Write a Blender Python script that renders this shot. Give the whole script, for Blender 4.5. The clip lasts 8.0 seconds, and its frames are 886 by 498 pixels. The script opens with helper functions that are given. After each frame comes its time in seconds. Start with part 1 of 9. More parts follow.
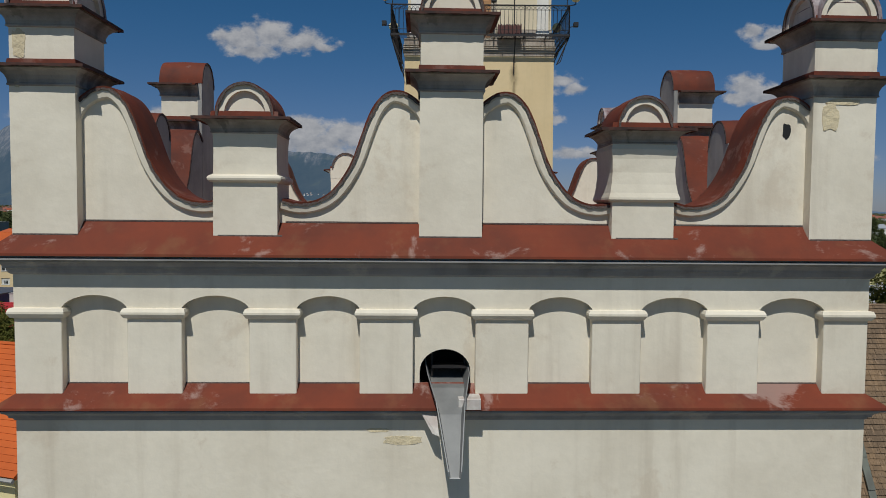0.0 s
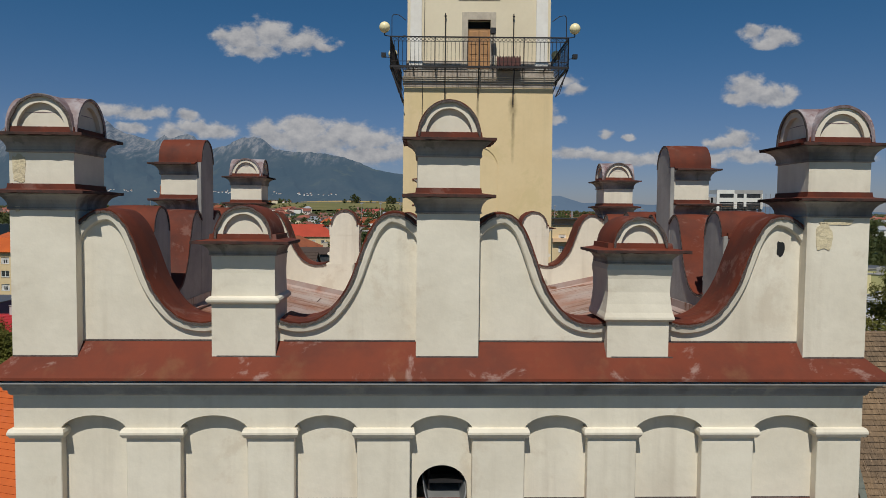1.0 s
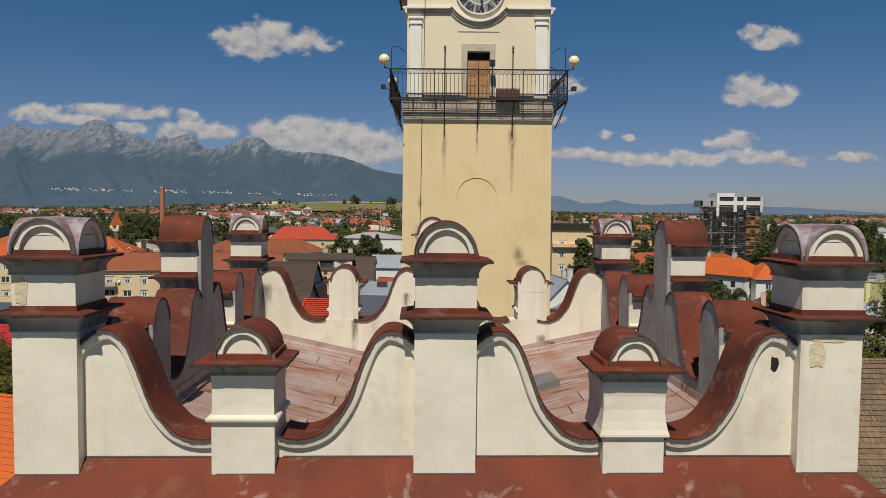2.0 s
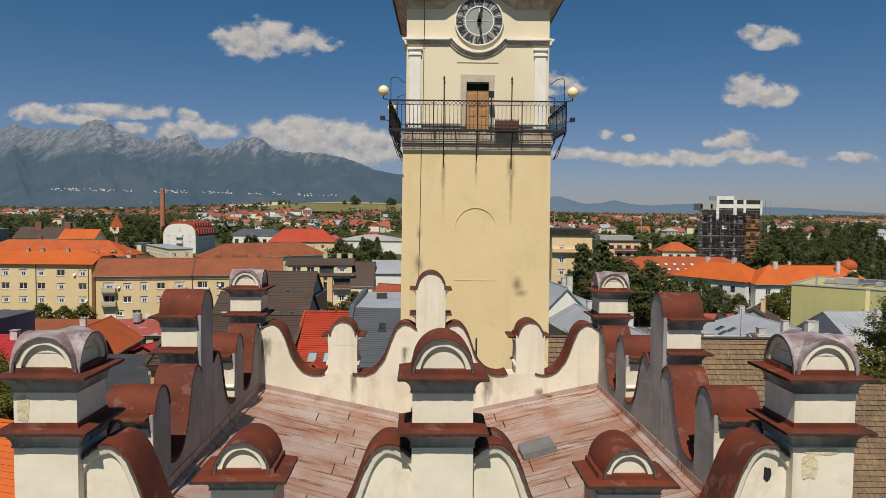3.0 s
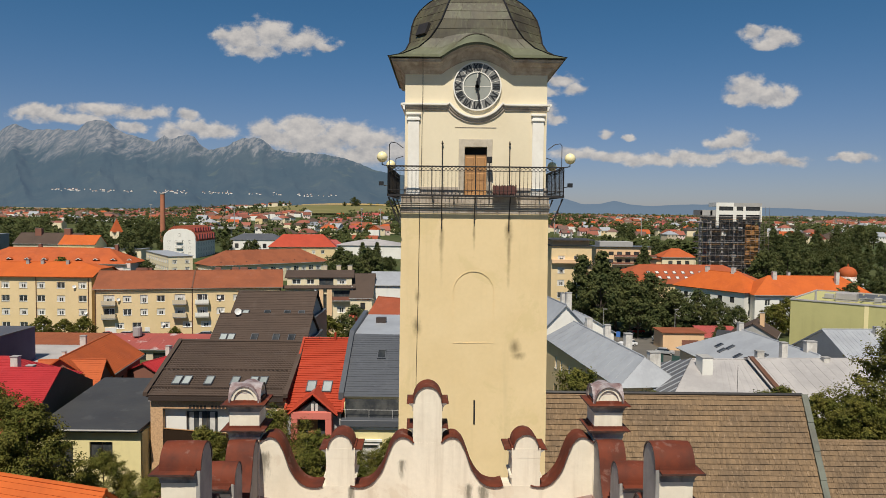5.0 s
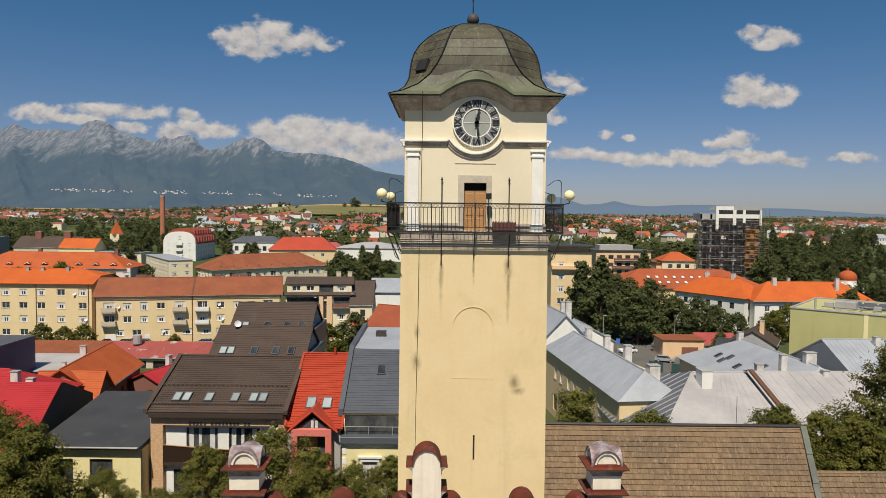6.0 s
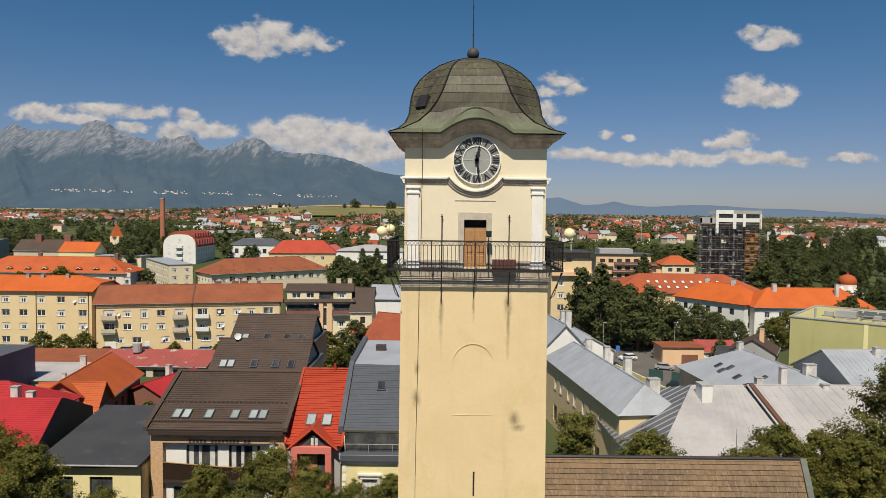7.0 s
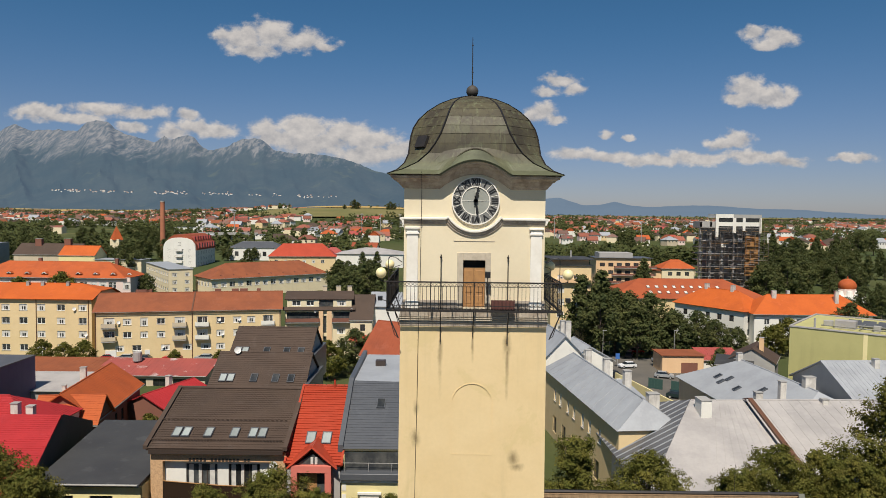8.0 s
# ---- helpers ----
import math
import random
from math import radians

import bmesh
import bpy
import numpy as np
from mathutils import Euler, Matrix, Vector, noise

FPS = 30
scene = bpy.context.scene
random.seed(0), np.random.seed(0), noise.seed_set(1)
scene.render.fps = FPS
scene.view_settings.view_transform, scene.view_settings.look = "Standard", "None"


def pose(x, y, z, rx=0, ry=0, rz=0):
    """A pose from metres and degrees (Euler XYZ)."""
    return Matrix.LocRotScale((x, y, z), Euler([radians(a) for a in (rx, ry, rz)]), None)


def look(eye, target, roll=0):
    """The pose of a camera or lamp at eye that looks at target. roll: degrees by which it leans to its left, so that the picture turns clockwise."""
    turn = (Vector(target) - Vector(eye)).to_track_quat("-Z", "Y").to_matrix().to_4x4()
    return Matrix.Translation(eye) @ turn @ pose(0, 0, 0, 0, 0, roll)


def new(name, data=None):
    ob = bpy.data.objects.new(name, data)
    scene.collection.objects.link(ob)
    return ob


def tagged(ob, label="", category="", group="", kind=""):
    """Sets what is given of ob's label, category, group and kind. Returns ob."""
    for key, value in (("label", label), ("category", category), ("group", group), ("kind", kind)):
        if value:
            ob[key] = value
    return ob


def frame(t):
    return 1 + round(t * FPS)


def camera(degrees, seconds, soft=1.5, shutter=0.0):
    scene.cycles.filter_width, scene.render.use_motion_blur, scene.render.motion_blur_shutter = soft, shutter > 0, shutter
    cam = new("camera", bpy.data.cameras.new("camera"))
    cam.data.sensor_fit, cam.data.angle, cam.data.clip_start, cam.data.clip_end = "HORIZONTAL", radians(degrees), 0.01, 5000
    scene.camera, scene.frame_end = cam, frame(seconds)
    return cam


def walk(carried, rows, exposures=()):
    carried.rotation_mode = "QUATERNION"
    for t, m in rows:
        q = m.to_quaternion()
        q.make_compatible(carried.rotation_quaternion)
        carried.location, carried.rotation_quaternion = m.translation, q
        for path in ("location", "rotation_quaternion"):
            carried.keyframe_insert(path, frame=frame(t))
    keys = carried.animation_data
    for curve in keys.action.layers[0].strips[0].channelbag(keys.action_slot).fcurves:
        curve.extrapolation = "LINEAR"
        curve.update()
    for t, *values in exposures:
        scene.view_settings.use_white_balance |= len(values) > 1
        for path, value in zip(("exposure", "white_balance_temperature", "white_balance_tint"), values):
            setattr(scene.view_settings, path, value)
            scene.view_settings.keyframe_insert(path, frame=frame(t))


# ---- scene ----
# camera: a drone that rises straight up in front of the bell tower
cam = camera(65.0, 8.0, soft=0.55)
PATH = [
    (0.0, -0.026, 0.164, 23.997, 0.50),
    (0.5, -0.012, 0.170, 24.689, 0.52),
    (1.0, 0.000, 0.165, 25.415, 0.54),
    (1.5, 0.007, 0.156, 26.110, 0.55),
    (2.0, 0.017, 0.150, 26.832, 0.57),
    (3.5, 0.060, 0.090, 28.920, 0.60),
    (4.0, 0.080, 0.070, 29.645, 0.61),
    (4.5, 0.090, 0.060, 30.380, 0.62),
    (6.0, 0.100, 0.086, 32.830, 0.64),
    (6.5, 0.085, 0.117, 33.660, 0.65),
    (7.0, 0.080, 0.160, 34.545, 0.66),
    (7.5, 0.090, 0.163, 35.450, 0.67),
    (8.0, 0.100, 0.159, 36.420, 0.68),
]
PITCH = -2.92
DOWN = math.tan(radians(PITCH)) * 10.0
# the film's camera starts darker and cooler and opens up as the sky leaves the picture
EXPOSURE = [(0.0, -0.62, 6150, 8), (1.0, -0.47, 6380, 8.5), (2.0, -0.30, 6700, 9.5), (3.5, -0.14, 6880, 9.0), (8.0, 0.0, 6940, 10.0)]
walk(cam, [(t, look((x, y, z), (x, y + 10.0, z + DOWN), roll)) for t, x, y, z, roll in PATH], EXPOSURE)

# ---- world, sun ----
SUN_UP, SUN_LEFT = 56.5, 8.5          # elevation; the sun stands behind the camera, a little to its left
world = bpy.data.worlds.new("sky")
scene.world = world
world.use_nodes = True
wt = world.node_tree


def link(tree, a, b):
    tree.links.new(a, b)


def math_node(tree, op, a, b=None, c=None, clamp=False):
    n = tree.nodes.new("ShaderNodeMath")
    n.operation, n.use_clamp = op, clamp
    for i, v in enumerate((a, b, c)):
        if v is None:
            continue
        if isinstance(v, (int, float)):
            n.inputs[i].default_value = v
        else:
            tree.links.new(v, n.inputs[i])
    return n.outputs[0]


def mix_color(tree, fac, a, b, blend="MIX"):
    n = tree.nodes.new("ShaderNodeMix")
    n.data_type, n.blend_type = "RGBA", blend
    for sock, v in ((n.inputs[0], fac), (n.inputs[6], a), (n.inputs[7], b)):
        if isinstance(v, (int, float)):
            sock.default_value = v
        elif isinstance(v, (tuple, list)):
            sock.default_value = (*v[:3], 1.0)
        else:
            tree.links.new(v, sock)
    return n.outputs[2]


def ramp(tree, fac, lo, hi, smooth=True):
    n = tree.nodes.new("ShaderNodeMapRange")
    n.interpolation_type = "SMOOTHSTEP" if smooth else "LINEAR"
    tree.links.new(fac, n.inputs[0])
    n.inputs[1].default_value, n.inputs[2].default_value = lo, hi
    return n.outputs[0]


def noise_node(tree, vec, scale, detail=4.0, rough=0.55, distort=0.0):
    n = tree.nodes.new("ShaderNodeTexNoise")
    n.inputs["Scale"].default_value, n.inputs["Detail"].default_value = scale, detail
    n.inputs["Roughness"].default_value, n.inputs["Distortion"].default_value = rough, distort
    if vec is not None:
        tree.links.new(vec, n.inputs["Vector"])
    return n.outputs[0]


wt.nodes.clear()
sky = wt.nodes.new("ShaderNodeTexSky")
sky.sky_type, sky.sun_disc = "NISHITA", False
sky.sun_elevation, sky.sun_rotation = radians(SUN_UP), radians(180 + SUN_LEFT)
sky.altitude, sky.air_density, sky.dust_density, sky.ozone_density = 700, 1.0, 0.6, 3.0
coord = wt.nodes.new("ShaderNodeTexCoord")
split = wt.nodes.new("ShaderNodeSeparateXYZ")
link(wt, coord.outputs["Generated"], split.inputs[0])
north = math_node(wt, "MAXIMUM", split.outputs[1], 0.02)
sx = math_node(wt, "DIVIDE", split.outputs[0], north)
sz = math_node(wt, "DIVIDE", split.outputs[2], north)
# fair-weather clouds, puff by puff: centre and half size, as slopes to the east and up from the north
BIG_CLOUD = [(-0.247, 0.257, 0.033, 0.022), (-0.288, 0.250, 0.039, 0.019), (-0.206, 0.246, 0.042, 0.016), (-0.267, 0.233, 0.037, 0.014),
    (-0.312, 0.253, 0.020, 0.011), (-0.170, 0.239, 0.023, 0.007)]
HIGH_PUFFS = [(0.437, 0.265, 0.021, 0.011), (0.475, 0.259, 0.028, 0.013), (0.456, 0.249, 0.024, 0.008), (0.436, 0.186, 0.033, 0.020),
    (0.460, 0.176, 0.044, 0.015), (0.491, 0.179, 0.013, 0.015), (0.419, 0.172, 0.023, 0.011), (0.163, 0.194, 0.028, 0.011),
    (0.185, 0.183, 0.021, 0.009), (0.147, 0.179, 0.018, 0.007), (0.139, 0.150, 0.026, 0.014), (0.123, 0.142, 0.016, 0.008),
    (0.159, 0.140, 0.013, 0.007)]
RIDGE_CLOUDS = [(-0.576, 0.142, 0.042, 0.012), (-0.487, 0.147, 0.054, 0.010), (-0.430, 0.144, 0.037, 0.011), (-0.531, 0.134, 0.061, 0.008),
    (-0.367, 0.140, 0.016, 0.009), (-0.357, 0.123, 0.042, 0.011), (-0.328, 0.118, 0.033, 0.012), (-0.385, 0.114, 0.026, 0.010),
    (-0.444, 0.120, 0.026, 0.008)]
CLOUD_BANK = [(-0.251, 0.121, 0.036, 0.015), (-0.198, 0.124, 0.050, 0.019), (-0.141, 0.117, 0.046, 0.017), (-0.101, 0.107, 0.044, 0.017),
    (-0.182, 0.102, 0.077, 0.020), (-0.109, 0.087, 0.061, 0.016), (-0.064, 0.094, 0.028, 0.015), (-0.239, 0.109, 0.042, 0.015)]
EAST_BAND = [(0.184, 0.091, 0.034, 0.010), (0.241, 0.087, 0.042, 0.009), (0.297, 0.085, 0.059, 0.009), (0.366, 0.088, 0.050, 0.010),
    (0.421, 0.114, 0.026, 0.013), (0.399, 0.107, 0.023, 0.009), (0.444, 0.091, 0.050, 0.011), (0.492, 0.085, 0.034, 0.008),
    (0.586, 0.091, 0.036, 0.008), (0.232, 0.118, 0.011, 0.006), (0.263, 0.115, 0.011, 0.005)]
plane = wt.nodes.new("ShaderNodeCombineXYZ")
link(wt, sx, plane.inputs[0])
link(wt, math_node(wt, "MULTIPLY", sz, 1.35), plane.inputs[1])
raised = wt.nodes.new("ShaderNodeVectorMath")
raised.operation = "ADD"
raised.inputs[1].default_value = (-0.004, 0.016, 0.0)
link(wt, plane.outputs[0], raised.inputs[0])
wander = noise_node(wt, plane.outputs[0], 26.0, 3.0, 0.5)
wx_ = math_node(wt, "ADD", math_node(wt, "ADD", sx, 0.001), math_node(wt, "MULTIPLY", math_node(wt, "SUBTRACT", wander, 0.5), 0.030))
wz_ = math_node(wt, "ADD", math_node(wt, "ADD", sz, 0.004), math_node(wt, "MULTIPLY", math_node(wt, "SUBTRACT", noise_node(wt, raised.outputs[0], 31.0, 3.0, 0.5), 0.5), 0.020))
body = low = None
for cx, cz, a, b in BIG_CLOUD + HIGH_PUFFS + RIDGE_CLOUDS + CLOUD_BANK + EAST_BAND:
    dx = math_node(wt, "MULTIPLY", math_node(wt, "SUBTRACT", wx_, cx), 1 / a)
    dz = math_node(wt, "MULTIPLY", math_node(wt, "SUBTRACT", wz_, cz), 1 / b)
    d = math_node(wt, "SQRT", math_node(wt, "ADD", math_node(wt, "MULTIPLY", dx, dx), math_node(wt, "MULTIPLY", dz, dz)))
    e = math_node(wt, "SUBTRACT", 1.0, d)
    under = math_node(wt, "MULTIPLY", ramp(wt, e, -0.4, 0.5), math_node(wt, "MULTIPLY", dz, -0.5))
    body = e if body is None else math_node(wt, "SMOOTH_MAX", body, e, 0.25)
    low = under if low is None else math_node(wt, "ADD", low, under)
body = math_node(wt, "MAXIMUM", body, -1.5)
puff = noise_node(wt, plane.outputs[0], 44.0, 9.0, 0.60)
puff_up = noise_node(wt, raised.outputs[0], 44.0, 9.0, 0.60)
edge = math_node(wt, "ADD", body, math_node(wt, "MULTIPLY", math_node(wt, "SUBTRACT", puff, 0.50), 1.7))
cover = math_node(wt, "MULTIPLY", ramp(wt, edge, -0.22, 0.50), ramp(wt, split.outputs[1], 0.05, 0.3))
relief = math_node(wt, "MULTIPLY", math_node(wt, "SUBTRACT", puff, puff_up), 1.5)
light = math_node(wt, "ADD", math_node(wt, "SUBTRACT", 0.66, math_node(wt, "MULTIPLY", low, 0.42)), relief)
light = ramp(wt, light, 0.0, 1.0, False)
white = mix_color(wt, light, (6.0, 6.2, 6.9), (13.0, 12.4, 12.0))
rise = ramp(wt, split.outputs[2], 0.02, 0.30)
blue = mix_color(wt, 1.0, sky.outputs[0], mix_color(wt, rise, (1.00, 1.03, 1.36), (0.52, 1.05, 1.36)), "MULTIPLY")
paint = mix_color(wt, math_node(wt, "MULTIPLY", cover, 0.90), blue, white)
back = wt.nodes.new("ShaderNodeBackground")
SKY_STRENGTH = 0.05
back.inputs[1].default_value = SKY_STRENGTH
link(wt, paint, back.inputs[0])
wout = wt.nodes.new("ShaderNodeOutputWorld")
link(wt, back.outputs[0], wout.inputs[0])

sun = new("sun", bpy.data.lights.new("sun", "SUN"))
sun.data.energy, sun.data.angle, sun.data.color = 5.4, radians(0.5), (1.0, 0.955, 0.88)
flat = math.cos(radians(SUN_UP))
sun.matrix_world = look((-math.sin(radians(SUN_LEFT)) * flat * 50, -math.cos(radians(SUN_LEFT)) * flat * 50, math.sin(radians(SUN_UP)) * 50), (0, 0, 0))


# ---- materials ----
def material(name, base, second=None, rough=0.8, metal=0.0, big=0.35, small=14.0, vary=0.5, fine=0.12, bump=0.15, bump_scale=None,
             streak=None, streak_amount=0.0, streak_scale=2.0, patch=None, patch_amount=0.0, patch_scale=1.3, each=0.0, spec=0.5):
    """Base and second colour mixed by broad noise; fine grain; vertical streaks; patches with an edge of their own; random tone for each object."""
    m = bpy.data.materials.new(name)
    m.use_nodes = True
    t = m.node_tree
    p = t.nodes["Principled BSDF"]
    tc = t.nodes.new("ShaderNodeTexCoord").outputs["Object"]
    second = second or tuple(c * 0.8 for c in base)
    broad = noise_node(t, tc, big, 5.0, 0.6)
    col = mix_color(t, math_node(t, "MULTIPLY", ramp(t, broad, 0.35, 0.7), vary), base, second)
    grain = noise_node(t, tc, small, 6.0, 0.65)
    dark = math_node(t, "ADD", 1.0 - fine, math_node(t, "MULTIPLY", grain, 2 * fine))
    comb = t.nodes.new("ShaderNodeCombineColor")
    for i in range(3):
        link(t, dark, comb.inputs[i])
    col = mix_color(t, 1.0, col, comb.outputs[0], "MULTIPLY")
    if patch:
        pn = noise_node(t, tc, patch_scale, 7.0, 0.68, 0.4)
        col = mix_color(t, math_node(t, "MULTIPLY", ramp(t, pn, 0.56, 0.64), patch_amount), col, patch)
    if streak:
        mp = t.nodes.new("ShaderNodeMapping")
        mp.inputs["Scale"].default_value = (streak_scale, streak_scale, streak_scale * 0.07)
        link(t, tc, mp.inputs[0])
        sn = noise_node(t, mp.outputs[0], 1.0, 5.0, 0.6)
        col = mix_color(t, math_node(t, "MULTIPLY", ramp(t, sn, 0.52, 0.75), streak_amount), col, streak)
    if each:
        info = t.nodes.new("ShaderNodeObjectInfo").outputs["Random"]
        tone = math_node(t, "ADD", 1.0 - each, math_node(t, "MULTIPLY", info, 2 * each))
        cc = t.nodes.new("ShaderNodeCombineColor")
        for i in range(3):
            link(t, tone, cc.inputs[i])
        col = mix_color(t, 1.0, col, cc.outputs[0], "MULTIPLY")
    link(t, col, p.inputs["Base Color"])
    p.inputs["Metallic"].default_value = metal
    link(t, math_node(t, "ADD", rough - 0.08, math_node(t, "MULTIPLY", grain, 0.16), clamp=True), p.inputs["Roughness"])
    p.inputs["Specular IOR Level"].default_value = spec
    if bump:
        bn = t.nodes.new("ShaderNodeBump")
        bn.inputs["Strength"].default_value, bn.inputs["Distance"].default_value = bump, 0.02
        h = noise_node(t, tc, bump_scale or small * 0.6, 5.0, 0.6)
        link(t, h, bn.inputs["Height"])
        link(t, bn.outputs[0], p.inputs["Normal"])
    return m


def plain(name, base, rough=0.6, metal=0.0, emit=0.0):
    return material(name, base, None, rough, metal, vary=0.15, fine=0.06, bump=0.0)


PLASTER = material("cream_plaster", (0.755, 0.69, 0.555), (0.65, 0.585, 0.46), 0.9, big=0.75, small=9.0, vary=0.85, fine=0.08, bump=0.4, bump_scale=4.0,
                   streak=(0.46, 0.39, 0.29), streak_amount=0.42, streak_scale=2.4, patch=(0.60, 0.51, 0.385), patch_amount=0.55, patch_scale=0.9)
# worn cornice plaster; the shade beneath the ledges is put into its dark grey
PLASTER_OLD_SHADED = material("weathered_shaded_plaster", (0.33, 0.32, 0.305), (0.20, 0.195, 0.19), 0.92, big=1.4, small=9.0, vary=0.7, fine=0.10, bump=0.4, bump_scale=6.0,
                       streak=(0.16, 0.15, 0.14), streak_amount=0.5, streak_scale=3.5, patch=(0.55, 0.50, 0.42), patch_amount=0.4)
CAP_OLD = material("sooty_plaster", (0.36, 0.335, 0.295), (0.12, 0.112, 0.105), 0.92, big=1.1, small=10.0, vary=1.0, fine=0.16, bump=0.6, bump_scale=7.0,
                   streak=(0.07, 0.065, 0.06), streak_amount=0.7, streak_scale=3.5, patch=(0.10, 0.095, 0.09), patch_amount=0.6, patch_scale=1.8)
RIM = material("sheet_edge_mortar", (0.135, 0.105, 0.09), (0.028, 0.018, 0.016), 0.9, big=70.0, small=90.0, vary=1.0, fine=0.3, bump=0.0)
RUST_EDGE = material("dark_rusty_edge", (0.075, 0.028, 0.018), (0.028, 0.016, 0.013), 0.85, big=9.0, small=30.0, vary=1.0, fine=0.25, bump=0.0)
BARE = material("bare_plaster_patch", (0.66, 0.56, 0.36), (0.56, 0.47, 0.31), 0.95, big=4.0, small=22.0, vary=0.8, fine=0.2, bump=1.0, bump_scale=14.0)
GREY_RENDER = material("grey_render", (0.36, 0.345, 0.315), (0.22, 0.215, 0.20), 0.93, big=1.1, small=9.0, vary=0.8, fine=0.10, bump=0.4, bump_scale=6.0,
                       streak=(0.2, 0.2, 0.2), streak_amount=0.5, streak_scale=2.5)
OXIDE = material("red_oxide_sheet", (0.150, 0.034, 0.016), (0.068, 0.022, 0.015), 0.72, big=1.5, small=7.0, vary=0.8, fine=0.16, bump=0.12, bump_scale=4.0,
                 patch=(0.42, 0.30, 0.25), patch_amount=0.16, patch_scale=2.6, streak=(0.085, 0.033, 0.020), streak_amount=0.5, streak_scale=2.6, spec=0.2)
LEDGE = material("red_ledge_sheet", (0.168, 0.037, 0.017), (0.098, 0.028, 0.017), 0.74, big=1.0, small=6.0, vary=0.8, fine=0.15, bump=0.12, bump_scale=4.0,
                 patch=(0.46, 0.36, 0.31), patch_amount=0.38, patch_scale=1.15, streak=(0.20, 0.10, 0.045), streak_amount=0.4, streak_scale=2.4, spec=0.2)
LEAD = material("weathered_dome_sheet", (0.19, 0.125, 0.12), (0.36, 0.32, 0.32), 0.6, big=4.5, small=11.0, vary=1.0, fine=0.25, bump=0.5, bump_scale=9.0,
                patch=(0.115, 0.038, 0.034), patch_amount=0.75, patch_scale=4.6)
DECK = material("faded_roof_sheet", (0.30, 0.130, 0.080), (0.36, 0.27, 0.235), 0.5, big=1.3, small=6.0, vary=1.0, fine=0.22, bump=0.15, bump_scale=4.0,
                patch=(0.27, 0.095, 0.045), patch_amount=0.5, patch_scale=1.5, each=0.07)
# rust that runs along the sheets
dt = DECK.node_tree
dmap = dt.nodes.new("ShaderNodeMapping")
dmap.inputs["Scale"].default_value = (0.55, 5.5, 1.0)
link(dt, dt.nodes.new("ShaderNodeTexCoord").outputs["Object"], dmap.inputs[0])
rust = ramp(dt, noise_node(dt, dmap.outputs[0], 1.0, 8.0, 0.7, 0.3), 0.545, 0.60)
src = dt.nodes["Principled BSDF"].inputs["Base Color"].links[0].from_socket
own = dt.nodes.new("ShaderNodeObjectInfo").outputs["Random"]
worn = ramp(dt, noise_node(dt, dt.nodes.new("ShaderNodeTexCoord").outputs["Object"], 0.9, 7.0, 0.68), 0.40, 0.62)
src = mix_color(dt, math_node(dt, "ADD", math_node(dt, "MULTIPLY", worn, 0.50), math_node(dt, "MULTIPLY", own, 0.16)), src, (0.42, 0.35, 0.315))
src = mix_color(dt, math_node(dt, "MULTIPLY", ramp(dt, own, 0.22, 0.02), 0.40), src, (0.30, 0.125, 0.070))
link(dt, mix_color(dt, math_node(dt, "MULTIPLY", rust, 0.9), src, (0.175, 0.058, 0.018)), dt.nodes["Principled BSDF"].inputs["Base Color"])
DECK_JOINT = material("rusty_joints", (0.10, 0.035, 0.018), (0.06, 0.028, 0.018), 0.8, big=2.0, vary=0.9, fine=0.25, bump=0.1)
ZINC = material("galvanised_sheet", (0.20, 0.20, 0.19), (0.14, 0.14, 0.135), 0.5, 0.2, big=3.0, small=10.0, vary=0.7, fine=0.12, bump=0.1)
SHEET_BRIGHT = material("bright_worn_sheet", (0.60, 0.57, 0.52), (0.40, 0.33, 0.29), 0.6, big=4.0, small=14.0, vary=0.9, fine=0.15, bump=0.1)
# near-black colour that stands for the shade inside holes and gaps
DARK = plain("cavity_shade_black", (0.012, 0.012, 0.012), 0.9)
TOWER = material("ochre_plaster", (0.715, 0.555, 0.315), (0.655, 0.495, 0.262), 0.9, big=0.28, small=5.0, vary=0.8, fine=0.06, bump=0.2, bump_scale=3.0,
                 streak=(0.50, 0.40, 0.22), streak_amount=0.45, streak_scale=1.1, patch=(0.58, 0.46, 0.22), patch_amount=0.36, patch_scale=0.45)


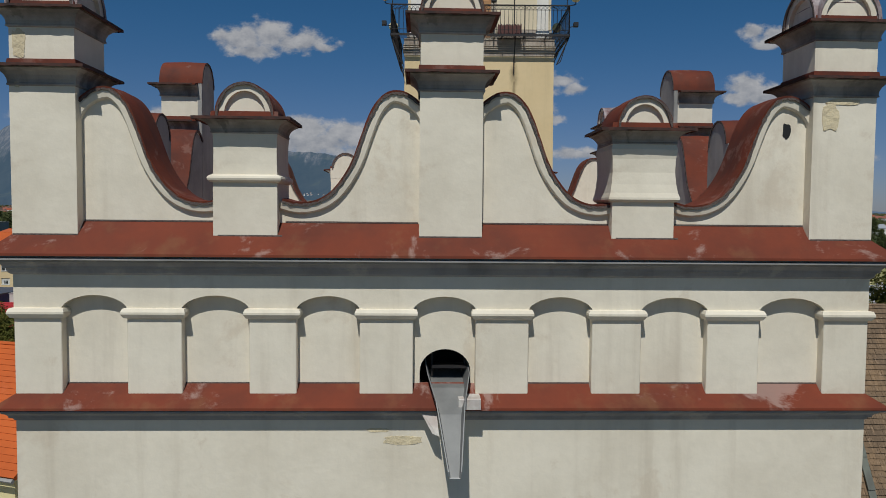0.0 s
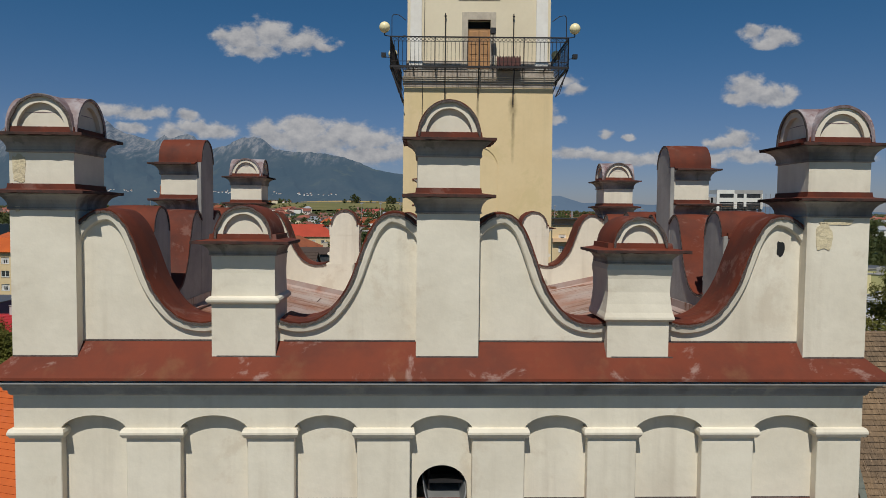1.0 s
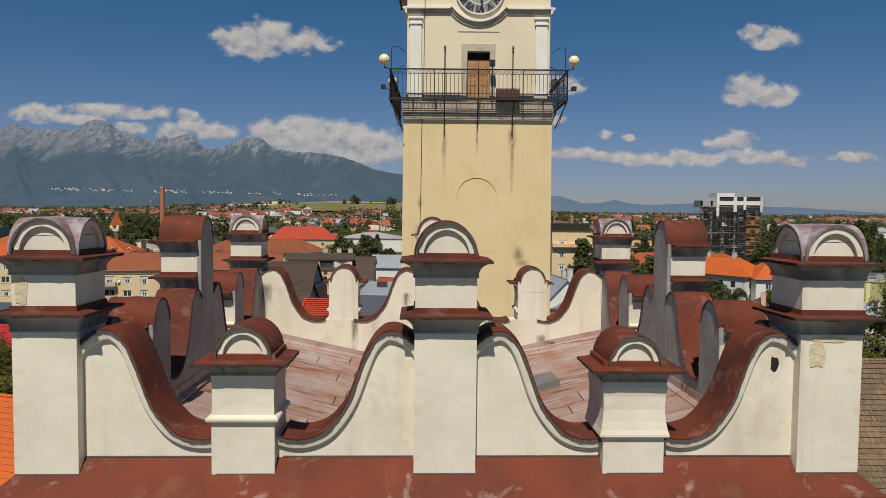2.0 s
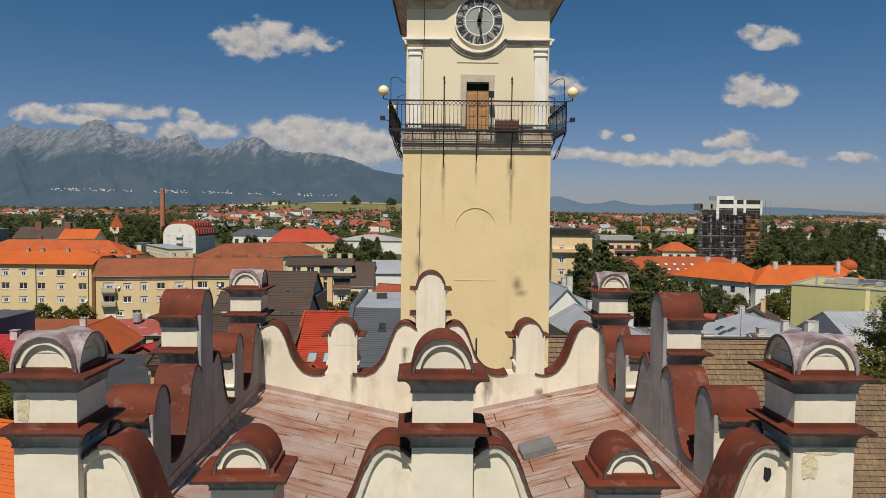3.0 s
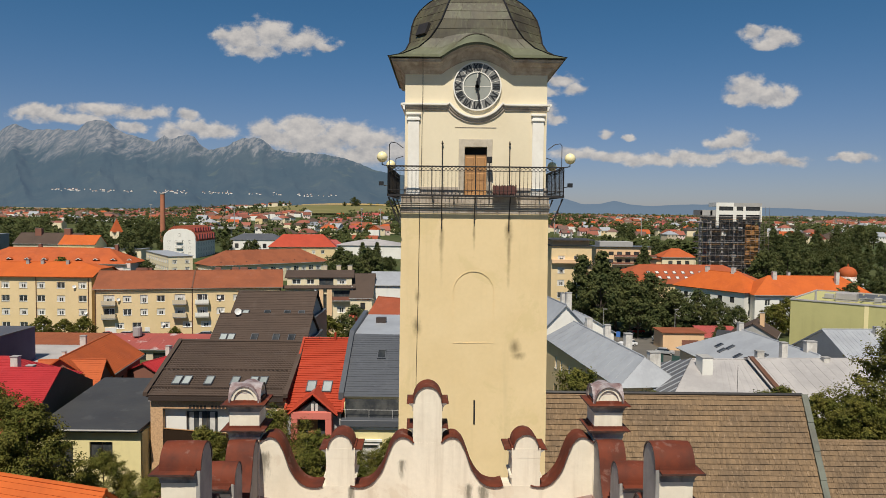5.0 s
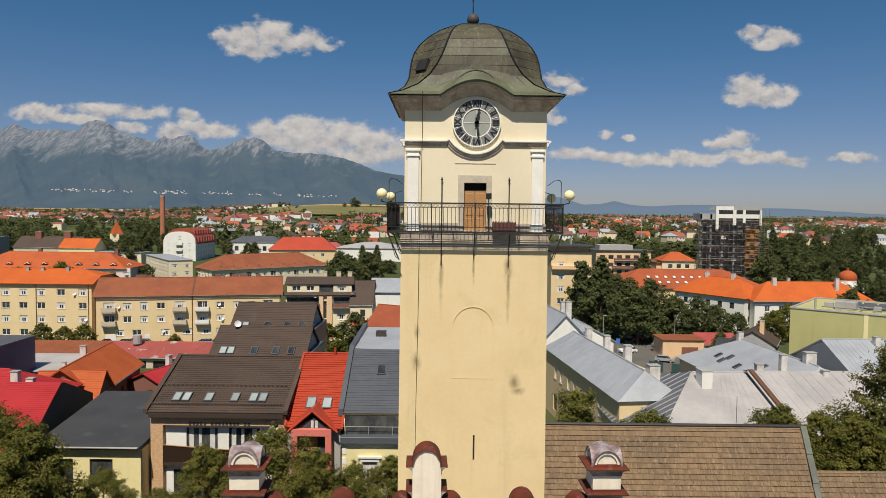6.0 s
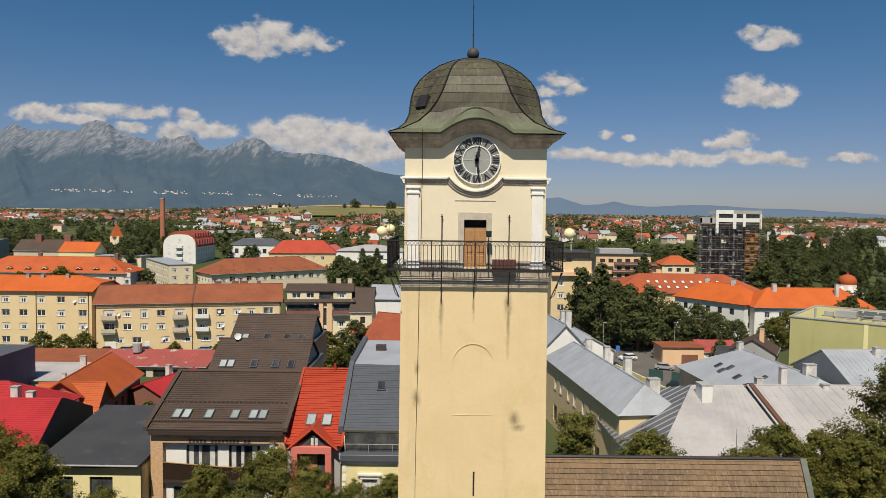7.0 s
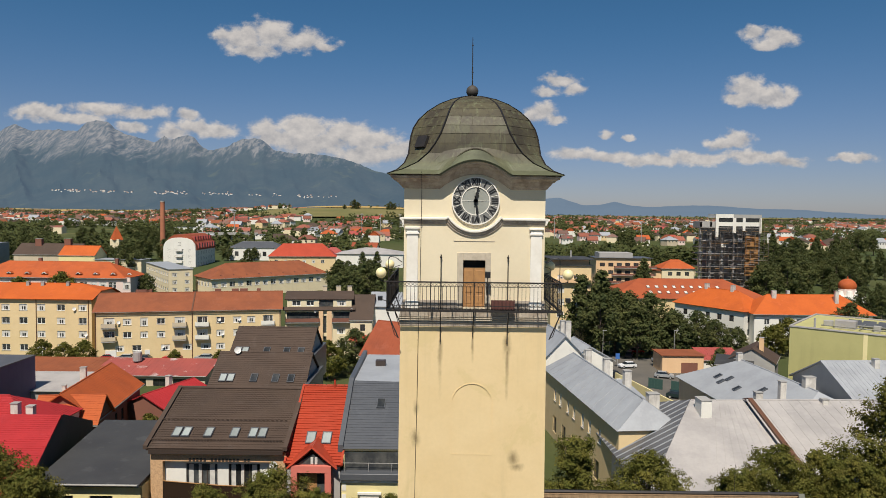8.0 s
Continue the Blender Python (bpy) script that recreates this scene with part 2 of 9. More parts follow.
def stain_on(mat, spots, colour, amount, inside=None):
    """Stains with drips: (x, z, half width, reach up, reach down); inside: only where local y is beyond this."""
    t = mat.node_tree
    tc = t.nodes.new("ShaderNodeTexCoord").outputs["Object"]
    sp = t.nodes.new("ShaderNodeSeparateXYZ")
    link(t, tc, sp.inputs[0])
    runs_ = t.nodes.new("ShaderNodeMapping")
    runs_.inputs["Scale"].default_value = (2.2, 2.2, 1.1) if inside is None else (11.0, 11.0, 2.6)
    link(t, tc, runs_.inputs[0])
    wob = noise_node(t, runs_.outputs[0], 1.0, 8.0, 0.68)
    soil = None
    for x0, z0, w, up, down in spots:
        gx = math_node(t, "MULTIPLY", math_node(t, "SUBTRACT", sp.outputs[0], x0), 1 / w)
        dz = math_node(t, "SUBTRACT", sp.outputs[2], z0)
        gz = math_node(t, "ADD", math_node(t, "MULTIPLY", math_node(t, "MAXIMUM", dz, 0.0), 1 / up), math_node(t, "MULTIPLY", math_node(t, "MINIMUM", dz, 0.0), -1 / down))
        d2 = math_node(t, "SQRT", math_node(t, "ADD", math_node(t, "MULTIPLY", gx, gx), math_node(t, "MULTIPLY", gz, gz)))
        v = math_node(t, "SUBTRACT", 1.0, d2)
        soil = v if soil is None else math_node(t, "MAXIMUM", soil, v)
    soil = ramp(t, math_node(t, "ADD", soil, math_node(t, "MULTIPLY", math_node(t, "SUBTRACT", wob, 0.5), 1.6)), 0.0, 1.3 if inside is None else 0.9)
    if inside is not None:
        soil = math_node(t, "MULTIPLY", soil, math_node(t, "GREATER_THAN", sp.outputs[1], inside))
    src = t.nodes["Principled BSDF"].inputs["Base Color"].links[0].from_socket
    link(t, mix_color(t, math_node(t, "MULTIPLY", soil, amount), src, colour), t.nodes["Principled BSDF"].inputs["Base Color"])


# damp stains with drips below the iron rods of the gallery, green blotches; black drips inside the attic
stain_on(TOWER, ((-1.53, 30.35, 0.16, 0.35, 2.4), (-0.02, 30.6, 0.09, 0.2, 1.5), (1.58, 30.45, 0.30, 0.6, 1.0), (1.60, 30.0, 0.12, 0.2, 2.6), (-2.62, 27.3, 0.22, 0.5, 0.5),
                 (-2.66, 25.9, 0.30, 0.55, 0.6), (1.95, 25.0, 0.35, 0.5, 0.7), (2.1, 24.6, 0.5, 0.2, 0.3)), (0.20, 0.15, 0.075), 0.9)
stain_on(PLASTER, ((1.96, 24.05, 0.12, 0.12, 1.0), (-1.08, 24.08, 0.14, 0.15, 1.0), (-1.46, 24.05, 0.20, 0.12, 1.0), (-2.8, 23.66, 0.17, 0.15, 0.35), (0.65, 24.75, 0.14, 0.1, 0.5), (4.2, 24.9, 0.25, 0.2, 0.8)),
         (0.14, 0.125, 0.09), 0.85, 0.6)
TOWER_PALE = material("pale_ochre_plaster", (0.735, 0.64, 0.46), (0.67, 0.57, 0.395), 0.9, big=0.35, small=6.0, vary=0.7, fine=0.05, bump=0.2, bump_scale=3.0)
WHITE = material("white_lime_paint", (0.80, 0.77, 0.70), (0.66, 0.61, 0.53), 0.88, big=0.9, small=8.0, vary=0.6, fine=0.06, bump=0.2, streak=(0.5, 0.46, 0.38), streak_amount=0.3)
STUCCO_GREY = material("weathered_grey_stucco", (0.45, 0.385, 0.315), (0.29, 0.235, 0.185), 0.92, big=1.8, small=9.0, vary=1.0, fine=0.2, bump=0.5, streak=(0.17, 0.13, 0.10), streak_amount=0.6, streak_scale=3.0,
                       patch=(0.54, 0.47, 0.38), patch_amount=0.5, patch_scale=2.6)
STONE = material("grey_stone_frame", (0.52, 0.45, 0.35), (0.38, 0.325, 0.25), 0.9, big=2.0, small=12.0, vary=0.8, fine=0.15, bump=0.4)
COPPER = material("green_copper_sheet", (0.078, 0.068, 0.036), (0.034, 0.026, 0.016), 0.62, 0.0, big=0.7, small=5.0, vary=0.9, fine=0.3, bump=0.12, bump_scale=3.0,
                  streak=(0.165, 0.185, 0.10), streak_amount=0.6, streak_scale=4.6, patch=(0.115, 0.125, 0.065), patch_amount=0.4, patch_scale=0.9)
# dark runs of water down the copper, green verdigris on the skirt of the dome
ct = COPPER.node_tree
cm = ct.nodes.new("ShaderNodeMapping")
cm.inputs["Scale"].default_value = (5.5, 5.5, 0.5)
ctc = ct.nodes.new("ShaderNodeTexCoord").outputs["Object"]
link(ct, ctc, cm.inputs[0])
runs = ramp(ct, noise_node(ct, cm.outputs[0], 1.0, 6.0, 0.7), 0.50, 0.66)
src = ct.nodes["Principled BSDF"].inputs["Base Color"].links[0].from_socket
src = mix_color(ct, math_node(ct, "MULTIPLY", runs, 0.75), src, (0.040, 0.031, 0.020))
csp = ct.nodes.new("ShaderNodeSeparateXYZ")
link(ct, ctc, csp.inputs[0])
skirt = math_node(ct, "MULTIPLY", ramp(ct, math_node(ct, "ADD", csp.outputs[2], math_node(ct, "MULTIPLY", noise_node(ct, ctc, 2.5, 6.0, 0.7), 1.2)), 39.9, 39.2), 0.5)
link(ct, mix_color(ct, skirt, src, (0.125, 0.145, 0.078)), ct.nodes["Principled BSDF"].inputs["Base Color"])
PATINA = material("pale_copper_patina", (0.130, 0.142, 0.088), (0.080, 0.084, 0.054), 0.6, 0.1, big=1.0, small=6.0, vary=0.9, fine=0.2, bump=0.12, streak=(0.09, 0.08, 0.06), streak_amount=0.6, streak_scale=2.2)
VERGE = material("verge_copper", (0.12, 0.13, 0.10), (0.07, 0.07, 0.055), 0.55, 0.1, big=0.9, vary=0.9, fine=0.15, bump=0.1)
IRON = material("black_wrought_iron", (0.030, 0.028, 0.028), (0.05, 0.04, 0.035), 0.55, 0.4, big=4.0, small=20.0, vary=0.6, fine=0.2, bump=0.1)
GLOBE = plain("cream_glass_globe", (0.85, 0.74, 0.42), 0.35)
WOOD = material("orange_wood_door", (0.42, 0.22, 0.085), (0.33, 0.17, 0.07), 0.6, big=2.5, small=18.0, vary=0.8, fine=0.2, bump=0.15, streak=(0.2, 0.1, 0.04), streak_amount=0.4, streak_scale=9.0)
CLOCK_GREY = material("grey_clock_face", (0.27, 0.28, 0.25), (0.33, 0.34, 0.31), 0.7, big=1.2, small=8.0, vary=0.6, fine=0.08, bump=0.0)
CLOCK_RING = material("pale_clock_ring", (0.20, 0.20, 0.19), (0.15, 0.15, 0.145), 0.7, big=1.2, small=8.0, vary=0.6, fine=0.08, bump=0.0)
BLACK = plain("black_paint", (0.012, 0.012, 0.013), 0.5)
SHINGLE = material("old_wood_shingle", (0.188, 0.120, 0.063), (0.118, 0.079, 0.047), 0.85, big=0.5, small=5.0, vary=0.8, fine=0.18, bump=0.3, each=0.16,
                   streak=(0.31, 0.215, 0.135), streak_amount=0.7, streak_scale=8.0)


# ---- building blocks ----
def mesh_of(name, bm, mats, smooth=False):
    me = bpy.data.meshes.new(name)
    bmesh.ops.recalc_face_normals(bm, faces=bm.faces)
    if smooth:
        for f in bm.faces:
            f.smooth = True
        for e in bm.edges:
            if len(e.link_faces) == 2 and e.calc_face_angle(0.0) > 0.7:
                e.smooth = False
    bm.to_mesh(me)
    bm.free()
    for m in (mats if isinstance(mats, (list, tuple)) else (mats,)):
        me.materials.append(m)
    return me


def part(name, bm, mat, parent, label="", m=None, smooth=False):
    """One mesh object from a bmesh, a mesh or an earlier object, under a thing or a part."""
    me = bm if isinstance(bm, bpy.types.Mesh) else mesh_of(name, bm, mat, smooth)
    ob = new(name, me)
    ob.parent = parent
    if m is not None:
        ob.matrix_basis = m
    if label:
        ob["label"] = label
    return ob


def thing(name, label, category, m=None, group="", kind=""):
    ob = new(name)
    ob.empty_display_size = 0.2
    if m is not None:
        ob.matrix_basis = m
    return tagged(ob, label, category, group, kind)


def single(name, bm, mat, label, category, m=None, group="", kind="", smooth=False):
    me = bm if isinstance(bm, bpy.types.Mesh) else mesh_of(name, bm, mat, smooth)
    ob = new(name, me)
    if m is not None:
        ob.matrix_basis = m
    return tagged(ob, label, category, group, kind)


def B():
    return bmesh.new()


def face(bm, pts, mi=0):
    try:
        f = bm.faces.new([bm.verts.new(p) for p in pts])
        f.material_index = mi
        return f
    except ValueError:
        return None


def box(bm, x0, x1, y0, y1, z0, z1, bevel=0.0, mi=0):
    r = bmesh.ops.create_cube(bm, size=1.0, matrix=Matrix.Translation(((x0 + x1) / 2, (y0 + y1) / 2, (z0 + z1) / 2)) @ Matrix.Diagonal((x1 - x0, y1 - y0, z1 - z0, 1)))
    if mi:
        for f in {f for v in r["verts"] for f in v.link_faces}:
            f.material_index = mi
    if bevel:
        es = list({e for v in r["verts"] for e in v.link_edges})
        bmesh.ops.bevel(bm, geom=es, offset=bevel, segments=1, affect="EDGES", profile=0.5)
    return bm


def prism(bm, pts, y0, y1, mi=0):
    """The polygon pts (x, z) drawn out from y0 to y1."""
    a = [bm.verts.new((x, y0, z)) for x, z in pts]
    b = [bm.verts.new((x, y1, z)) for x, z in pts]
    n = len(pts)
    fs = [bm.faces.new(a), bm.faces.new(b[::-1])]
    for i in range(n):
        fs.append(bm.faces.new((a[i], b[i], b[(i + 1) % n], a[(i + 1) % n])))
    for f in fs:
        f.material_index = mi
    return bm


def loft(bm, rings, closed=True, caps=True, mi=0):
    vs = [[bm.verts.new(p) for p in r] for r in rings]
    n = len(rings[0])
    for a, b in zip(vs, vs[1:]):
        for i in range(n if closed else n - 1):
            j = (i + 1) % n
            bm.faces.new((a[i], a[j], b[j], b[i])).material_index = mi
    if caps and closed:
        bm.faces.new(vs[0][::-1]).material_index = mi
        bm.faces.new(vs[-1]).material_index = mi
    return bm


def rect_ring(x0, x1, y0, y1, off, z, inner=None):
    """A rectangle grown by off; with inner, its far y side grows by inner only."""
    o2 = off if inner is None else inner
    return [(x0 - off, y0 - off, z), (x1 + off, y0 - off, z), (x1 + off, y1 + o2, z), (x0 - off, y1 + o2, z)]


def ribbon(bm, path, prof, y0, closed=True, mi=0):
    """Sweeps prof, rows of (outwards, along the normal), along a path (x, z) that lies in a wall facing -y."""
    rings = []
    for i, (x, z) in enumerate(path):
        a, b = path[max(i - 1, 0)], path[min(i + 1, len(path) - 1)]
        tx, tz = b[0] - a[0], b[1] - a[1]
        k = math.hypot(tx, tz) or 1.0
        nx, nz = -tz / k, tx / k
        rings.append([(x + nx * n, y0 - o, z + nz * n) for o, n in prof])
    return loft(bm, rings, closed, True, mi)


def rod(bm, a, b, r, sides=6, r2=None):
    a, b = Vector(a), Vector(b)
    d = b - a
    q = d.to_track_quat("Z", "Y").to_matrix()
    rings = []
    for p, rr in ((a, r), (b, r if r2 is None else r2)):
        rings.append([tuple(p + q @ Vector((math.cos(k * math.tau / sides) * rr, math.sin(k * math.tau / sides) * rr, 0))) for k in range(sides)])
    return loft(bm, rings)


def tube(bm, pts, r, sides=6):
    for a, b in zip(pts, pts[1:]):
        rod(bm, a, b, r, sides)
    return bm


def disc(bm, x, z, r, y0, y1, n=40, mi=0):
    return prism(bm, [(x + math.cos(k * math.tau / n) * r, z + math.sin(k * math.tau / n) * r) for k in range(n)], y0, y1, mi)


def annulus(bm, x, z, r0, r1, y0, y1, n=48, a0=0.0, a1=math.tau):
    for k in range(n):
        p, q = a0 + (a1 - a0) * k / n, a0 + (a1 - a0) * (k + 1) / n
        prism(bm, [(x + math.cos(p) * r0, z + math.sin(p) * r0), (x + math.cos(p) * r1, z + math.sin(p) * r1),
                   (x + math.cos(q) * r1, z + math.sin(q) * r1), (x + math.cos(q) * r0, z + math.sin(q) * r0)], y0, y1)
    bmesh.ops.remove_doubles(bm, verts=bm.verts, dist=1e-5)
    return bm


def ball(bm, c, r, seg=16, squash=1.0):
    bmesh.ops.create_uvsphere(bm, u_segments=seg, v_segments=seg // 2 + 2, radius=r, matrix=Matrix.Translation(c) @ Matrix.Diagonal((1, 1, squash, 1)))
    return bm


def slab(bm, pts, th, mi=0):
    """A planar polygon, given as seen from above anticlockwise, with thickness downwards along its normal."""
    vs = [Vector(p) for p in pts]
    n = (vs[1] - vs[0]).cross(vs[2] - vs[0]).normalized()
    if n.z < 0:
        n = -n
    a = [bm.verts.new(v) for v in vs]
    b = [bm.verts.new(v - n * th) for v in vs]
    k = len(vs)
    fs = [bm.faces.new(a), bm.faces.new(b[::-1])]
    for i in range(k):
        fs.append(bm.faces.new((a[i], b[i], b[(i + 1) % k], a[(i + 1) % k])))
    for f in fs:
        f.material_index = mi
    return bm


def lerp(a, b, t):
    return a + (b - a) * t


def courses(bm, p0, p1, p2, p3, step, lift, th=0.03, jitter=0.0, rnd=None):
    """Rows of overlapping covering from the eave p0-p1 up to p3-p2; each row's lower edge stands proud."""
    p0, p1, p2, p3 = (Vector(p) for p in (p0, p1, p2, p3))
    n = (p1 - p0).cross(p3 - p0).normalized()
    if n.z < 0:
        n = -n
    length = (p3 - p0).length
    rows = max(1, round(length / step))
    for i in range(rows):
        a, b = i / rows, min(1.0, (i + 1.0) / rows)
        j = (rnd.uniform(-jitter, jitter) if rnd else 0.0)
        lo0, lo1 = p0.lerp(p3, a) + n * (lift + j), p1.lerp(p2, a) + n * (lift + j)
        hi0, hi1 = p0.lerp(p3, b) + n * 0.004, p1.lerp(p2, b) + n * 0.004
        base0, base1 = p0.lerp(p3, a) - n * th, p1.lerp(p2, a) - n * th
        v = [bm.verts.new(q) for q in (lo0, lo1, hi1, hi0, base0, base1)]
        bm.faces.new((v[0], v[1], v[2], v[3]))
        bm.faces.new((v[4], v[5], v[1], v[0]))
    return bm


def seams(bm, p0, p1, p2, p3, step, h=0.05, w=0.04):
    """Standing seams that run from the eave p0-p1 to the ridge p3-p2."""
    p0, p1, p2, p3 = (Vector(p) for p in (p0, p1, p2, p3))
    n = (p1 - p0).cross(p3 - p0).normalized()
    if n.z < 0:
        n = -n
    count = max(2, round((p1 - p0).length / step))
    along = (p1 - p0).normalized() * (w / 2)
    for i in range(count + 1):
        a, b = p0.lerp(p1, i / count), p3.lerp(p2, i / count)
        if (a - b).length < 0.05:
            continue
        r0 = [a - along, a + along, a + along + n * h, a - along + n * h]
        r1 = [b - along, b + along, b + along + n * h, b - along + n * h]
        loft(bm, [[tuple(p) for p in r0], [tuple(p) for p in r1]])
    return bm


def wall_face(bm, origin, along, up, inward, width, height, holes, reveal=0.2, mi=0):
    """A wall plane with rectangular openings (x, z, w, h) cut through it and their reveals."""
    o, ax, az, nin = Vector(origin), Vector(along), Vector(up), Vector(inward)
    xs = sorted({0.0, width, *[h[0] for h in holes], *[h[0] + h[2] for h in holes]})
    zs = sorted({0.0, height, *[h[1] for h in holes], *[h[1] + h[3] for h in holes]})
    for x0, x1 in zip(xs, xs[1:]):
        for z0, z1 in zip(zs, zs[1:]):
            mx, mz = (x0 + x1) / 2, (z0 + z1) / 2
            if any(h[0] < mx < h[0] + h[2] and h[1] < mz < h[1] + h[3] for h in holes):
                continue
            face(bm, [o + ax * a + az * b for a, b in ((x0, z0), (x1, z0), (x1, z1), (x0, z1))], mi)
    for x, z, w, h, *_ in holes:
        c = [o + ax * a + az * b for a, b in ((x, z), (x + w, z), (x + w, z + h), (x, z + h))]
        for i in range(4):
            j = (i + 1) % 4
            face(bm, [c[i], c[j], c[j] + nin * reveal, c[i] + nin * reveal], mi)
    return bm


# ---- the bell tower with its attic ----
BELL = pose(0.06, 8.33, 0, 0, 0, 1.9)
HALF = 5.05                       # half its width; its front face is local y = 0
bell = thing("bell_tower", "cream plastered square bell tower with scrolled red-capped attic", "tower", BELL)
WALL_OUT, WALL_IN = 0.15, 0.72

b = B()
box(b, -HALF, HALF, 0.0, 2 * HALF, 0.0, 21.62)
part("lower_wall", b, PLASTER, bell)
b = B()
box(b, -HALF, HALF, 0.95, 2 * HALF, 21.6, 22.2)
box(b, -HALF, -HALF + 0.7, 0.95, 2 * HALF, 22.2, 23.4)
box(b, HALF - 0.7, HALF, 0.95, 2 * HALF, 22.2, 23.4)
box(b, -HALF + 0.7, HALF - 0.7, 2 * HALF - 0.7, 2 * HALF, 22.2, 23.4)
part("upper_wall", b, PLASTER, bell)

# blind arcade of the front: back wall with the round opening of the spout, pilasters, arches
NICHE = 0.122
PILASTERS = [(-5.05, -4.51), (-3.76, -3.13), (-2.35, -1.80), (-1.06, -0.43), (0.31, 0.94), (1.70, 2.29), (3.09, 3.72), (4.51, 5.05)]
hole = [(-0.045 - 0.305 * math.cos(k * math.pi / 16), 22.10 + 0.27 * math.sin(k * math.pi / 16)) for k in range(17)]
part("arcade_wall", prism(B(), [(-HALF, 21.6), (-0.35, 21.6), *hole, (0.26, 21.6), (HALF, 21.6), (HALF, 23.4), (-HALF, 23.4)], NICHE, 0.95), PLASTER, bell)
part("spout_sill", box(B(), -0.35, 0.26, NICHE + 0.003, 0.94, 21.6, 21.8), PLASTER, bell)
b = B()
box(b, -0.6, 0.5, 0.93, 0.949, 21.7, 22.5)
part("spout_shade_panel", b, DARK, bell, "near-black panel for the shade behind the spout opening")
for x0, x1 in PILASTERS:
    b = B()
    box(b, x0, x1, 0.0, NICHE + 0.02, 21.6, 22.86, 0.008)
    pil = part("pilaster", b, PLASTER, bell)
    b = B()
    xo0, xo1 = (x0 - 0.075, x1 + 0.075)
    prof = [(0.0, -0.005, 22.745), (0.035, 0.03, 22.755), (0.062, 0.055, 22.80), (0.062, 0.055, 22.825), (0.04, 0.04, 22.862), (0.0, 0.0, 22.87)]
    loft(b, [[(x0 - s, -o, z), (x1 + s, -o, z), (x1 + s, NICHE + 0.01, z), (x0 - s, NICHE + 0.01, z)] for o, s, z in prof])
    part("impost", b, PLASTER, pil)
outline = []
for (a0, a1), (b0, b1) in zip(PILASTERS, PILASTERS[1:]):
    c, w = (a1 + b0) / 2, (b0 - a1) / 2
    outline += [(a0, 22.862)] if a0 == -HALF else []
    outline += [(c + u * w, 22.862 + 0.156 * max(0.0, 1 - u * u) ** 0.62) for u in [-math.cos(k * math.pi / 14) for k in range(15)]]
part("arch_band", prism(B(), outline + [(HALF, 22.862), (HALF, 23.4), (-HALF, 23.4)], 0.0, NICHE + 0.012), PLASTER, bell)

# the two ledges: red sheet on moulded cornices
def ledge(z_in, z_out, out, depth_in, mouldings):
    b = B()
    rr = lambda o, z: rect_ring(-HALF, HALF, 0, 2 * HALF, o, z)
    n = 5
    top = [(lerp(-depth_in, out, k / n), lerp(z_in, z_out, (k / n) ** 0.9)) for k in range(n + 1)]
    rings = [rr(o, z) for o, z in top] + [rr(out + 0.004, z_out - 0.028), rr(out - 0.012, z_out - 0.028)]
    loft(b, rings, True, False)
    part("ledge", b, LEDGE, bell, "red painted sheet-metal ledge with pale worn patches")
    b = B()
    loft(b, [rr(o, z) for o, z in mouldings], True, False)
    part("cornice", b, PLASTER_OLD_SHADED, bell)


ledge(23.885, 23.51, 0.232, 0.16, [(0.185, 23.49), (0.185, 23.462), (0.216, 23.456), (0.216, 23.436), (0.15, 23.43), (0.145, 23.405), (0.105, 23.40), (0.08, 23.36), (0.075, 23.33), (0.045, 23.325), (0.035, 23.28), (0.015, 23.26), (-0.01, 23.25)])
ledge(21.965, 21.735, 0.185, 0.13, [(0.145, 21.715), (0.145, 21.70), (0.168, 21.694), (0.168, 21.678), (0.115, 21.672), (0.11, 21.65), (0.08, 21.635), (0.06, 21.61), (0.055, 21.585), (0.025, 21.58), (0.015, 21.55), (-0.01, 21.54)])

# attic profile: height of the wall's top by the distance from the nearest tall pier
SCROLL = [(0.0, 25.22), (0.36, 25.26), (0.45, 25.335), (0.56, 25.395), (0.68, 25.405), (0.78, 25.36), (0.88, 25.25), (0.96, 25.09), (1.04, 24.87), (1.13, 24.62),
          (1.25, 24.40), (1.40, 24.22), (1.56, 24.125), (1.72, 24.09), (1.85, 24.095), (1.98, 24.13), (2.40, 24.13)]
BAY = 2.333


def smooth_profile(pts, n=4):
    out = []
    for i in range(len(pts) - 1):
        p0, p1, p2, p3 = pts[max(i - 1, 0)], pts[i], pts[i + 1], pts[min(i + 2, len(pts) - 1)]
        for k in range(n):
            t = k / n
            out.append(tuple(0.5 * (2 * p1[c] + (p2[c] - p0[c]) * t + (2 * p0[c] - 5 * p1[c] + 4 * p2[c] - p3[c]) * t * t + (3 * p1[c] - p0[c] - 3 * p2[c] + p3[c]) * t ** 3) for c in (0, 1)))
    return out + [pts[-1]]


FINE = smooth_profile([p for p in SCROLL if 0.3 < p[0] < 2.0], 4)
attic_meshes = {}


def arch_points(w, h, n=18):
    return [(w * math.cos(math.pi - k * math.pi / n), h * math.sin(math.pi - k * math.pi / n)) for k in range(n + 1)]


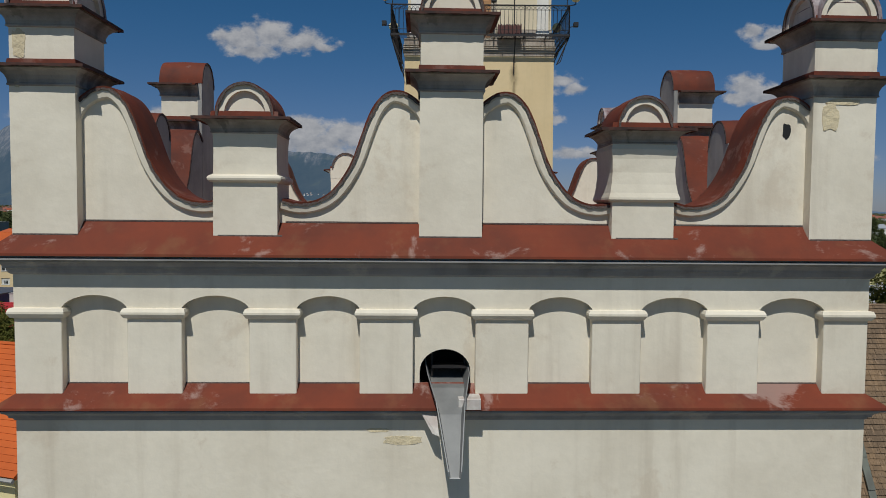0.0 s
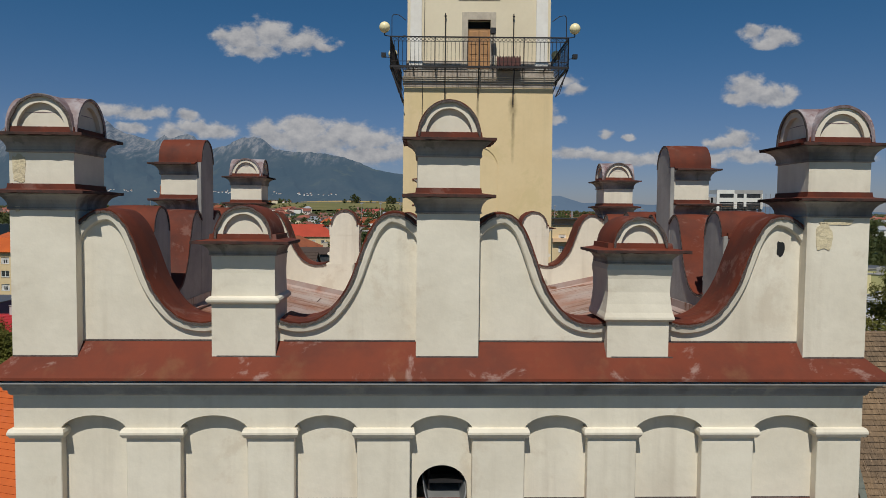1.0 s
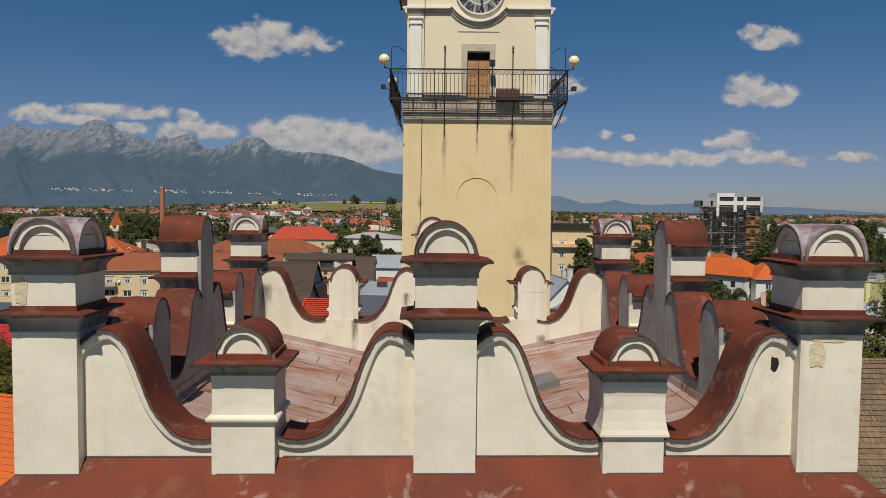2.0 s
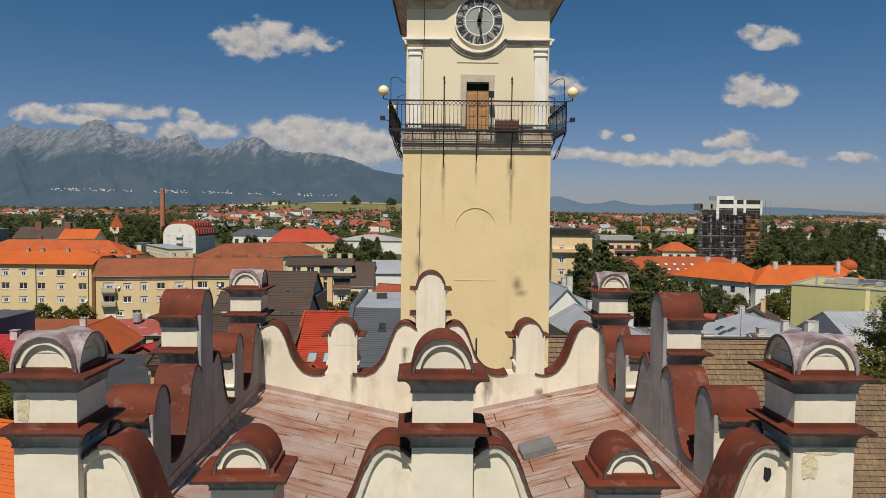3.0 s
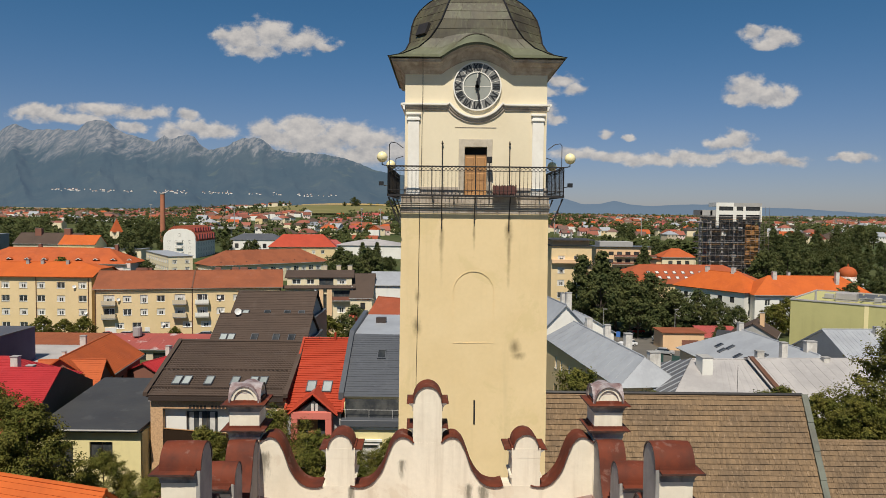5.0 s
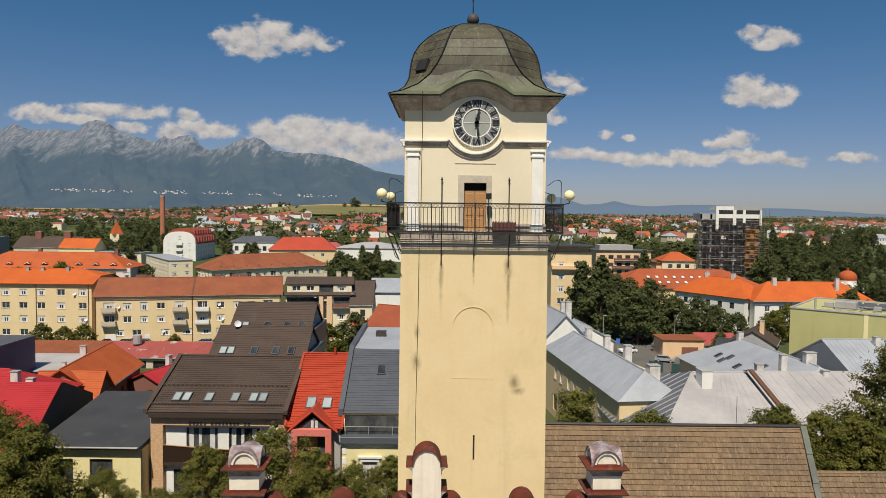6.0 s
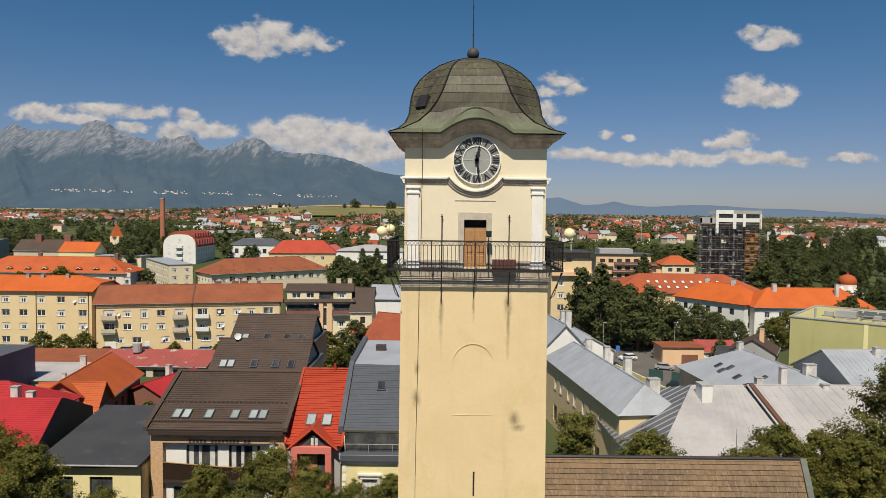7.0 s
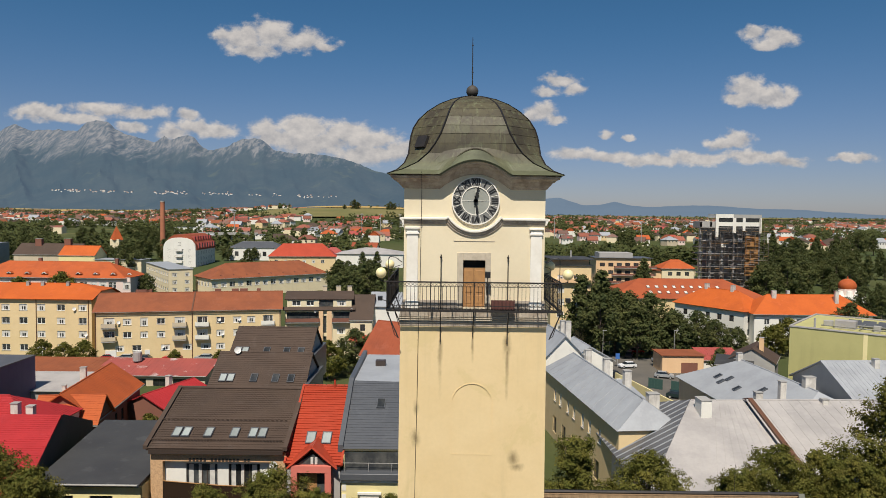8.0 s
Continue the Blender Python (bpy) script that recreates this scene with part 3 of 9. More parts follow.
def sheet_over(path, y0, y1, th, lip=0.02, drop=0.035):
    """A bent sheet over a path (x, z) from y0 to y1 with turned-down rims."""
    b = B()
    rows = []
    for i, (x, z) in enumerate(path):
        a, c = path[max(i - 1, 0)], path[min(i + 1, len(path) - 1)]
        k = math.hypot(c[0] - a[0], c[1] - a[1]) or 1
        nx, nz = -(c[1] - a[1]) / k, (c[0] - a[0]) / k
        rows.append([(x + nx * (th - drop), y0 - lip, z + nz * (th - drop)), (x + nx * th, y0 - lip - 0.006, z + nz * th), (x + nx * (th + 0.012), (y0 + y1) / 2, z + nz * (th + 0.012)),
                     (x + nx * th, y1 + lip + 0.006, z + nz * th), (x + nx * (th - drop), y1 + lip, z + nz * (th - drop)), (x, y1, z), (x, y0, z)])
    return loft(b, rows)


def rim_of(path, y0, y1, th, one_side=False):
    """The uneven folded edge along the rims of a bent sheet."""
    b = B()
    r = random.Random(3)
    for y in (y0 - 0.024,) if one_side else (y0 - 0.024, y1 + 0.024):
        rows = []
        for i, (x, z) in enumerate(path):
            a, c = path[max(i - 1, 0)], path[min(i + 1, len(path) - 1)]
            k = math.hypot(c[0] - a[0], c[1] - a[1]) or 1
            nx, nz = -(c[1] - a[1]) / k, (c[0] - a[0]) / k
            d = th - 0.022 + r.uniform(-0.006, 0.006)
            e = 0.012 + r.uniform(-0.004, 0.006)
            rows.append([(x + nx * (d - e), y - 0.007, z + nz * (d - e)), (x + nx * (d + e), y - 0.007, z + nz * (d + e)), (x + nx * (d + e), y + 0.007, z + nz * (d + e)), (x + nx * (d - e), y + 0.007, z + nz * (d - e))])
        loft(b, rows)
    return b


def attic_wall(m, grey_inside):
    """One side of the attic; local y = 0 is the face of its piers."""
    key = "wall"
    if key not in attic_meshes:
        tall = [-2 * BAY, 0.0, 2 * BAY]
        bays = []
        for c in tall:
            for s in (-1, 1):
                pts = [(c + s * d, z) for d, z in FINE]
                if all(abs(x) < 2 * BAY for x, z in pts):
                    bays.append(sorted(pts))
        bays.sort()
        top = [(-4.40, 25.2)]
        for p in bays:
            top += p
        top.append((4.40, 25.2))
        b = B()
        prism(b, [(-4.40, 22.6)] + top + [(4.40, 22.6)], WALL_OUT, WALL_IN)
        g = B()
        prism(g, [(-4.33, 22.62)] + [(x, z - 0.03) for x, z in top if abs(x) < 4.33] + [(4.33, 22.62)], WALL_IN + 0.001, WALL_IN + 0.005)
        attic_meshes["inner"] = mesh_of("inner_render", g, GREY_RENDER)
        attic_meshes["wall"] = mesh_of("attic_wall", b, PLASTER)
        cop, mould = [], []
        for p in bays:
            cop.append(mesh_of("coping", sheet_over(p, WALL_OUT - 0.05, WALL_IN, 0.028), OXIDE))
            b = B()
            rows = []
            for i, (x, z) in enumerate(p):
                q0, q1 = p[max(i - 1, 0)], p[min(i + 1, len(p) - 1)]
                k = math.hypot(q1[0] - q0[0], q1[1] - q0[1])
                nx, nz = -(q1[1] - q0[1]) / k, (q1[0] - q0[0]) / k
                d = min(abs(x - c) for c in tall)
                lx, lz = x - nx * 0.105, z - nz * 0.105
                if d < 0.66:
                    t = min(1.0, (0.66 - d) / 0.31)
                    lx, lz = lerp(lx, x, t), 24.98 + (25.295 - 24.98) * math.sqrt(max(0.0, 1 - t * t))
                rows.append([(x, WALL_OUT + 0.002, z), (x, WALL_OUT - 0.055, z), (lerp(x, lx, 0.35), WALL_OUT - 0.062, lerp(z, lz, 0.35)), (lerp(x, lx, 0.85), WALL_OUT - 0.05, lerp(z, lz, 0.85)), (lx, WALL_OUT - 0.03, lz), (lx, WALL_OUT + 0.002, lz)])
            loft(b, rows)
            mould.append(mesh_of("scroll_moulding", b, PLASTER))
        attic_meshes["coping"], attic_meshes["mould"] = cop, mould
        attic_meshes["rim"] = [(mesh_of("coping_edge", rim_of(p, WALL_OUT - 0.05, 0, 0.016, True), RIM), mesh_of("coping_edge", rim_of(p, WALL_IN + 0.048, 0, 0.016, True), RIM)) for p in bays]
    w = part("attic_wall", attic_meshes["wall"], None, bell, "", m)
    if grey_inside:
        part("inner_render", attic_meshes["inner"], None, w, "grey weathered cement render")
    for c, mo, ri in zip(attic_meshes["coping"], attic_meshes["mould"], attic_meshes["rim"]):
        part("coping", c, None, w, "red sheet-metal coping")
        for e in ri:
            part("coping_edge", e, None, w, "ragged mortar edge under the coping")
        part("scroll_moulding", mo, None, w)
    return w


def cap_rings(x0, x1, y0, y1, z0, h, out, inner):
    prof = [(0.0, 0.0), (0.12, 0.03), (0.14, 0.10), (0.09, 0.16), (0.12, 0.34), (0.24, 0.54), (0.46, 0.72), (0.70, 0.82), (0.78, 0.84), (0.78, 1.0)]
    return [rect_ring(x0, x1, y0, y1, out * o, z0 + h * t, inner if inner is None else inner * o) for o, t in prof]


def pier_meshes(kind):
    """Meshes of a pier, its front face on local y = 0, x centred: low, tall or corner."""
    if kind in attic_meshes:
        return attic_meshes[kind]
    small = kind in ("low", "flared")
    corner = kind == "corner"
    hw = 0.37
    y1 = 0.76 if corner else WALL_IN - 0.004
    yc = y1 if corner else y1 - 0.05          # the caps stop short of the inner face
    inner = None if corner else 0.0
    out = {}
    z_top = {"low": 24.90, "flared": 24.83}.get(kind, 25.41)
    b = B()
    if kind == "low":
        rings = [(0.0, 23.55), (0.0, 24.335), (0.026, 24.342), (0.050, 24.362), (0.056, 24.385), (0.046, 24.408), (0.020, 24.424), (0.0, 24.430), (-0.006, 24.55), (-0.008, 24.70), (0.0, z_top), (0.0, 25.0)]
    elif kind == "flared":
        rings = [(0.0, 23.55), (0.0, 24.150), (0.032, 24.158), (0.052, 24.180), (0.050, 24.205), (0.032, 24.26), (0.015, 24.36), (0.002, 24.50), (0.006, 24.66), (0.024, 24.77), (0.010, z_top), (0.0, 24.95)]
    else:
        rings = [(0.0, 23.55), (0.0, z_top), (0.0, z_top + 0.22)]
    loft(b, [rect_ring(-hw, hw, 0, y1, o, z, 0.0 if not corner else None) for o, z in rings])
    out["shaft"] = mesh_of("pier", b, PLASTER)

    def cap(z0, h, over, name):
        b = B()
        loft(b, cap_rings(-hw, hw, 0, yc, z0, h, over, inner))
        out[name] = mesh_of("cap_cornice", b, CAP_OLD)
        b = B()
        zt = z0 + h
        loft(b, [rect_ring(-hw, hw, 0, yc, o, z, inner) for o, z in
                 ((over * 0.93, zt - 0.012), (over + 0.012, zt - 0.022), (over + 0.014, zt + 0.004), (0.02, zt + 0.026), (0.012, zt + 0.085), (0.0, zt + 0.085))])
        out[name + "_sheet"] = mesh_of("cap_sheet", b, OXIDE)
        b = B()
        r = random.Random(len(name))
        ring = []
        for e0, e1 in (((-hw, yc), (-hw, 0)), ((-hw, 0), (hw, 0)), ((hw, 0), (hw, yc))) + ((((hw, yc), (-hw, yc)),) if corner else ()):
            for k in range(14):
                t = k / 14
                ring.append((lerp(e0[0], e1[0], t), lerp(e0[1], e1[1], t)))
        o = over + 0.015
        sx_, sy_ = (hw + o) / hw, 1.0
        band = []
        for x, y in ring:
            yy = -o + (y / yc) * (yc + (2 * o if corner else o))
            band.append([(x * sx_, yy, zt - 0.022 - r.uniform(0, 0.012)), (x * sx_ * 1.012, yy - (0.01 if y == 0 else 0), zt - 0.018 - r.uniform(0, 0.012)), (x * sx_ * 1.012, yy - (0.01 if y == 0 else 0), zt + 0.006), (x * sx_ * 0.985, yy, zt + 0.008)])
        loft(b, band)
        out[name + "_edge"] = mesh_of("cap_edge", b, RUST_EDGE)
        return zt

    if small:
        zt = cap(z_top, 0.17, 0.165, "cap")
        ah, aw = (0.375, 0.325) if kind == "low" else (0.355, 0.315)
        z0 = zt + 0.03
    else:
        zt = cap(25.41, 0.22, 0.15, "cap")
        b = B()
        box(b, -hw + 0.005, hw - 0.005, 0.005, y1, zt + 0.05, 26.12)
        out["block"] = mesh_of("upper_block", b, PLASTER)
        zt = cap(26.07, 0.21, 0.15, "cap_upper")
        ah, aw = 0.415, 0.36
        z0 = zt + 0.03
    if not corner:
        b = B()
        box(b, -hw - 0.002, hw + 0.002, y1 - 0.06, y1 + 0.003, z_top - 0.05, z0 + 0.01)
        out["inner_face"] = mesh_of("inner_face", b, PLASTER)
        out["inner_face_grey"] = out["inner_face"].copy()
        out["inner_face_grey"].name = "inner_face"
        out["inner_face_grey"].materials[0] = GREY_RENDER
        b = B()
        prism(b, [(-hw, 23.6), (-hw, z0)] + [(x * 0.97, z0 + z * 0.97) for x, z in arch_points(aw, ah)] + [(hw, z0), (hw, 23.6)], y1 + 0.004, y1 + 0.014)
        out["grey_inner"] = mesh_of("inner_render", b, GREY_RENDER)
    arch = [(x, z0 + z) for x, z in [(-aw, -0.02)] + arch_points(aw, ah) + [(aw, -0.02)]]
    tym = [(x, z0 + z) for x, z in [(-aw + 0.085, -0.02)] + arch_points(aw - 0.085, ah - 0.085) + [(aw - 0.085, -0.02)]]

    def barrel(b, y0, y1, turn, ends):
        g = B()
        core = [(x * 0.86, z) for x, z in arch] if corner else arch
        prism(g, core, y0 + 0.05, y1 - (0.05 if ends == 2 else 0.0))
        for k in range(len(arch) - 1):
            prism(g, [arch[k], arch[k + 1], tym[k + 1], tym[k]], y0, y0 + 0.06)
            if ends == 2:
                prism(g, [arch[k], arch[k + 1], tym[k + 1], tym[k]], y1 - 0.06, y1)
        me = mesh_of("tmp", g, PLASTER)
        me.transform(turn)
        b.from_mesh(me)
        bpy.data.meshes.remove(me)

    def cover(b, y0, y1, turn):
        bend = arch[1:-1]
        low = [k for k, p in enumerate(bend) if abs(p[0]) > 0.285]
        pieces = [(bend, y0, y1)]
        if corner:
            left = [bend[k] for k in low if bend[k][0] < 0]
            right = [bend[k] for k in low if bend[k][0] > 0]
            n = len(left)
            pieces = [(bend[n - 1:len(bend) - n + 1], y0, y1)] + [(q, a, c) for q in (left, right) for a, c in ((y0, y0 + 0.07), (y1 - 0.07, y1))]
        for path, a, c in pieces:
            me = mesh_of("tmp", sheet_over(path, a, c, 0.016, 0.022, 0.03), OXIDE)
            me.transform(turn)
            b.from_mesh(me)
            bpy.data.meshes.remove(me)

    flat_turn = Matrix.Identity(4)
    b, c = B(), B()
    barrel(b, 0.0, y1, flat_turn, 2 if corner else 1)
    cover(c, 0.0, y1, flat_turn)
    if corner:
        mid = y1 / 2
        cross = Matrix.Translation((0, mid, 0)) @ Matrix.Rotation(math.pi / 2, 4, "Z") @ Matrix.Translation((0, -mid, 0))
        barrel(b, 0.0, y1, cross, 2)
        cover(c, 0.0, y1, cross)
    out["dome"] = mesh_of("arched_top", b, PLASTER)
    out["dome_sheet"] = mesh_of("dome_sheet", c, LEAD if corner else OXIDE, True)
    out["dome_edge"] = mesh_of("dome_edge", rim_of(arch[1:-1], 0.0, y1, 0.016, True), RIM)
    out["dome_edge_rear"] = mesh_of("dome_edge", rim_of(arch[1:-1], y1 + 0.048, y1, 0.016, True), RIM)
    attic_meshes[kind] = out
    return out


def pier(kind, m, grey_inside=False):
    k = pier_meshes(kind)
    p = part("pier", k["shaft"], None, bell, "", m)
    for key in k:
        if key != "shaft" and key not in (("inner_face",) if grey_inside else ("grey_inner", "inner_face_grey")):
            part(k[key].name.split(".")[0], k[key], None, p)
    return p


MID = Matrix.Translation((0, HALF, 0))
BACK = Matrix.Translation((0, -HALF, 0))
SIDES = [MID @ Matrix.Rotation(k * math.pi / 2, 4, "Z") @ BACK for k in range(4)]
for k, m in enumerate(SIDES):
    attic_wall(m, k in (1, 3))
    for s in (-BAY, BAY):
        off = (-0.055, 0.0, -0.10 if s > 0 else -0.23, 0.0)[k]
        pier("flared" if k == 0 and s > 0 else "low", m @ Matrix.Translation((s + off, 0, 0)), k in (1, 3))
    pier("tall", m, k in (1, 3))
    pier("corner", m @ Matrix.Translation((-2 * BAY - 0.01, 0, 0)))

# butterfly roof between the attic walls: sheets that fall to a middle valley
rnd = random.Random(5)
IN = HALF - WALL_IN


def deck_z(u, v):
    valley = lerp(22.42, 22.80, v / 9.3)
    return lerp(valley, 23.74, min(1.0, abs(u + 0.1) / (IN + 0.0)))


b = B()
for s in (-1, 1):
    face(b, [(s * IN, 0.72, deck_z(s * IN, 0.72) - 0.10), (s * IN, 9.38, deck_z(s * IN, 9.38) - 0.10), (-0.1, 9.38, deck_z(-0.1, 9.38) - 0.10), (-0.1, 0.72, deck_z(-0.1, 0.72) - 0.10)])
deck = part("attic_roof", b, DECK_JOINT, bell, "faded red and rusty sheet-metal valley roof")
v = 0.74
row = 0
while v < 9.30:
    v2 = min(v + 0.50 + 0.12 * ((row * 7) % 3) / 2, 9.37)
    for s in (-1, 1):
        cuts = [0.0, rnd.uniform(1.3, 2.9), IN]
        for c0, c1 in zip(cuts, cuts[1:]):
            g = 0.010
            u0, u1 = -0.1 + s * (c0 + g), -0.1 + s * (c1 - g)
            if s < 0 and c1 == IN:
                u1 = -IN + 0.01
            if s > 0 and c1 == IN:
                u1 = IN - 0.01
            q = [(u0, v + g), (u1, v + g), (u1, v2 - g), (u0, v2 - g)]
            pts = [(a, c, deck_z(a, c) + rnd.uniform(0.0, 0.004)) for a, c in q]
            bb = B()
            slab(bb, pts, 0.03)
            part("roof_sheet", bb, DECK, deck)
    v, row = v2, row + 1
# flashing at the foot of the inner walls
b = B()
for s in (-1, 1):
    loft(b, [[(s * IN - s * 0.004, y, 23.70), (s * IN - s * 0.006, y, 23.90), (s * IN - s * 0.022, y, 23.90), (s * IN - s * 0.03, y, 23.77), (s * IN - s * 0.14, y, 23.73), (s * IN - s * 0.14, y, 23.70)] for y in (0.73, 3.2, 6.1, 9.37)])
rear_y = 9.378
for x0, x1, s in ((-IN, -0.1, 1), (-0.1, IN, 1)):
    loft(b, [[(x, rear_y, deck_z(x, 9.3) - 0.02), (x, rear_y, deck_z(x, 9.3) + 0.17), (x, rear_y - 0.018, deck_z(x, 9.3) + 0.17), (x, rear_y - 0.025, deck_z(x, 9.3) + 0.05), (x, rear_y - 0.13, deck_z(x, 9.3) + 0.012), (x, rear_y - 0.13, deck_z(x, 9.3) - 0.02)] for x in (x0, x1)])
part("flashing", b, DECK, deck)
b = B()
hm = Matrix.Translation((2.22, 6.10, deck_z(2.22, 6.10) + 0.02)) @ Matrix.Rotation(-math.atan2(deck_z(3, 6) - deck_z(2, 6), 1.0), 4, "Y") @ Matrix.Rotation(radians(3), 4, "Z")
for x0, x1, y0, y1 in ((-0.36, 0.36, -0.30, -0.26), (-0.36, 0.36, 0.26, 0.30), (-0.36, -0.32, -0.26, 0.26), (0.32, 0.36, -0.26, 0.26)):
    box(b, x0, x1, y0, y1, -0.02, 0.12)
hatch = part("roof_hatch", b, ZINC, bell, "small metal roof hatch", hm)
b = B()
slab(b, [(-0.34, -0.28, 0.10), (0.34, -0.28, 0.10), (0.34, 0.28, 0.155), (-0.34, 0.28, 0.155)], 0.02)
part("hatch_pane", b, ZINC, hatch, "bent galvanised cover")
# rain spout of folded sheet that leaves through the middle niche
b = B()
path = [(0.55, 22.02, 0.27, 0.20), (0.0, 21.92, 0.255, 0.19), (-0.35, 21.70, 0.17, 0.15), (-0.95, 21.20, 0.075, 0.07)]
outer, inner_r = [], []
for y, z, w, h in path:
    cxp = lerp(-0.03, 0.03, (0.55 - y) / 1.5)
    outer.append([(cxp - w, y, z + h), (cxp - w * 0.8, y - 0.01, z), (cxp + w * 0.8, y - 0.01, z), (cxp + w, y, z + h), (cxp + w - 0.012, y, z + h), (cxp + w * 0.8 - 0.014, y, z + 0.012), (cxp - w * 0.8 + 0.014, y, z + 0.012), (cxp - w + 0.012, y, z + h)])
loft(b, outer)
spout = part("rain_spout", b, ZINC, bell, "folded galvanised sheet-metal rain spout")
b = B()
slab(b, [(-0.36, -0.12, 21.72), (-0.20, -0.22, 21.45), (-0.12, -0.24, 21.42), (-0.17, -0.02, 21.86)], 0.01)
part("bent_flap", b, SHEET_BRIGHT, spout, "bent pale sheet flap")
b = B()
box(b, 0.10, 0.36, -0.26, 0.02, 21.735, 21.86, 0.004)
part("sheet_patch", b, SHEET_BRIGHT, spout, "bright sheet-metal patch")
b = B()
box(b, -0.20, 0.22, 0.2, 0.42, 22.12, 22.15)
rod(b, (-0.2, 0.3, 22.0), (-0.2, 0.3, 22.3), 0.015)
rod(b, (0.2, 0.3, 22.0), (0.2, 0.3, 22.3), 0.015)
part("spout_bracket", b, IRON, spout)

# places where the plaster has come off
def bare_patch(x, z, w, h, y, seed, mat, label):
    r = random.Random(seed)
    pts = []
    for k in range(26):
        a = k * math.tau / 26
        f = 1 + 0.35 * noise.noise(Vector((math.cos(a) * 1.7, math.sin(a) * 1.7, seed))) + r.uniform(-0.06, 0.06)
        pts.append((x + math.copysign(abs(math.cos(a)) ** 0.7, math.cos(a)) * w * f, z + math.copysign(abs(math.sin(a)) ** 0.7, math.sin(a)) * h * f))
    b = B()
    prism(b, pts, y - 0.004, y + 0.01)
    part("bare_patch", b, mat, bell, label)


bare_patch(-4.93, 25.90, 0.075, 0.15, 0.004, 3, BARE, "bare yellowish patch where plaster has fallen off")
bare_patch(4.49, 25.18, 0.10, 0.17, 0.0, 4, BARE, "bare yellowish patch where plaster has fallen off")
bare_patch(-4.95, 25.45, 0.03, 0.05, -0.01, 6, BARE, "small bare patch")
bare_patch(4.05, 25.02, 0.05, 0.085, WALL_OUT, 5, DARK, "small near-black patch for the shade in a plaster hole")
bare_patch(-0.85, 21.42, 0.12, 0.025, 0.0, 9, BARE, "scuffed plaster under the ledge")


def ragged_joint(x0, x1, y, z, seed):
    """A cracked mortar joint where the wall meets the ledge."""
    r = random.Random(seed)
    b = B()
    n = max(6, int((x1 - x0) / 0.05))
    loft(b, [[(lerp(x0, x1, k / n), y, z - 0.006 - r.uniform(0, 0.016)), (lerp(x0, x1, k / n), y - 0.006, z - 0.004), (lerp(x0, x1, k / n), y - 0.006, z + r.uniform(0.0, 0.012)), (lerp(x0, x1, k / n), y, z + 0.014)] for k in range(n + 1)])
    part("mortar_joint", b, RIM, bell, "cracked mortar joint along the ledge")


for i, x in enumerate((-4.67, -BAY, 0.0, BAY, 4.67)):
    ragged_joint(x - 0.37, x + 0.37, -0.001, 23.715, i)
for i, (x0, x1) in enumerate(((-4.29, -2.71), (-1.95, -0.38), (0.38, 1.95), (2.71, 4.29))):
    ragged_joint(x0, x1, WALL_OUT - 0.001, 23.878, 10 + i)
for i, ((a0, a1), (b0, b1)) in enumerate(zip(PILASTERS, PILASTERS[1:])):
    if i != 3:
        ragged_joint(a1, b0, NICHE - 0.001, 21.955, 20 + i)
bare_patch(-0.55, 21.30, 0.22, 0.05, 0.0, 12, BARE, "scuffed plaster under the ledge")
bare_patch(4.66, 25.36, 0.20, 0.035, 0.0, 14, BARE, "cracked plaster under the cap")


# ---- the church: clock tower and nave ----
TX, TY = 1.55, 35.70               # middle of the clock tower
church = thing("church_tower", "ochre plastered church clock tower with green copper bell dome", "tower", pose(TX, TY, 0))
SH = 3.40                          # half width of the lower stage
UH = 3.27                          # half width of the clock stage
b = B()
loft(b, [[(-s, -s, z), (s, -s, z), (s, s, z), (-s, s, z)] for s, z in ((3.50, 0.0), (3.45, 22.0), (3.41, 29.6), (3.40, 31.25))])
shaft = part("shaft", b, TOWER, church)
# blind round-headed niche, slightly sunk lines
b = B()
nx0, nx1, nz0, nz1 = -0.96, 0.93, 25.15, 27.55
out_arch = [(-0.015 + 0.945 * math.cos(a), nz1 + 0.95 * math.sin(a)) for a in [k * math.pi / 24 for k in range(25)]]
ribbon(b, [(nx1, nz0), *out_arch, (nx0, nz0)], [(0.0, -0.012), (0.022, -0.012), (0.022, 0.012), (0.0, 0.012)], -3.425)
part("blind_niche", b, TOWER, church)
b = B()
box(b, nx0, nx1, -3.447, -3.40, nz0 - 0.02, nz0 + 0.01)
part("niche_sill", b, TOWER, church)
# no opening is cut here: a near-black box gives the slit its shade
b = B()
box(b, 0.05, 0.13, -3.47, -3.40, 21.3, 22.45)
part("slit", b, DARK, church, "near-black strip for the shade in a narrow slit")
# belt of thin mouldings under the gallery
b = B()
box(b, -SH - 0.02, SH + 0.02, -SH - 0.02, SH + 0.02, 31.2, 31.95)
part("belt", b, STUCCO_GREY, church)
for z in (31.34, 31.45, 31.55, 31.63):
    b = B()
    box(b, -SH - 0.07, SH + 0.07, -SH - 0.07, SH + 0.07, z, z + 0.035, 0.008)
    part("belt_moulding", b, STONE, church)
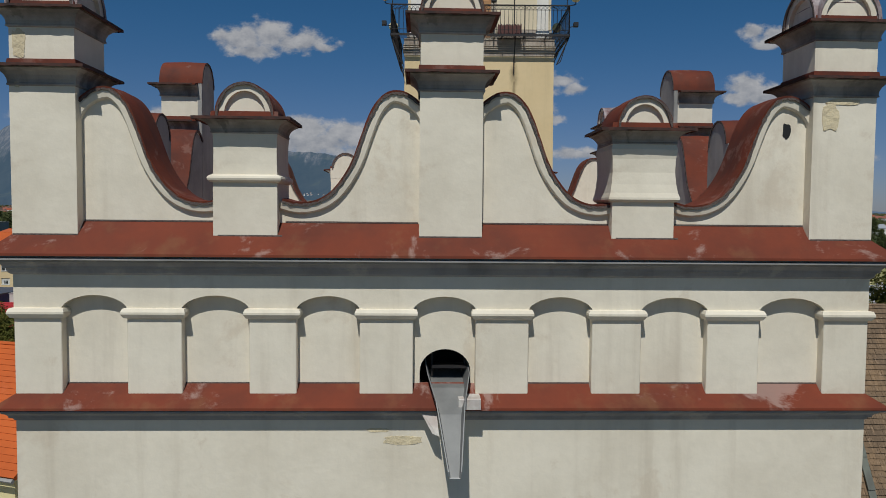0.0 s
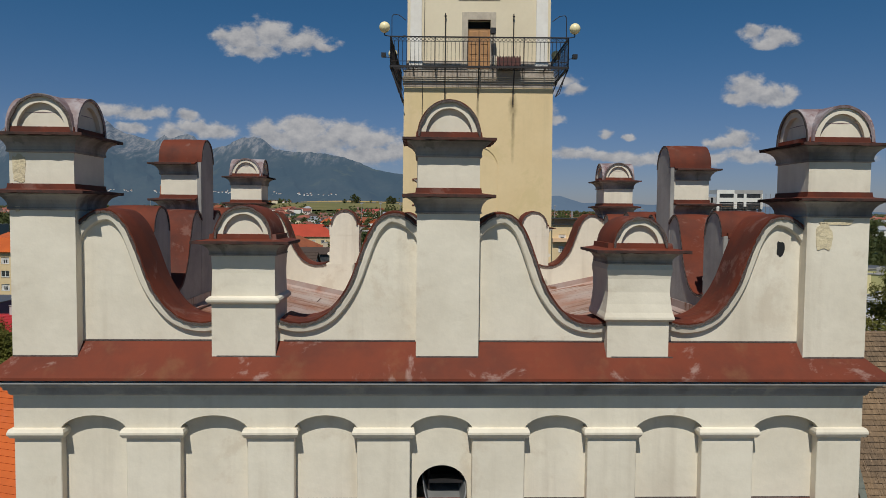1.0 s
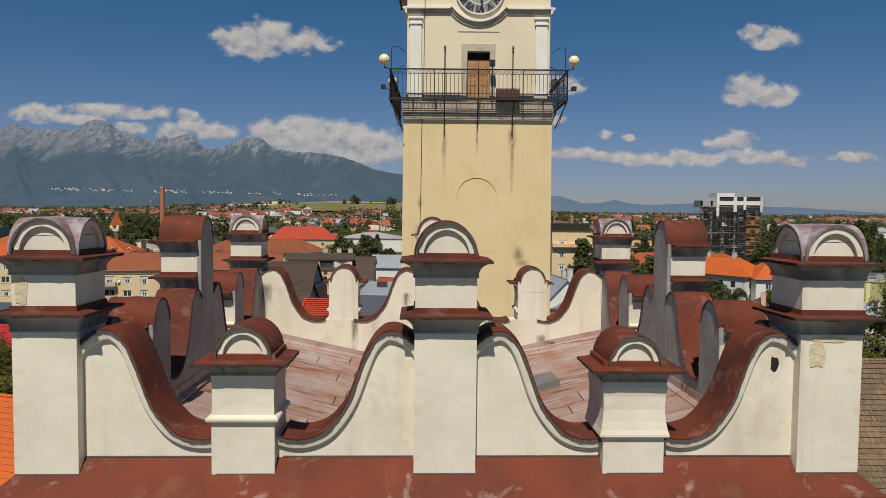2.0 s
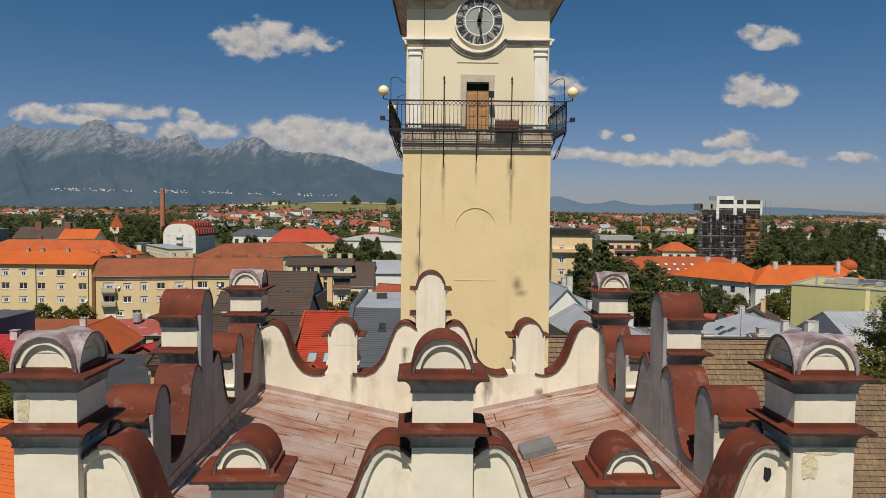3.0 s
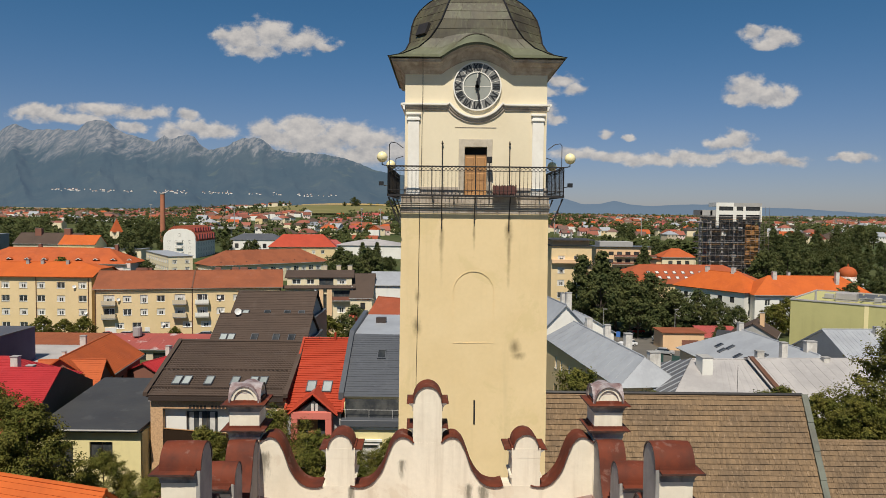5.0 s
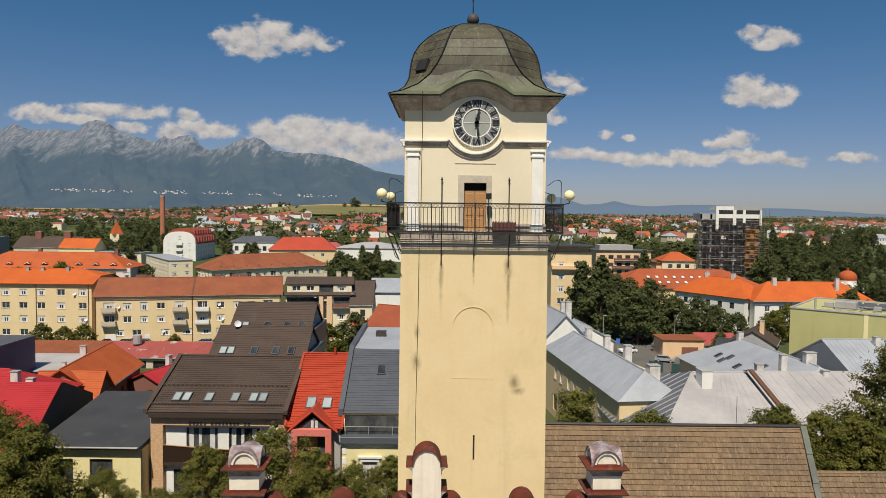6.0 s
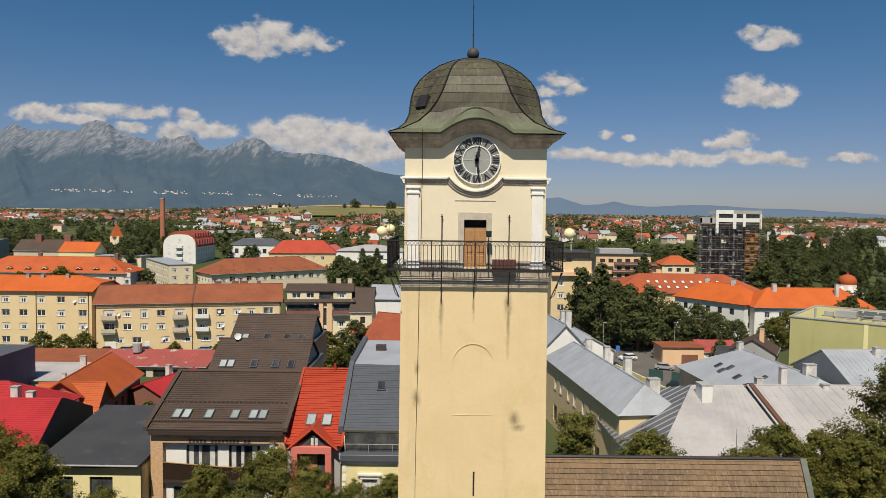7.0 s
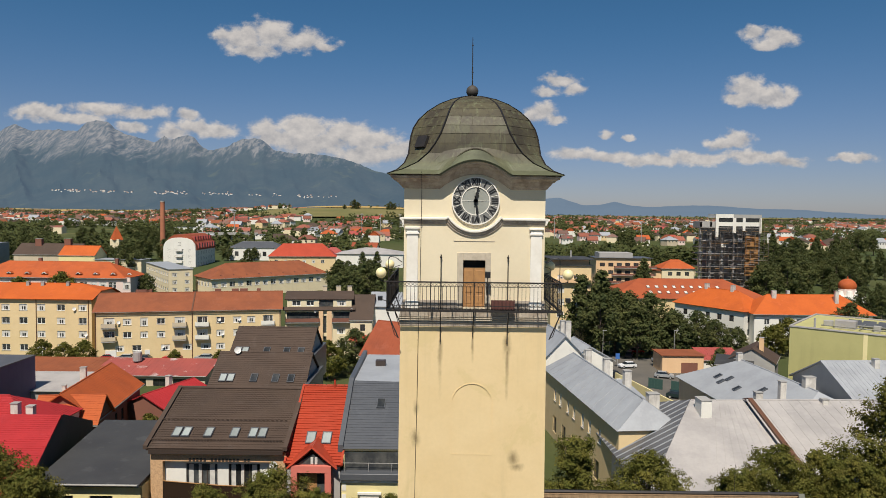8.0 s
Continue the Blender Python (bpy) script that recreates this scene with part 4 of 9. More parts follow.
# clock stage, with a doorway cut through its front
b = B()
DX0, DX1, DZ0, DZ1 = -0.50, 0.53, 32.05, 34.26
wall_face(b, (-UH, -UH, 31.9), (1, 0, 0), (0, 0, 1), (0, 1, 0), 2 * UH, 6.5, [(UH + DX0, DZ0 - 31.9, DX1 - DX0, DZ1 - DZ0)], 0.35)
for k in range(1, 4):
    m = Matrix.Rotation(k * math.pi / 2, 4, "Z")
    face(b, [m @ Vector(p) for p in ((-UH, -UH, 31.9), (UH, -UH, 31.9), (UH, -UH, 38.4), (-UH, -UH, 38.4))])
stage = part("clock_stage", b, TOWER_PALE, church)
for x0, x1 in ((-UH - 0.04, DX0 - 0.28), (DX1 + 0.28, UH + 0.04)):
    b = B()
    box(b, x0, x1, -UH - 0.045, -UH + 0.02, 31.95, 32.40)
    part("plinth", b, STUCCO_GREY, church)
# doorway
b = B()
fy = -UH - 0.03
box(b, DX0 - 0.28, DX0, fy, -UH + 0.12, 32.0, 34.62, 0.01)
box(b, DX1, DX1 + 0.25, fy, -UH + 0.12, 32.0, 34.62, 0.01)
box(b, DX0 - 0.001, DX1 + 0.001, fy, -UH + 0.12, DZ1, 34.62, 0.01)
frame_ob = part("door_frame", b, STONE, church, "grey stone door frame with patched plaster")
b = B()
box(b, DX0, DX1, -UH + 0.33, -UH + 0.345, 32.0, 34.3)
part("door_shade_panel", b, DARK, church, "near-black panel for the shade in the gap over the door")
for x0, x1 in ((DX0 + 0.01, 0.005), (0.025, DX1 - 0.01)):
    b = B()
    box(b, x0, x1, -UH + 0.22, -UH + 0.27, 32.06, 33.93)
    leaf = part("door_leaf", b, WOOD, church, "orange-brown panelled wooden door leaf")
    for z0, z1 in ((32.20, 32.62), (32.74, 33.06), (33.20, 33.80)):
        b = B()
        loft(b, [[(x0 + i, -UH + y, z0 + j), (x1 - i, -UH + y, z0 + j), (x1 - i, -UH + y, z1 - j), (x0 + i, -UH + y, z1 - j)] for i, j, y in ((0.07, 0.0, 0.222), (0.09, 0.02, 0.20))])
        part("door_panel", b, WOOD, leaf)
b = B()
box(b, -0.95, 0.95, -UH - 0.022, -UH + 0.01, 35.145, 35.165)
part("drip_line", b, STUCCO_GREY, church)
# corner pilasters with small capitals
for s in (-1, 1):
    b = B()
    x0, x1 = sorted((s * (UH - 0.13), s * (UH - 0.66)))
    box(b, x0, x1, -UH - 0.07, -UH + 0.02, 32.0, 35.45, 0.012)
    pl = part("corner_pilaster", b, WHITE, church, "white painted pilaster")
    b = B()
    box(b, x0 - 0.05, x1 + 0.05, -UH - 0.12, -UH + 0.02, 35.45, 35.55, 0.01)
    box(b, x0 - 0.0, x1 + 0.0, -UH - 0.075, -UH + 0.02, 35.55, 35.70)
    box(b, x0 - 0.07, x1 + 0.07, -UH - 0.14, -UH + 0.02, 35.70, 35.79, 0.01)
    part("capital", b, WHITE, pl)
    b = B()
    box(b, x0 - 0.04, x1 + 0.04, -UH - 0.11, -UH + 0.02, 32.0, 32.35, 0.01)
    part("pilaster_base", b, WHITE, pl)
# middle cornice, bent down round the clock
CZ = 37.02
R = 1.50
mid = [(-UH - 0.1, 36.10), (-1.34, 36.10)] + [(R * math.cos(a), CZ + R * math.sin(a)) for a in [math.pi + 0.60 + k * (math.pi - 1.20) / 22 for k in range(23)]] + [(1.34, 36.10), (UH + 0.1, 36.10)]
b = B()
ribbon(b, mid, [(0.0, 0.14), (0.20, 0.12), (0.20, 0.05), (0.15, 0.02), (0.0, 0.02)], -UH)
part("middle_cornice", b, WHITE, church, "white cornice that bends under the clock")
b = B()
ribbon(b, mid, [(0.0, 0.018), (0.13, 0.018), (0.12, -0.06), (0.07, -0.09), (0.06, -0.17), (0.0, -0.19)], -UH)
part("middle_cornice_moulding", b, STUCCO_GREY, church)
for k in (1, 3):
    m = Matrix.Rotation(k * math.pi / 2, 4, "Z")
    b = B()
    ribbon(b, [(-UH - 0.18, 36.10), (UH + 0.18, 36.10)], [(0.0, 0.14), (0.20, 0.12), (0.20, 0.05), (0.12, 0.0), (0.06, -0.17), (0.0, -0.19)], -UH)
    part("middle_cornice_moulding", b, WHITE, church, "", m)
# top cornice, bent up over the clock
def brow(x, z0, rise, half):
    return z0 + (rise * math.cos(math.pi * x / (2 * half)) ** 0.85 if abs(x) < half else 0.0)


def lifted_ring(h, r, z, share):
    """An eight-cornered ring whose front edge rises over the clock by its share."""
    front = [(-r + 2 * r * k / 48, -h) for k in range(49)]
    return [(x, y, z + share * brow(x, 0.0, 0.68, 1.60)) for x, y in front] + [(h, -r, z), (h, r, z), (r, h, z), (-r, h, z), (-h, r, z), (-h, -r, z)]


b = B()
loft(b, [lifted_ring(UH + o, UH + o - 0.02, z, 1.0) for o, z in ((0.0, 37.56), (0.08, 37.60), (0.14, 37.70), (0.17, 37.71), (0.24, 37.80), (0.27, 37.86), (0.36, 37.88), (0.42, 37.96), (0.50, 38.00), (0.56, 38.01), (0.58, 38.08), (0.62, 38.10), (0.62, 38.15), (0.0, 38.16))], True, False)
part("top_cornice", b, STUCCO_GREY, church, "weathered moulded cornice that arches over the clock")
# clock
clock = part("clock", annulus(B(), 0.04, CZ, 1.06, 1.115, -UH - 0.12, -UH + 0.02), WHITE, church, "round tower clock with roman numerals")
part("hour_ring", annulus(B(), 0.04, CZ, 0.66, 1.06, -UH - 0.075, -UH + 0.02), CLOCK_RING, clock)
b = B()
disc(b, 0.04, CZ, 0.66, -UH - 0.055, -UH + 0.02)
part("dial", b, CLOCK_GREY, clock)
part("dial_rim", annulus(B(), 0.04, CZ, 0.63, 0.675, -UH - 0.09, -UH - 0.05), WHITE, clock)
b = B()
box(b, -0.61, 0.69, -UH - 0.07, -UH - 0.05, CZ - 0.010, CZ + 0.010)
box(b, 0.03, 0.05, -UH - 0.069, -UH - 0.05, CZ - 0.64, CZ + 0.64)
part("dial_cross", b, WHITE, clock)
for k, word in enumerate(("XII", "I", "II", "III", "IV", "V", "VI", "VII", "VIII", "IX", "X", "XI")):
    cu = bpy.data.curves.new("numeral", "FONT")
    cu.body, cu.align_x, cu.align_y, cu.size, cu.extrude, cu.offset = word, "CENTER", "CENTER", 0.40, 0.006, 0.012
    tmp = bpy.data.objects.new("tmp", cu)
    scene.collection.objects.link(tmp)
    bpy.context.view_layer.update()
    me = bpy.data.meshes.new_from_object(tmp)
    bpy.data.objects.remove(tmp)
    me.materials.clear()
    me.materials.append(BLACK)
    a = -k * math.tau / 12
    wide = {"XII": 0.80, "VIII": 0.70, "VII": 0.85}.get(word, 1.0)
    part("numeral", me, None, clock, "black roman numeral " + word,
         Matrix.Translation((0.04 + 0.865 * math.sin(-a), -UH - 0.084, CZ + 0.865 * math.cos(a))) @ Matrix.Rotation(math.pi / 2, 4, "X") @ Matrix.Rotation(a, 4, "Z") @ Matrix.Diagonal((wide, 1.05, 1, 1)))
    b = B()
    h = math.radians(15) - k * math.tau / 12
    d = Vector((math.sin(h), 0, math.cos(h)))
    rod(b, Vector((0.04, -UH - 0.078, CZ)) + d * 0.67, Vector((0.04, -UH - 0.078, CZ)) + d * 1.06, 0.014, 4)
    part("hour_mark", b, WHITE, clock)


def clock_hand(angle, length, tail, w):
    b = B()
    pts = [(-w, -tail), (w, -tail), (w * 0.8, 0), (w * 1.6, length * 0.55), (w * 0.8, length * 0.62), (w * 0.6, length * 0.8), (w * 1.5, length * 0.88), (0, length), (-w * 1.5, length * 0.88), (-w * 0.6, length * 0.8), (-w * 0.8, length * 0.62), (-w * 1.6, length * 0.55), (-w * 0.8, 0)]
    prism(b, pts, -0.012, 0.012)
    disc(b, 0, 0, w * 2.2, -0.014, 0.014, 14)
    part("clock_hand", b, BLACK, clock, "black wrought clock hand", Matrix.Translation((0.04, -UH - 0.12, CZ)) @ Matrix.Rotation(radians(angle), 4, "Y"))


clock_hand(10, 0.66, 0.20, 0.05)
clock_hand(172, 0.98, 0.24, 0.04)
# dome: wide eaves that sweep up into a chamfered bell
DOME = [(3.98, 3.98, 38.18), (4.02, 4.02, 38.20), (3.60, 3.38, 38.42), (3.29, 2.68, 38.78), (3.13, 2.16, 39.25), (3.10, 1.84, 39.70), (3.05, 1.60, 40.15), (2.94, 1.45, 40.55),
        (2.68, 1.30, 41.0), (2.25, 1.17, 41.42), (1.70, 0.98, 41.80), (1.10, 0.72, 42.08), (0.60, 0.40, 42.25), (0.28, 0.20, 42.32)]


def dome_ring(h, r, z):
    return [(-r, -h, z), (r, -h, z), (h, -r, z), (h, r, z), (r, h, z), (-r, h, z), (-h, r, z), (-h, -r, z)]


b = B()
loft(b, [lifted_ring(h, r, z, max(0.0, 1.0 - (z - 38.18) / 1.7)) for h, r, z in DOME], True, False)
dome = part("dome", b, COPPER, church, "green and brown weathered copper dome")
for k in range(8):
    b = B()
    pts = [dome_ring(h + 0.012, r + 0.012, z)[k] for h, r, z in DOME[1:]]
    loft(b, [[(p[0] + dx, p[1] + dy, p[2] + dz) for dx, dy, dz in ((-0.045, 0, 0), (0, -0.045, 0.02), (0.045, 0, 0), (0, 0.045, 0.02))] for p in pts])
    part("dome_hip", b, IRON, dome, "dark welted hip of the dome")
# horizontal and vertical welts of the copper
b = B()
for i in (4, 5, 6, 7, 8, 9, 10, 11):
    h, r, z = DOME[i]
    ring = dome_ring(h + 0.004, r + 0.004, z)
    tube(b, ring + [ring[0]], 0.011, 4)
for i in range(3, 11):
    (h0, r0, z0), (h1, r1, z1) = DOME[i], DOME[i + 1]
    for side in range(4):
        m = Matrix.Rotation(side * math.pi / 2, 4, "Z")
        n = max(2, round(2 * r0 / 0.62))
        for k in range(1, n):
            t = 2 * (k + 0.25 * (i % 2)) / n - 1
            tube(b, [m @ Vector((t * r0, -h0 - 0.004, z0)), m @ Vector((t * r1, -h1 - 0.004, z1))], 0.007, 3)
part("dome_welt", b, COPPER, dome)["kind"] = "stuff"
# brow over the clock
b = B()
path = [(x, brow(x, 38.19, 0.68, 1.60)) for x in [-1.60 * math.cos(math.pi * k / 44) for k in range(45)]]
rows = []
for x, z in path:
    t = (z - 38.19) / 0.68
    rows.append([(x, -UH - 0.70, z - 0.07), (x, -UH - 0.72, z + 0.02), (x * 0.985, -UH - 0.40, z + 0.22 * t + 0.03), (x * 0.95, -UH - 0.12, z + 0.46 * t + 0.03), (x * 0.88, -UH + 0.25, z + 0.62 * t), (x * 0.8, -UH + 0.85, z + 0.62 * t - 0.1), (x * 0.8, -UH + 0.85, z - 0.3), (x, -UH + 0.2, z - 0.2)])
loft(b, rows)
part("clock_brow", b, PATINA, dome, "pale green copper brow over the clock")
b = B()
tube(b, [(x * 0.93, -UH - 0.06, z + 0.50 * (z - 38.19) / 0.68 + 0.05) for x, z in path], 0.035, 5)
part("brow_edge", b, COPPER, dome)
# small roof hatch on the dome
b = B()
box(b, -0.33, 0.33, -0.30, 0.30, 0.0, 0.16)
part("dome_hatch", b, IRON, dome, "", Matrix.Translation((-2.45, -2.45, 39.75)) @ Matrix.Rotation(radians(-45), 4, "Z") @ Matrix.Rotation(radians(66), 4, "X"))
# finial
b = B()
ball(b, (-0.06, 0, 42.60), 0.31, 18)
part("finial_ball", b, plain("dark_finial_metal", (0.055, 0.048, 0.042), 0.7), church, "dark weathered metal ball", smooth=True)
b = B()
rod(b, (-0.06, 0, 42.8), (-0.07, 0, 45.30), 0.035, 6, 0.018)
ball(b, (-0.06, 0, 43.55), 0.05, 8)
ball(b, (-0.065, 0, 44.9), 0.045, 8)
rod(b, (-0.06, 0, 42.2), (-0.06, 0, 42.35), 0.28, 10, 0.2)
part("finial_rod", b, IRON, church)

# gallery with iron railing
GH, GF = 3.98, -4.02
b = B()
yb = GF
while yb < -UH:
    box(b, -GH, GH, yb, yb + 0.03, 31.985, 32.0)
    yb += 0.17
for s in (-1, 1):
    xb = UH
    while xb < GH:
        box(b, *sorted((s * xb, s * (xb + 0.03))), -UH, GH, 31.985, 32.0)
        xb += 0.17
for k in range(9):
    box(b, -GH + k * (2 * GH - 0.05) / 8, -GH + k * (2 * GH - 0.05) / 8 + 0.05, GF, -UH, 31.93, 31.984)
gal = part("gallery_floor", b, IRON, church, "open iron grating floor")
gal["kind"] = "stuff"
b = B()
for z in (31.97,):
    for s in (-1, 1):
        box(b, s * GH - 0.04, s * GH + 0.04, GF, GH, z - 0.03, z + 0.06)
    box(b, -GH, GH, GF - 0.04, GF + 0.04, z - 0.03, z + 0.06)
part("gallery_edge_beam", b, IRON, church)
RAIL = 33.30


def rail_side(a, bpt, count, front):
    a, bpt = Vector(a), Vector(bpt)
    for z, r in ((RAIL, 0.035), (RAIL - 0.20, 0.014), (32.22, 0.016)):
        g = B()
        rod(g, a + Vector((0, 0, z)), bpt + Vector((0, 0, z)), r, 5)
        part("rail", g, IRON, church)
    bal = B()
    rod(bal, (0, 0, 32.03), (0, 0, RAIL - 0.2), 0.011, 4)
    me = mesh_of("baluster", bal, IRON)
    for k in range(count + 1):
        q = a.lerp(bpt, k / count)
        part("baluster", me, None, church, "", Matrix.Translation(q))
    g = B()
    for k in range(count):
        q0, q1 = a.lerp(bpt, k / count), a.lerp(bpt, (k + 1) / count)
        up, dn = Vector((0, 0, RAIL - 0.03)), Vector((0, 0, RAIL - 0.19))
        rod(g, q0 + (up if k % 2 else dn), q1 + (dn if k % 2 else up), 0.009, 4)
        rod(g, q0 + (dn if k % 2 else up), q1 + (up if k % 2 else dn), 0.009, 4)
    part("rail_lattice", g, IRON, church)
    n = 4 if front else 3
    for k in range(n + 1):
        q = a.lerp(bpt, k / n)
        g = B()
        rod(g, q + Vector((0, 0, 31.95)), q + Vector((0, 0, RAIL + 0.02)), 0.026, 5)
        part("rail_post", g, IRON, church)


rail_side((-GH, GF, 0), (GH, GF, 0), 44, True)
rail_side((-GH, GF, 0), (-GH, GH, 0), 40, False)
rail_side((GH, GF, 0), (GH, GH, 0), 40, False)
# stays on the wall and bracket rods below the gallery
for x in (-1.53, 1.58):
    b = B()
    rod(b, (x, -UH - 0.10, 32.0), (x, -UH - 0.10, 34.52), 0.026, 5)
    ball(b, (x, -UH - 0.10, 34.40), 0.055, 8)
    part("wall_stay", b, IRON, church)
for x, z in ((-1.53, 30.45), (-0.02, 30.7), (1.58, 30.40)):
    b = B()
    tube(b, [(x, GF + 0.05, 31.95), (x, GF + 0.25, 31.5), (x, -SH - 0.06, 31.0), (x, -SH - 0.06, z)], 0.03, 5)
    part("bracket_rod", b, IRON, church)
for s in (-1, 1):
    for y in (GF + 0.1, -1.0, 1.8):
        b = B()
        tube(b, [(s * GH, y, 31.9), (s * (SH + 0.05), y, 30.7)], 0.03, 5)
        tube(b, [(s * (GH - 0.05), y, 31.9), (s * (GH - 0.22), y, 31.3), (s * (SH + 0.22), y, 30.85), (s * (SH + 0.05), y, 30.72)], 0.018, 5)
        part("bracket_rod", b, IRON, church)
    # globe lamps on the corners and hooked arms
    for y in (GF - 0.0, 1.2):
        b = B()
        tube(b, [(s * GH, y, RAIL), (s * (GH + 0.12), y, RAIL + 0.02), (s * (GH + 0.27), y, RAIL + 0.05), (s * (GH + 0.27), y, RAIL + 0.18)], 0.024, 5)
        lamp = part("lamp_arm", b, IRON, church)
        b = B()
        ball(b, (s * (GH + 0.27), y, RAIL + 0.40), 0.245, 18)
        part("lamp_globe", b, GLOBE, lamp, "cream glass globe", smooth=True)
    b = B()
    hook = [(s * (GH - 0.02), GF + 0.5, RAIL)] + [(s * (GH - 0.02 - 0.0 * k), GF + 0.5, RAIL + 0.2 * k) for k in range(1, 6)] + [(s * (GH - 0.1), GF + 0.5, RAIL + 1.12), (s * (GH - 0.35), GF + 0.5, RAIL + 1.08), (s * (UH + 0.05), GF + 0.5, RAIL + 0.85)]
    tube(b, hook, 0.018, 5)
    tube(b, [(s * (GH - 0.2), GF + 2.2, RAIL - 0.4), (s * (GH - 0.2), GF + 2.2, RAIL + 0.5), (s * (UH + 0.15), GF + 2.2, RAIL + 0.62)], 0.016, 5)
    part("iron_hook", b, IRON, church)
    b = B()
    rod(b, (s * GH, GF + 0.2, 32.4), (s * (GH + 0.3), GF + 0.2, 32.45), 0.02, 5)
    box(b, *sorted((s * (GH + 0.22), s * (GH + 0.42))), GF + 0.05, GF + 0.3, 32.42, 32.60)
    part("floodlight", b, BLACK, church, "small black floodlight")
b = B()
rod(b, (0.62, GF + 0.3, 32.0), (0.62, GF + 0.3, 33.55), 0.025, 5)
box(b, 0.50, 0.74, GF + 0.16, GF + 0.36, 33.50, 33.78, 0.02)
part("floodlight", b, BLACK, church, "black floodlight on a pole")
b = B()
box(b, 0.80, 1.85, GF + 0.12, GF + 0.40, 32.05, 32.45)
for k in range(9):
    box(b, 0.80 + k * 0.125, 0.86 + k * 0.125, GF + 0.09, GF + 0.13, 32.06, 32.50)
part("flower_box", b, plain("dark_red_planter", (0.10, 0.035, 0.028), 0.7), church, "dark red-brown planter box")
# lightning conductor down the front
b = B()
tube(b, [(-2.45, -4.0, 38.3), (-2.45, -UH - 0.60, 38.0), (-2.46, -UH - 0.03, 37.5), (-2.46, -UH - 0.04, 36.4), (-2.46, -UH - 0.24, 36.15), (-2.48, -UH - 0.04, 35.8), (-2.5, -UH - 0.06, 32.1)], 0.014, 4)
tube(b, [(-2.55, -SH - 0.04, 31.9), (-2.58, -SH - 0.03, 28), (-2.64, -SH - 0.045, 24), (-2.70, -SH - 0.08, 15)], 0.014, 4)
part("lightning_conductor", b, IRON, church)

# nave: steep shingled roof that runs to the east
nave = thing("nave", "church nave with steep brown wooden shingle roof", "church", pose(0, 0, 0))
NR, NZ, NE = 36.1, 21.82, 11.3        # ridge line, ridge height, eave height
NS = 0.555                            # run for each metre of fall
yl = NR - (NZ - NE) * NS
b = B()
x0, x1 = 4.6, 19.0
prism(b, [(yl + 0.4, 0.0), (2 * NR - yl - 0.4, 0.0), (2 * NR - yl - 0.4, NE + 0.3), (NR, NZ - 0.3), (yl + 0.4, NE + 0.3)], x0, x1 - 0.25)
me = mesh_of("nave_wall", b, PLASTER)
me.transform(Matrix(((0, 1, 0, 0), (1, 0, 0, 0), (0, 0, 1, 0), (0, 0, 0, 1))))
part("nave_wall", me, None, nave)
b = B()
slab(b, [(x0, yl, NE), (x1, yl, NE), (x1, NR, NZ), (x0, NR, NZ)], 0.12)
slab(b, [(x1, 2 * NR - yl, NE), (x0, 2 * NR - yl, NE), (x0, NR, NZ), (x1, NR, NZ)], 0.12)
nave_roof = part("nave_roof", b, SHINGLE, nave, "brown weathered wooden shingles in straight courses")
n = Vector((0, -1, NS)).normalized()
for k in range(9):
    z0, z1 = NZ + 0.05 - k * 1.25, NZ + 0.05 - (k + 1) * 1.25 - 0.03
    a, c = Vector((x1, NR - (NZ - z0) * NS, z0)), Vector((x1, NR - (NZ - z1) * NS, z1))
    b = B()
    off = n * (0.05 + 0.012 * (k % 2))
    loft(b, [[tuple(p + Vector((dx, 0, 0)) + n * dn) for dx, dn in ((-0.06, 0.02), (0.24, 0.02), (0.24, 0.13), (-0.06, 0.10))] for p in (a + off * 0.3, c + off)])
    part("verge_sheet", b, VERGE, nave, "pale green copper verge flashing")
b = B()
tube(b, [(x0, NR, NZ + 0.06), (x1, NR, NZ + 0.06)], 0.09, 6)
part("ridge_cap", b, IRON, nave)
b = B()
rod(b, (15.6, NR, NZ), (15.6, NR, NZ + 1.6), 0.012, 5)
part("lightning_rod", b, IRON, nave)
chancel = thing("chancel", "lower church chancel with brown shingle roof", "church", pose(0, 0, 0))
CR, CZT = 36.1, 19.5
cyl = CR - (CZT - 9.0) * NS
b = B()
prism(b, [(cyl + 0.4, 0.0), (2 * CR - cyl - 0.4, 0.0), (2 * CR - cyl - 0.4, 9.2), (CR, CZT - 0.3), (cyl + 0.4, 9.2)], 19.0, 31.0)
me = mesh_of("chancel_wall", b, PLASTER)
me.transform(Matrix(((0, 1, 0, 0), (1, 0, 0, 0), (0, 0, 1, 0), (0, 0, 0, 1))))
part("chancel_wall", me, None, chancel)
b = B()
slab(b, [(19.0, cyl, 9.0), (31.3, cyl, 9.0), (31.3, CR, CZT), (19.0, CR, CZT)], 0.12)
slab(b, [(31.3, 2 * CR - cyl, 9.0), (19.0, 2 * CR - cyl, 9.0), (19.0, CR, CZT), (31.3, CR, CZT)], 0.12)
chancel_roof = part("chancel_roof", b, SHINGLE, chancel, "brown weathered wooden shingles")


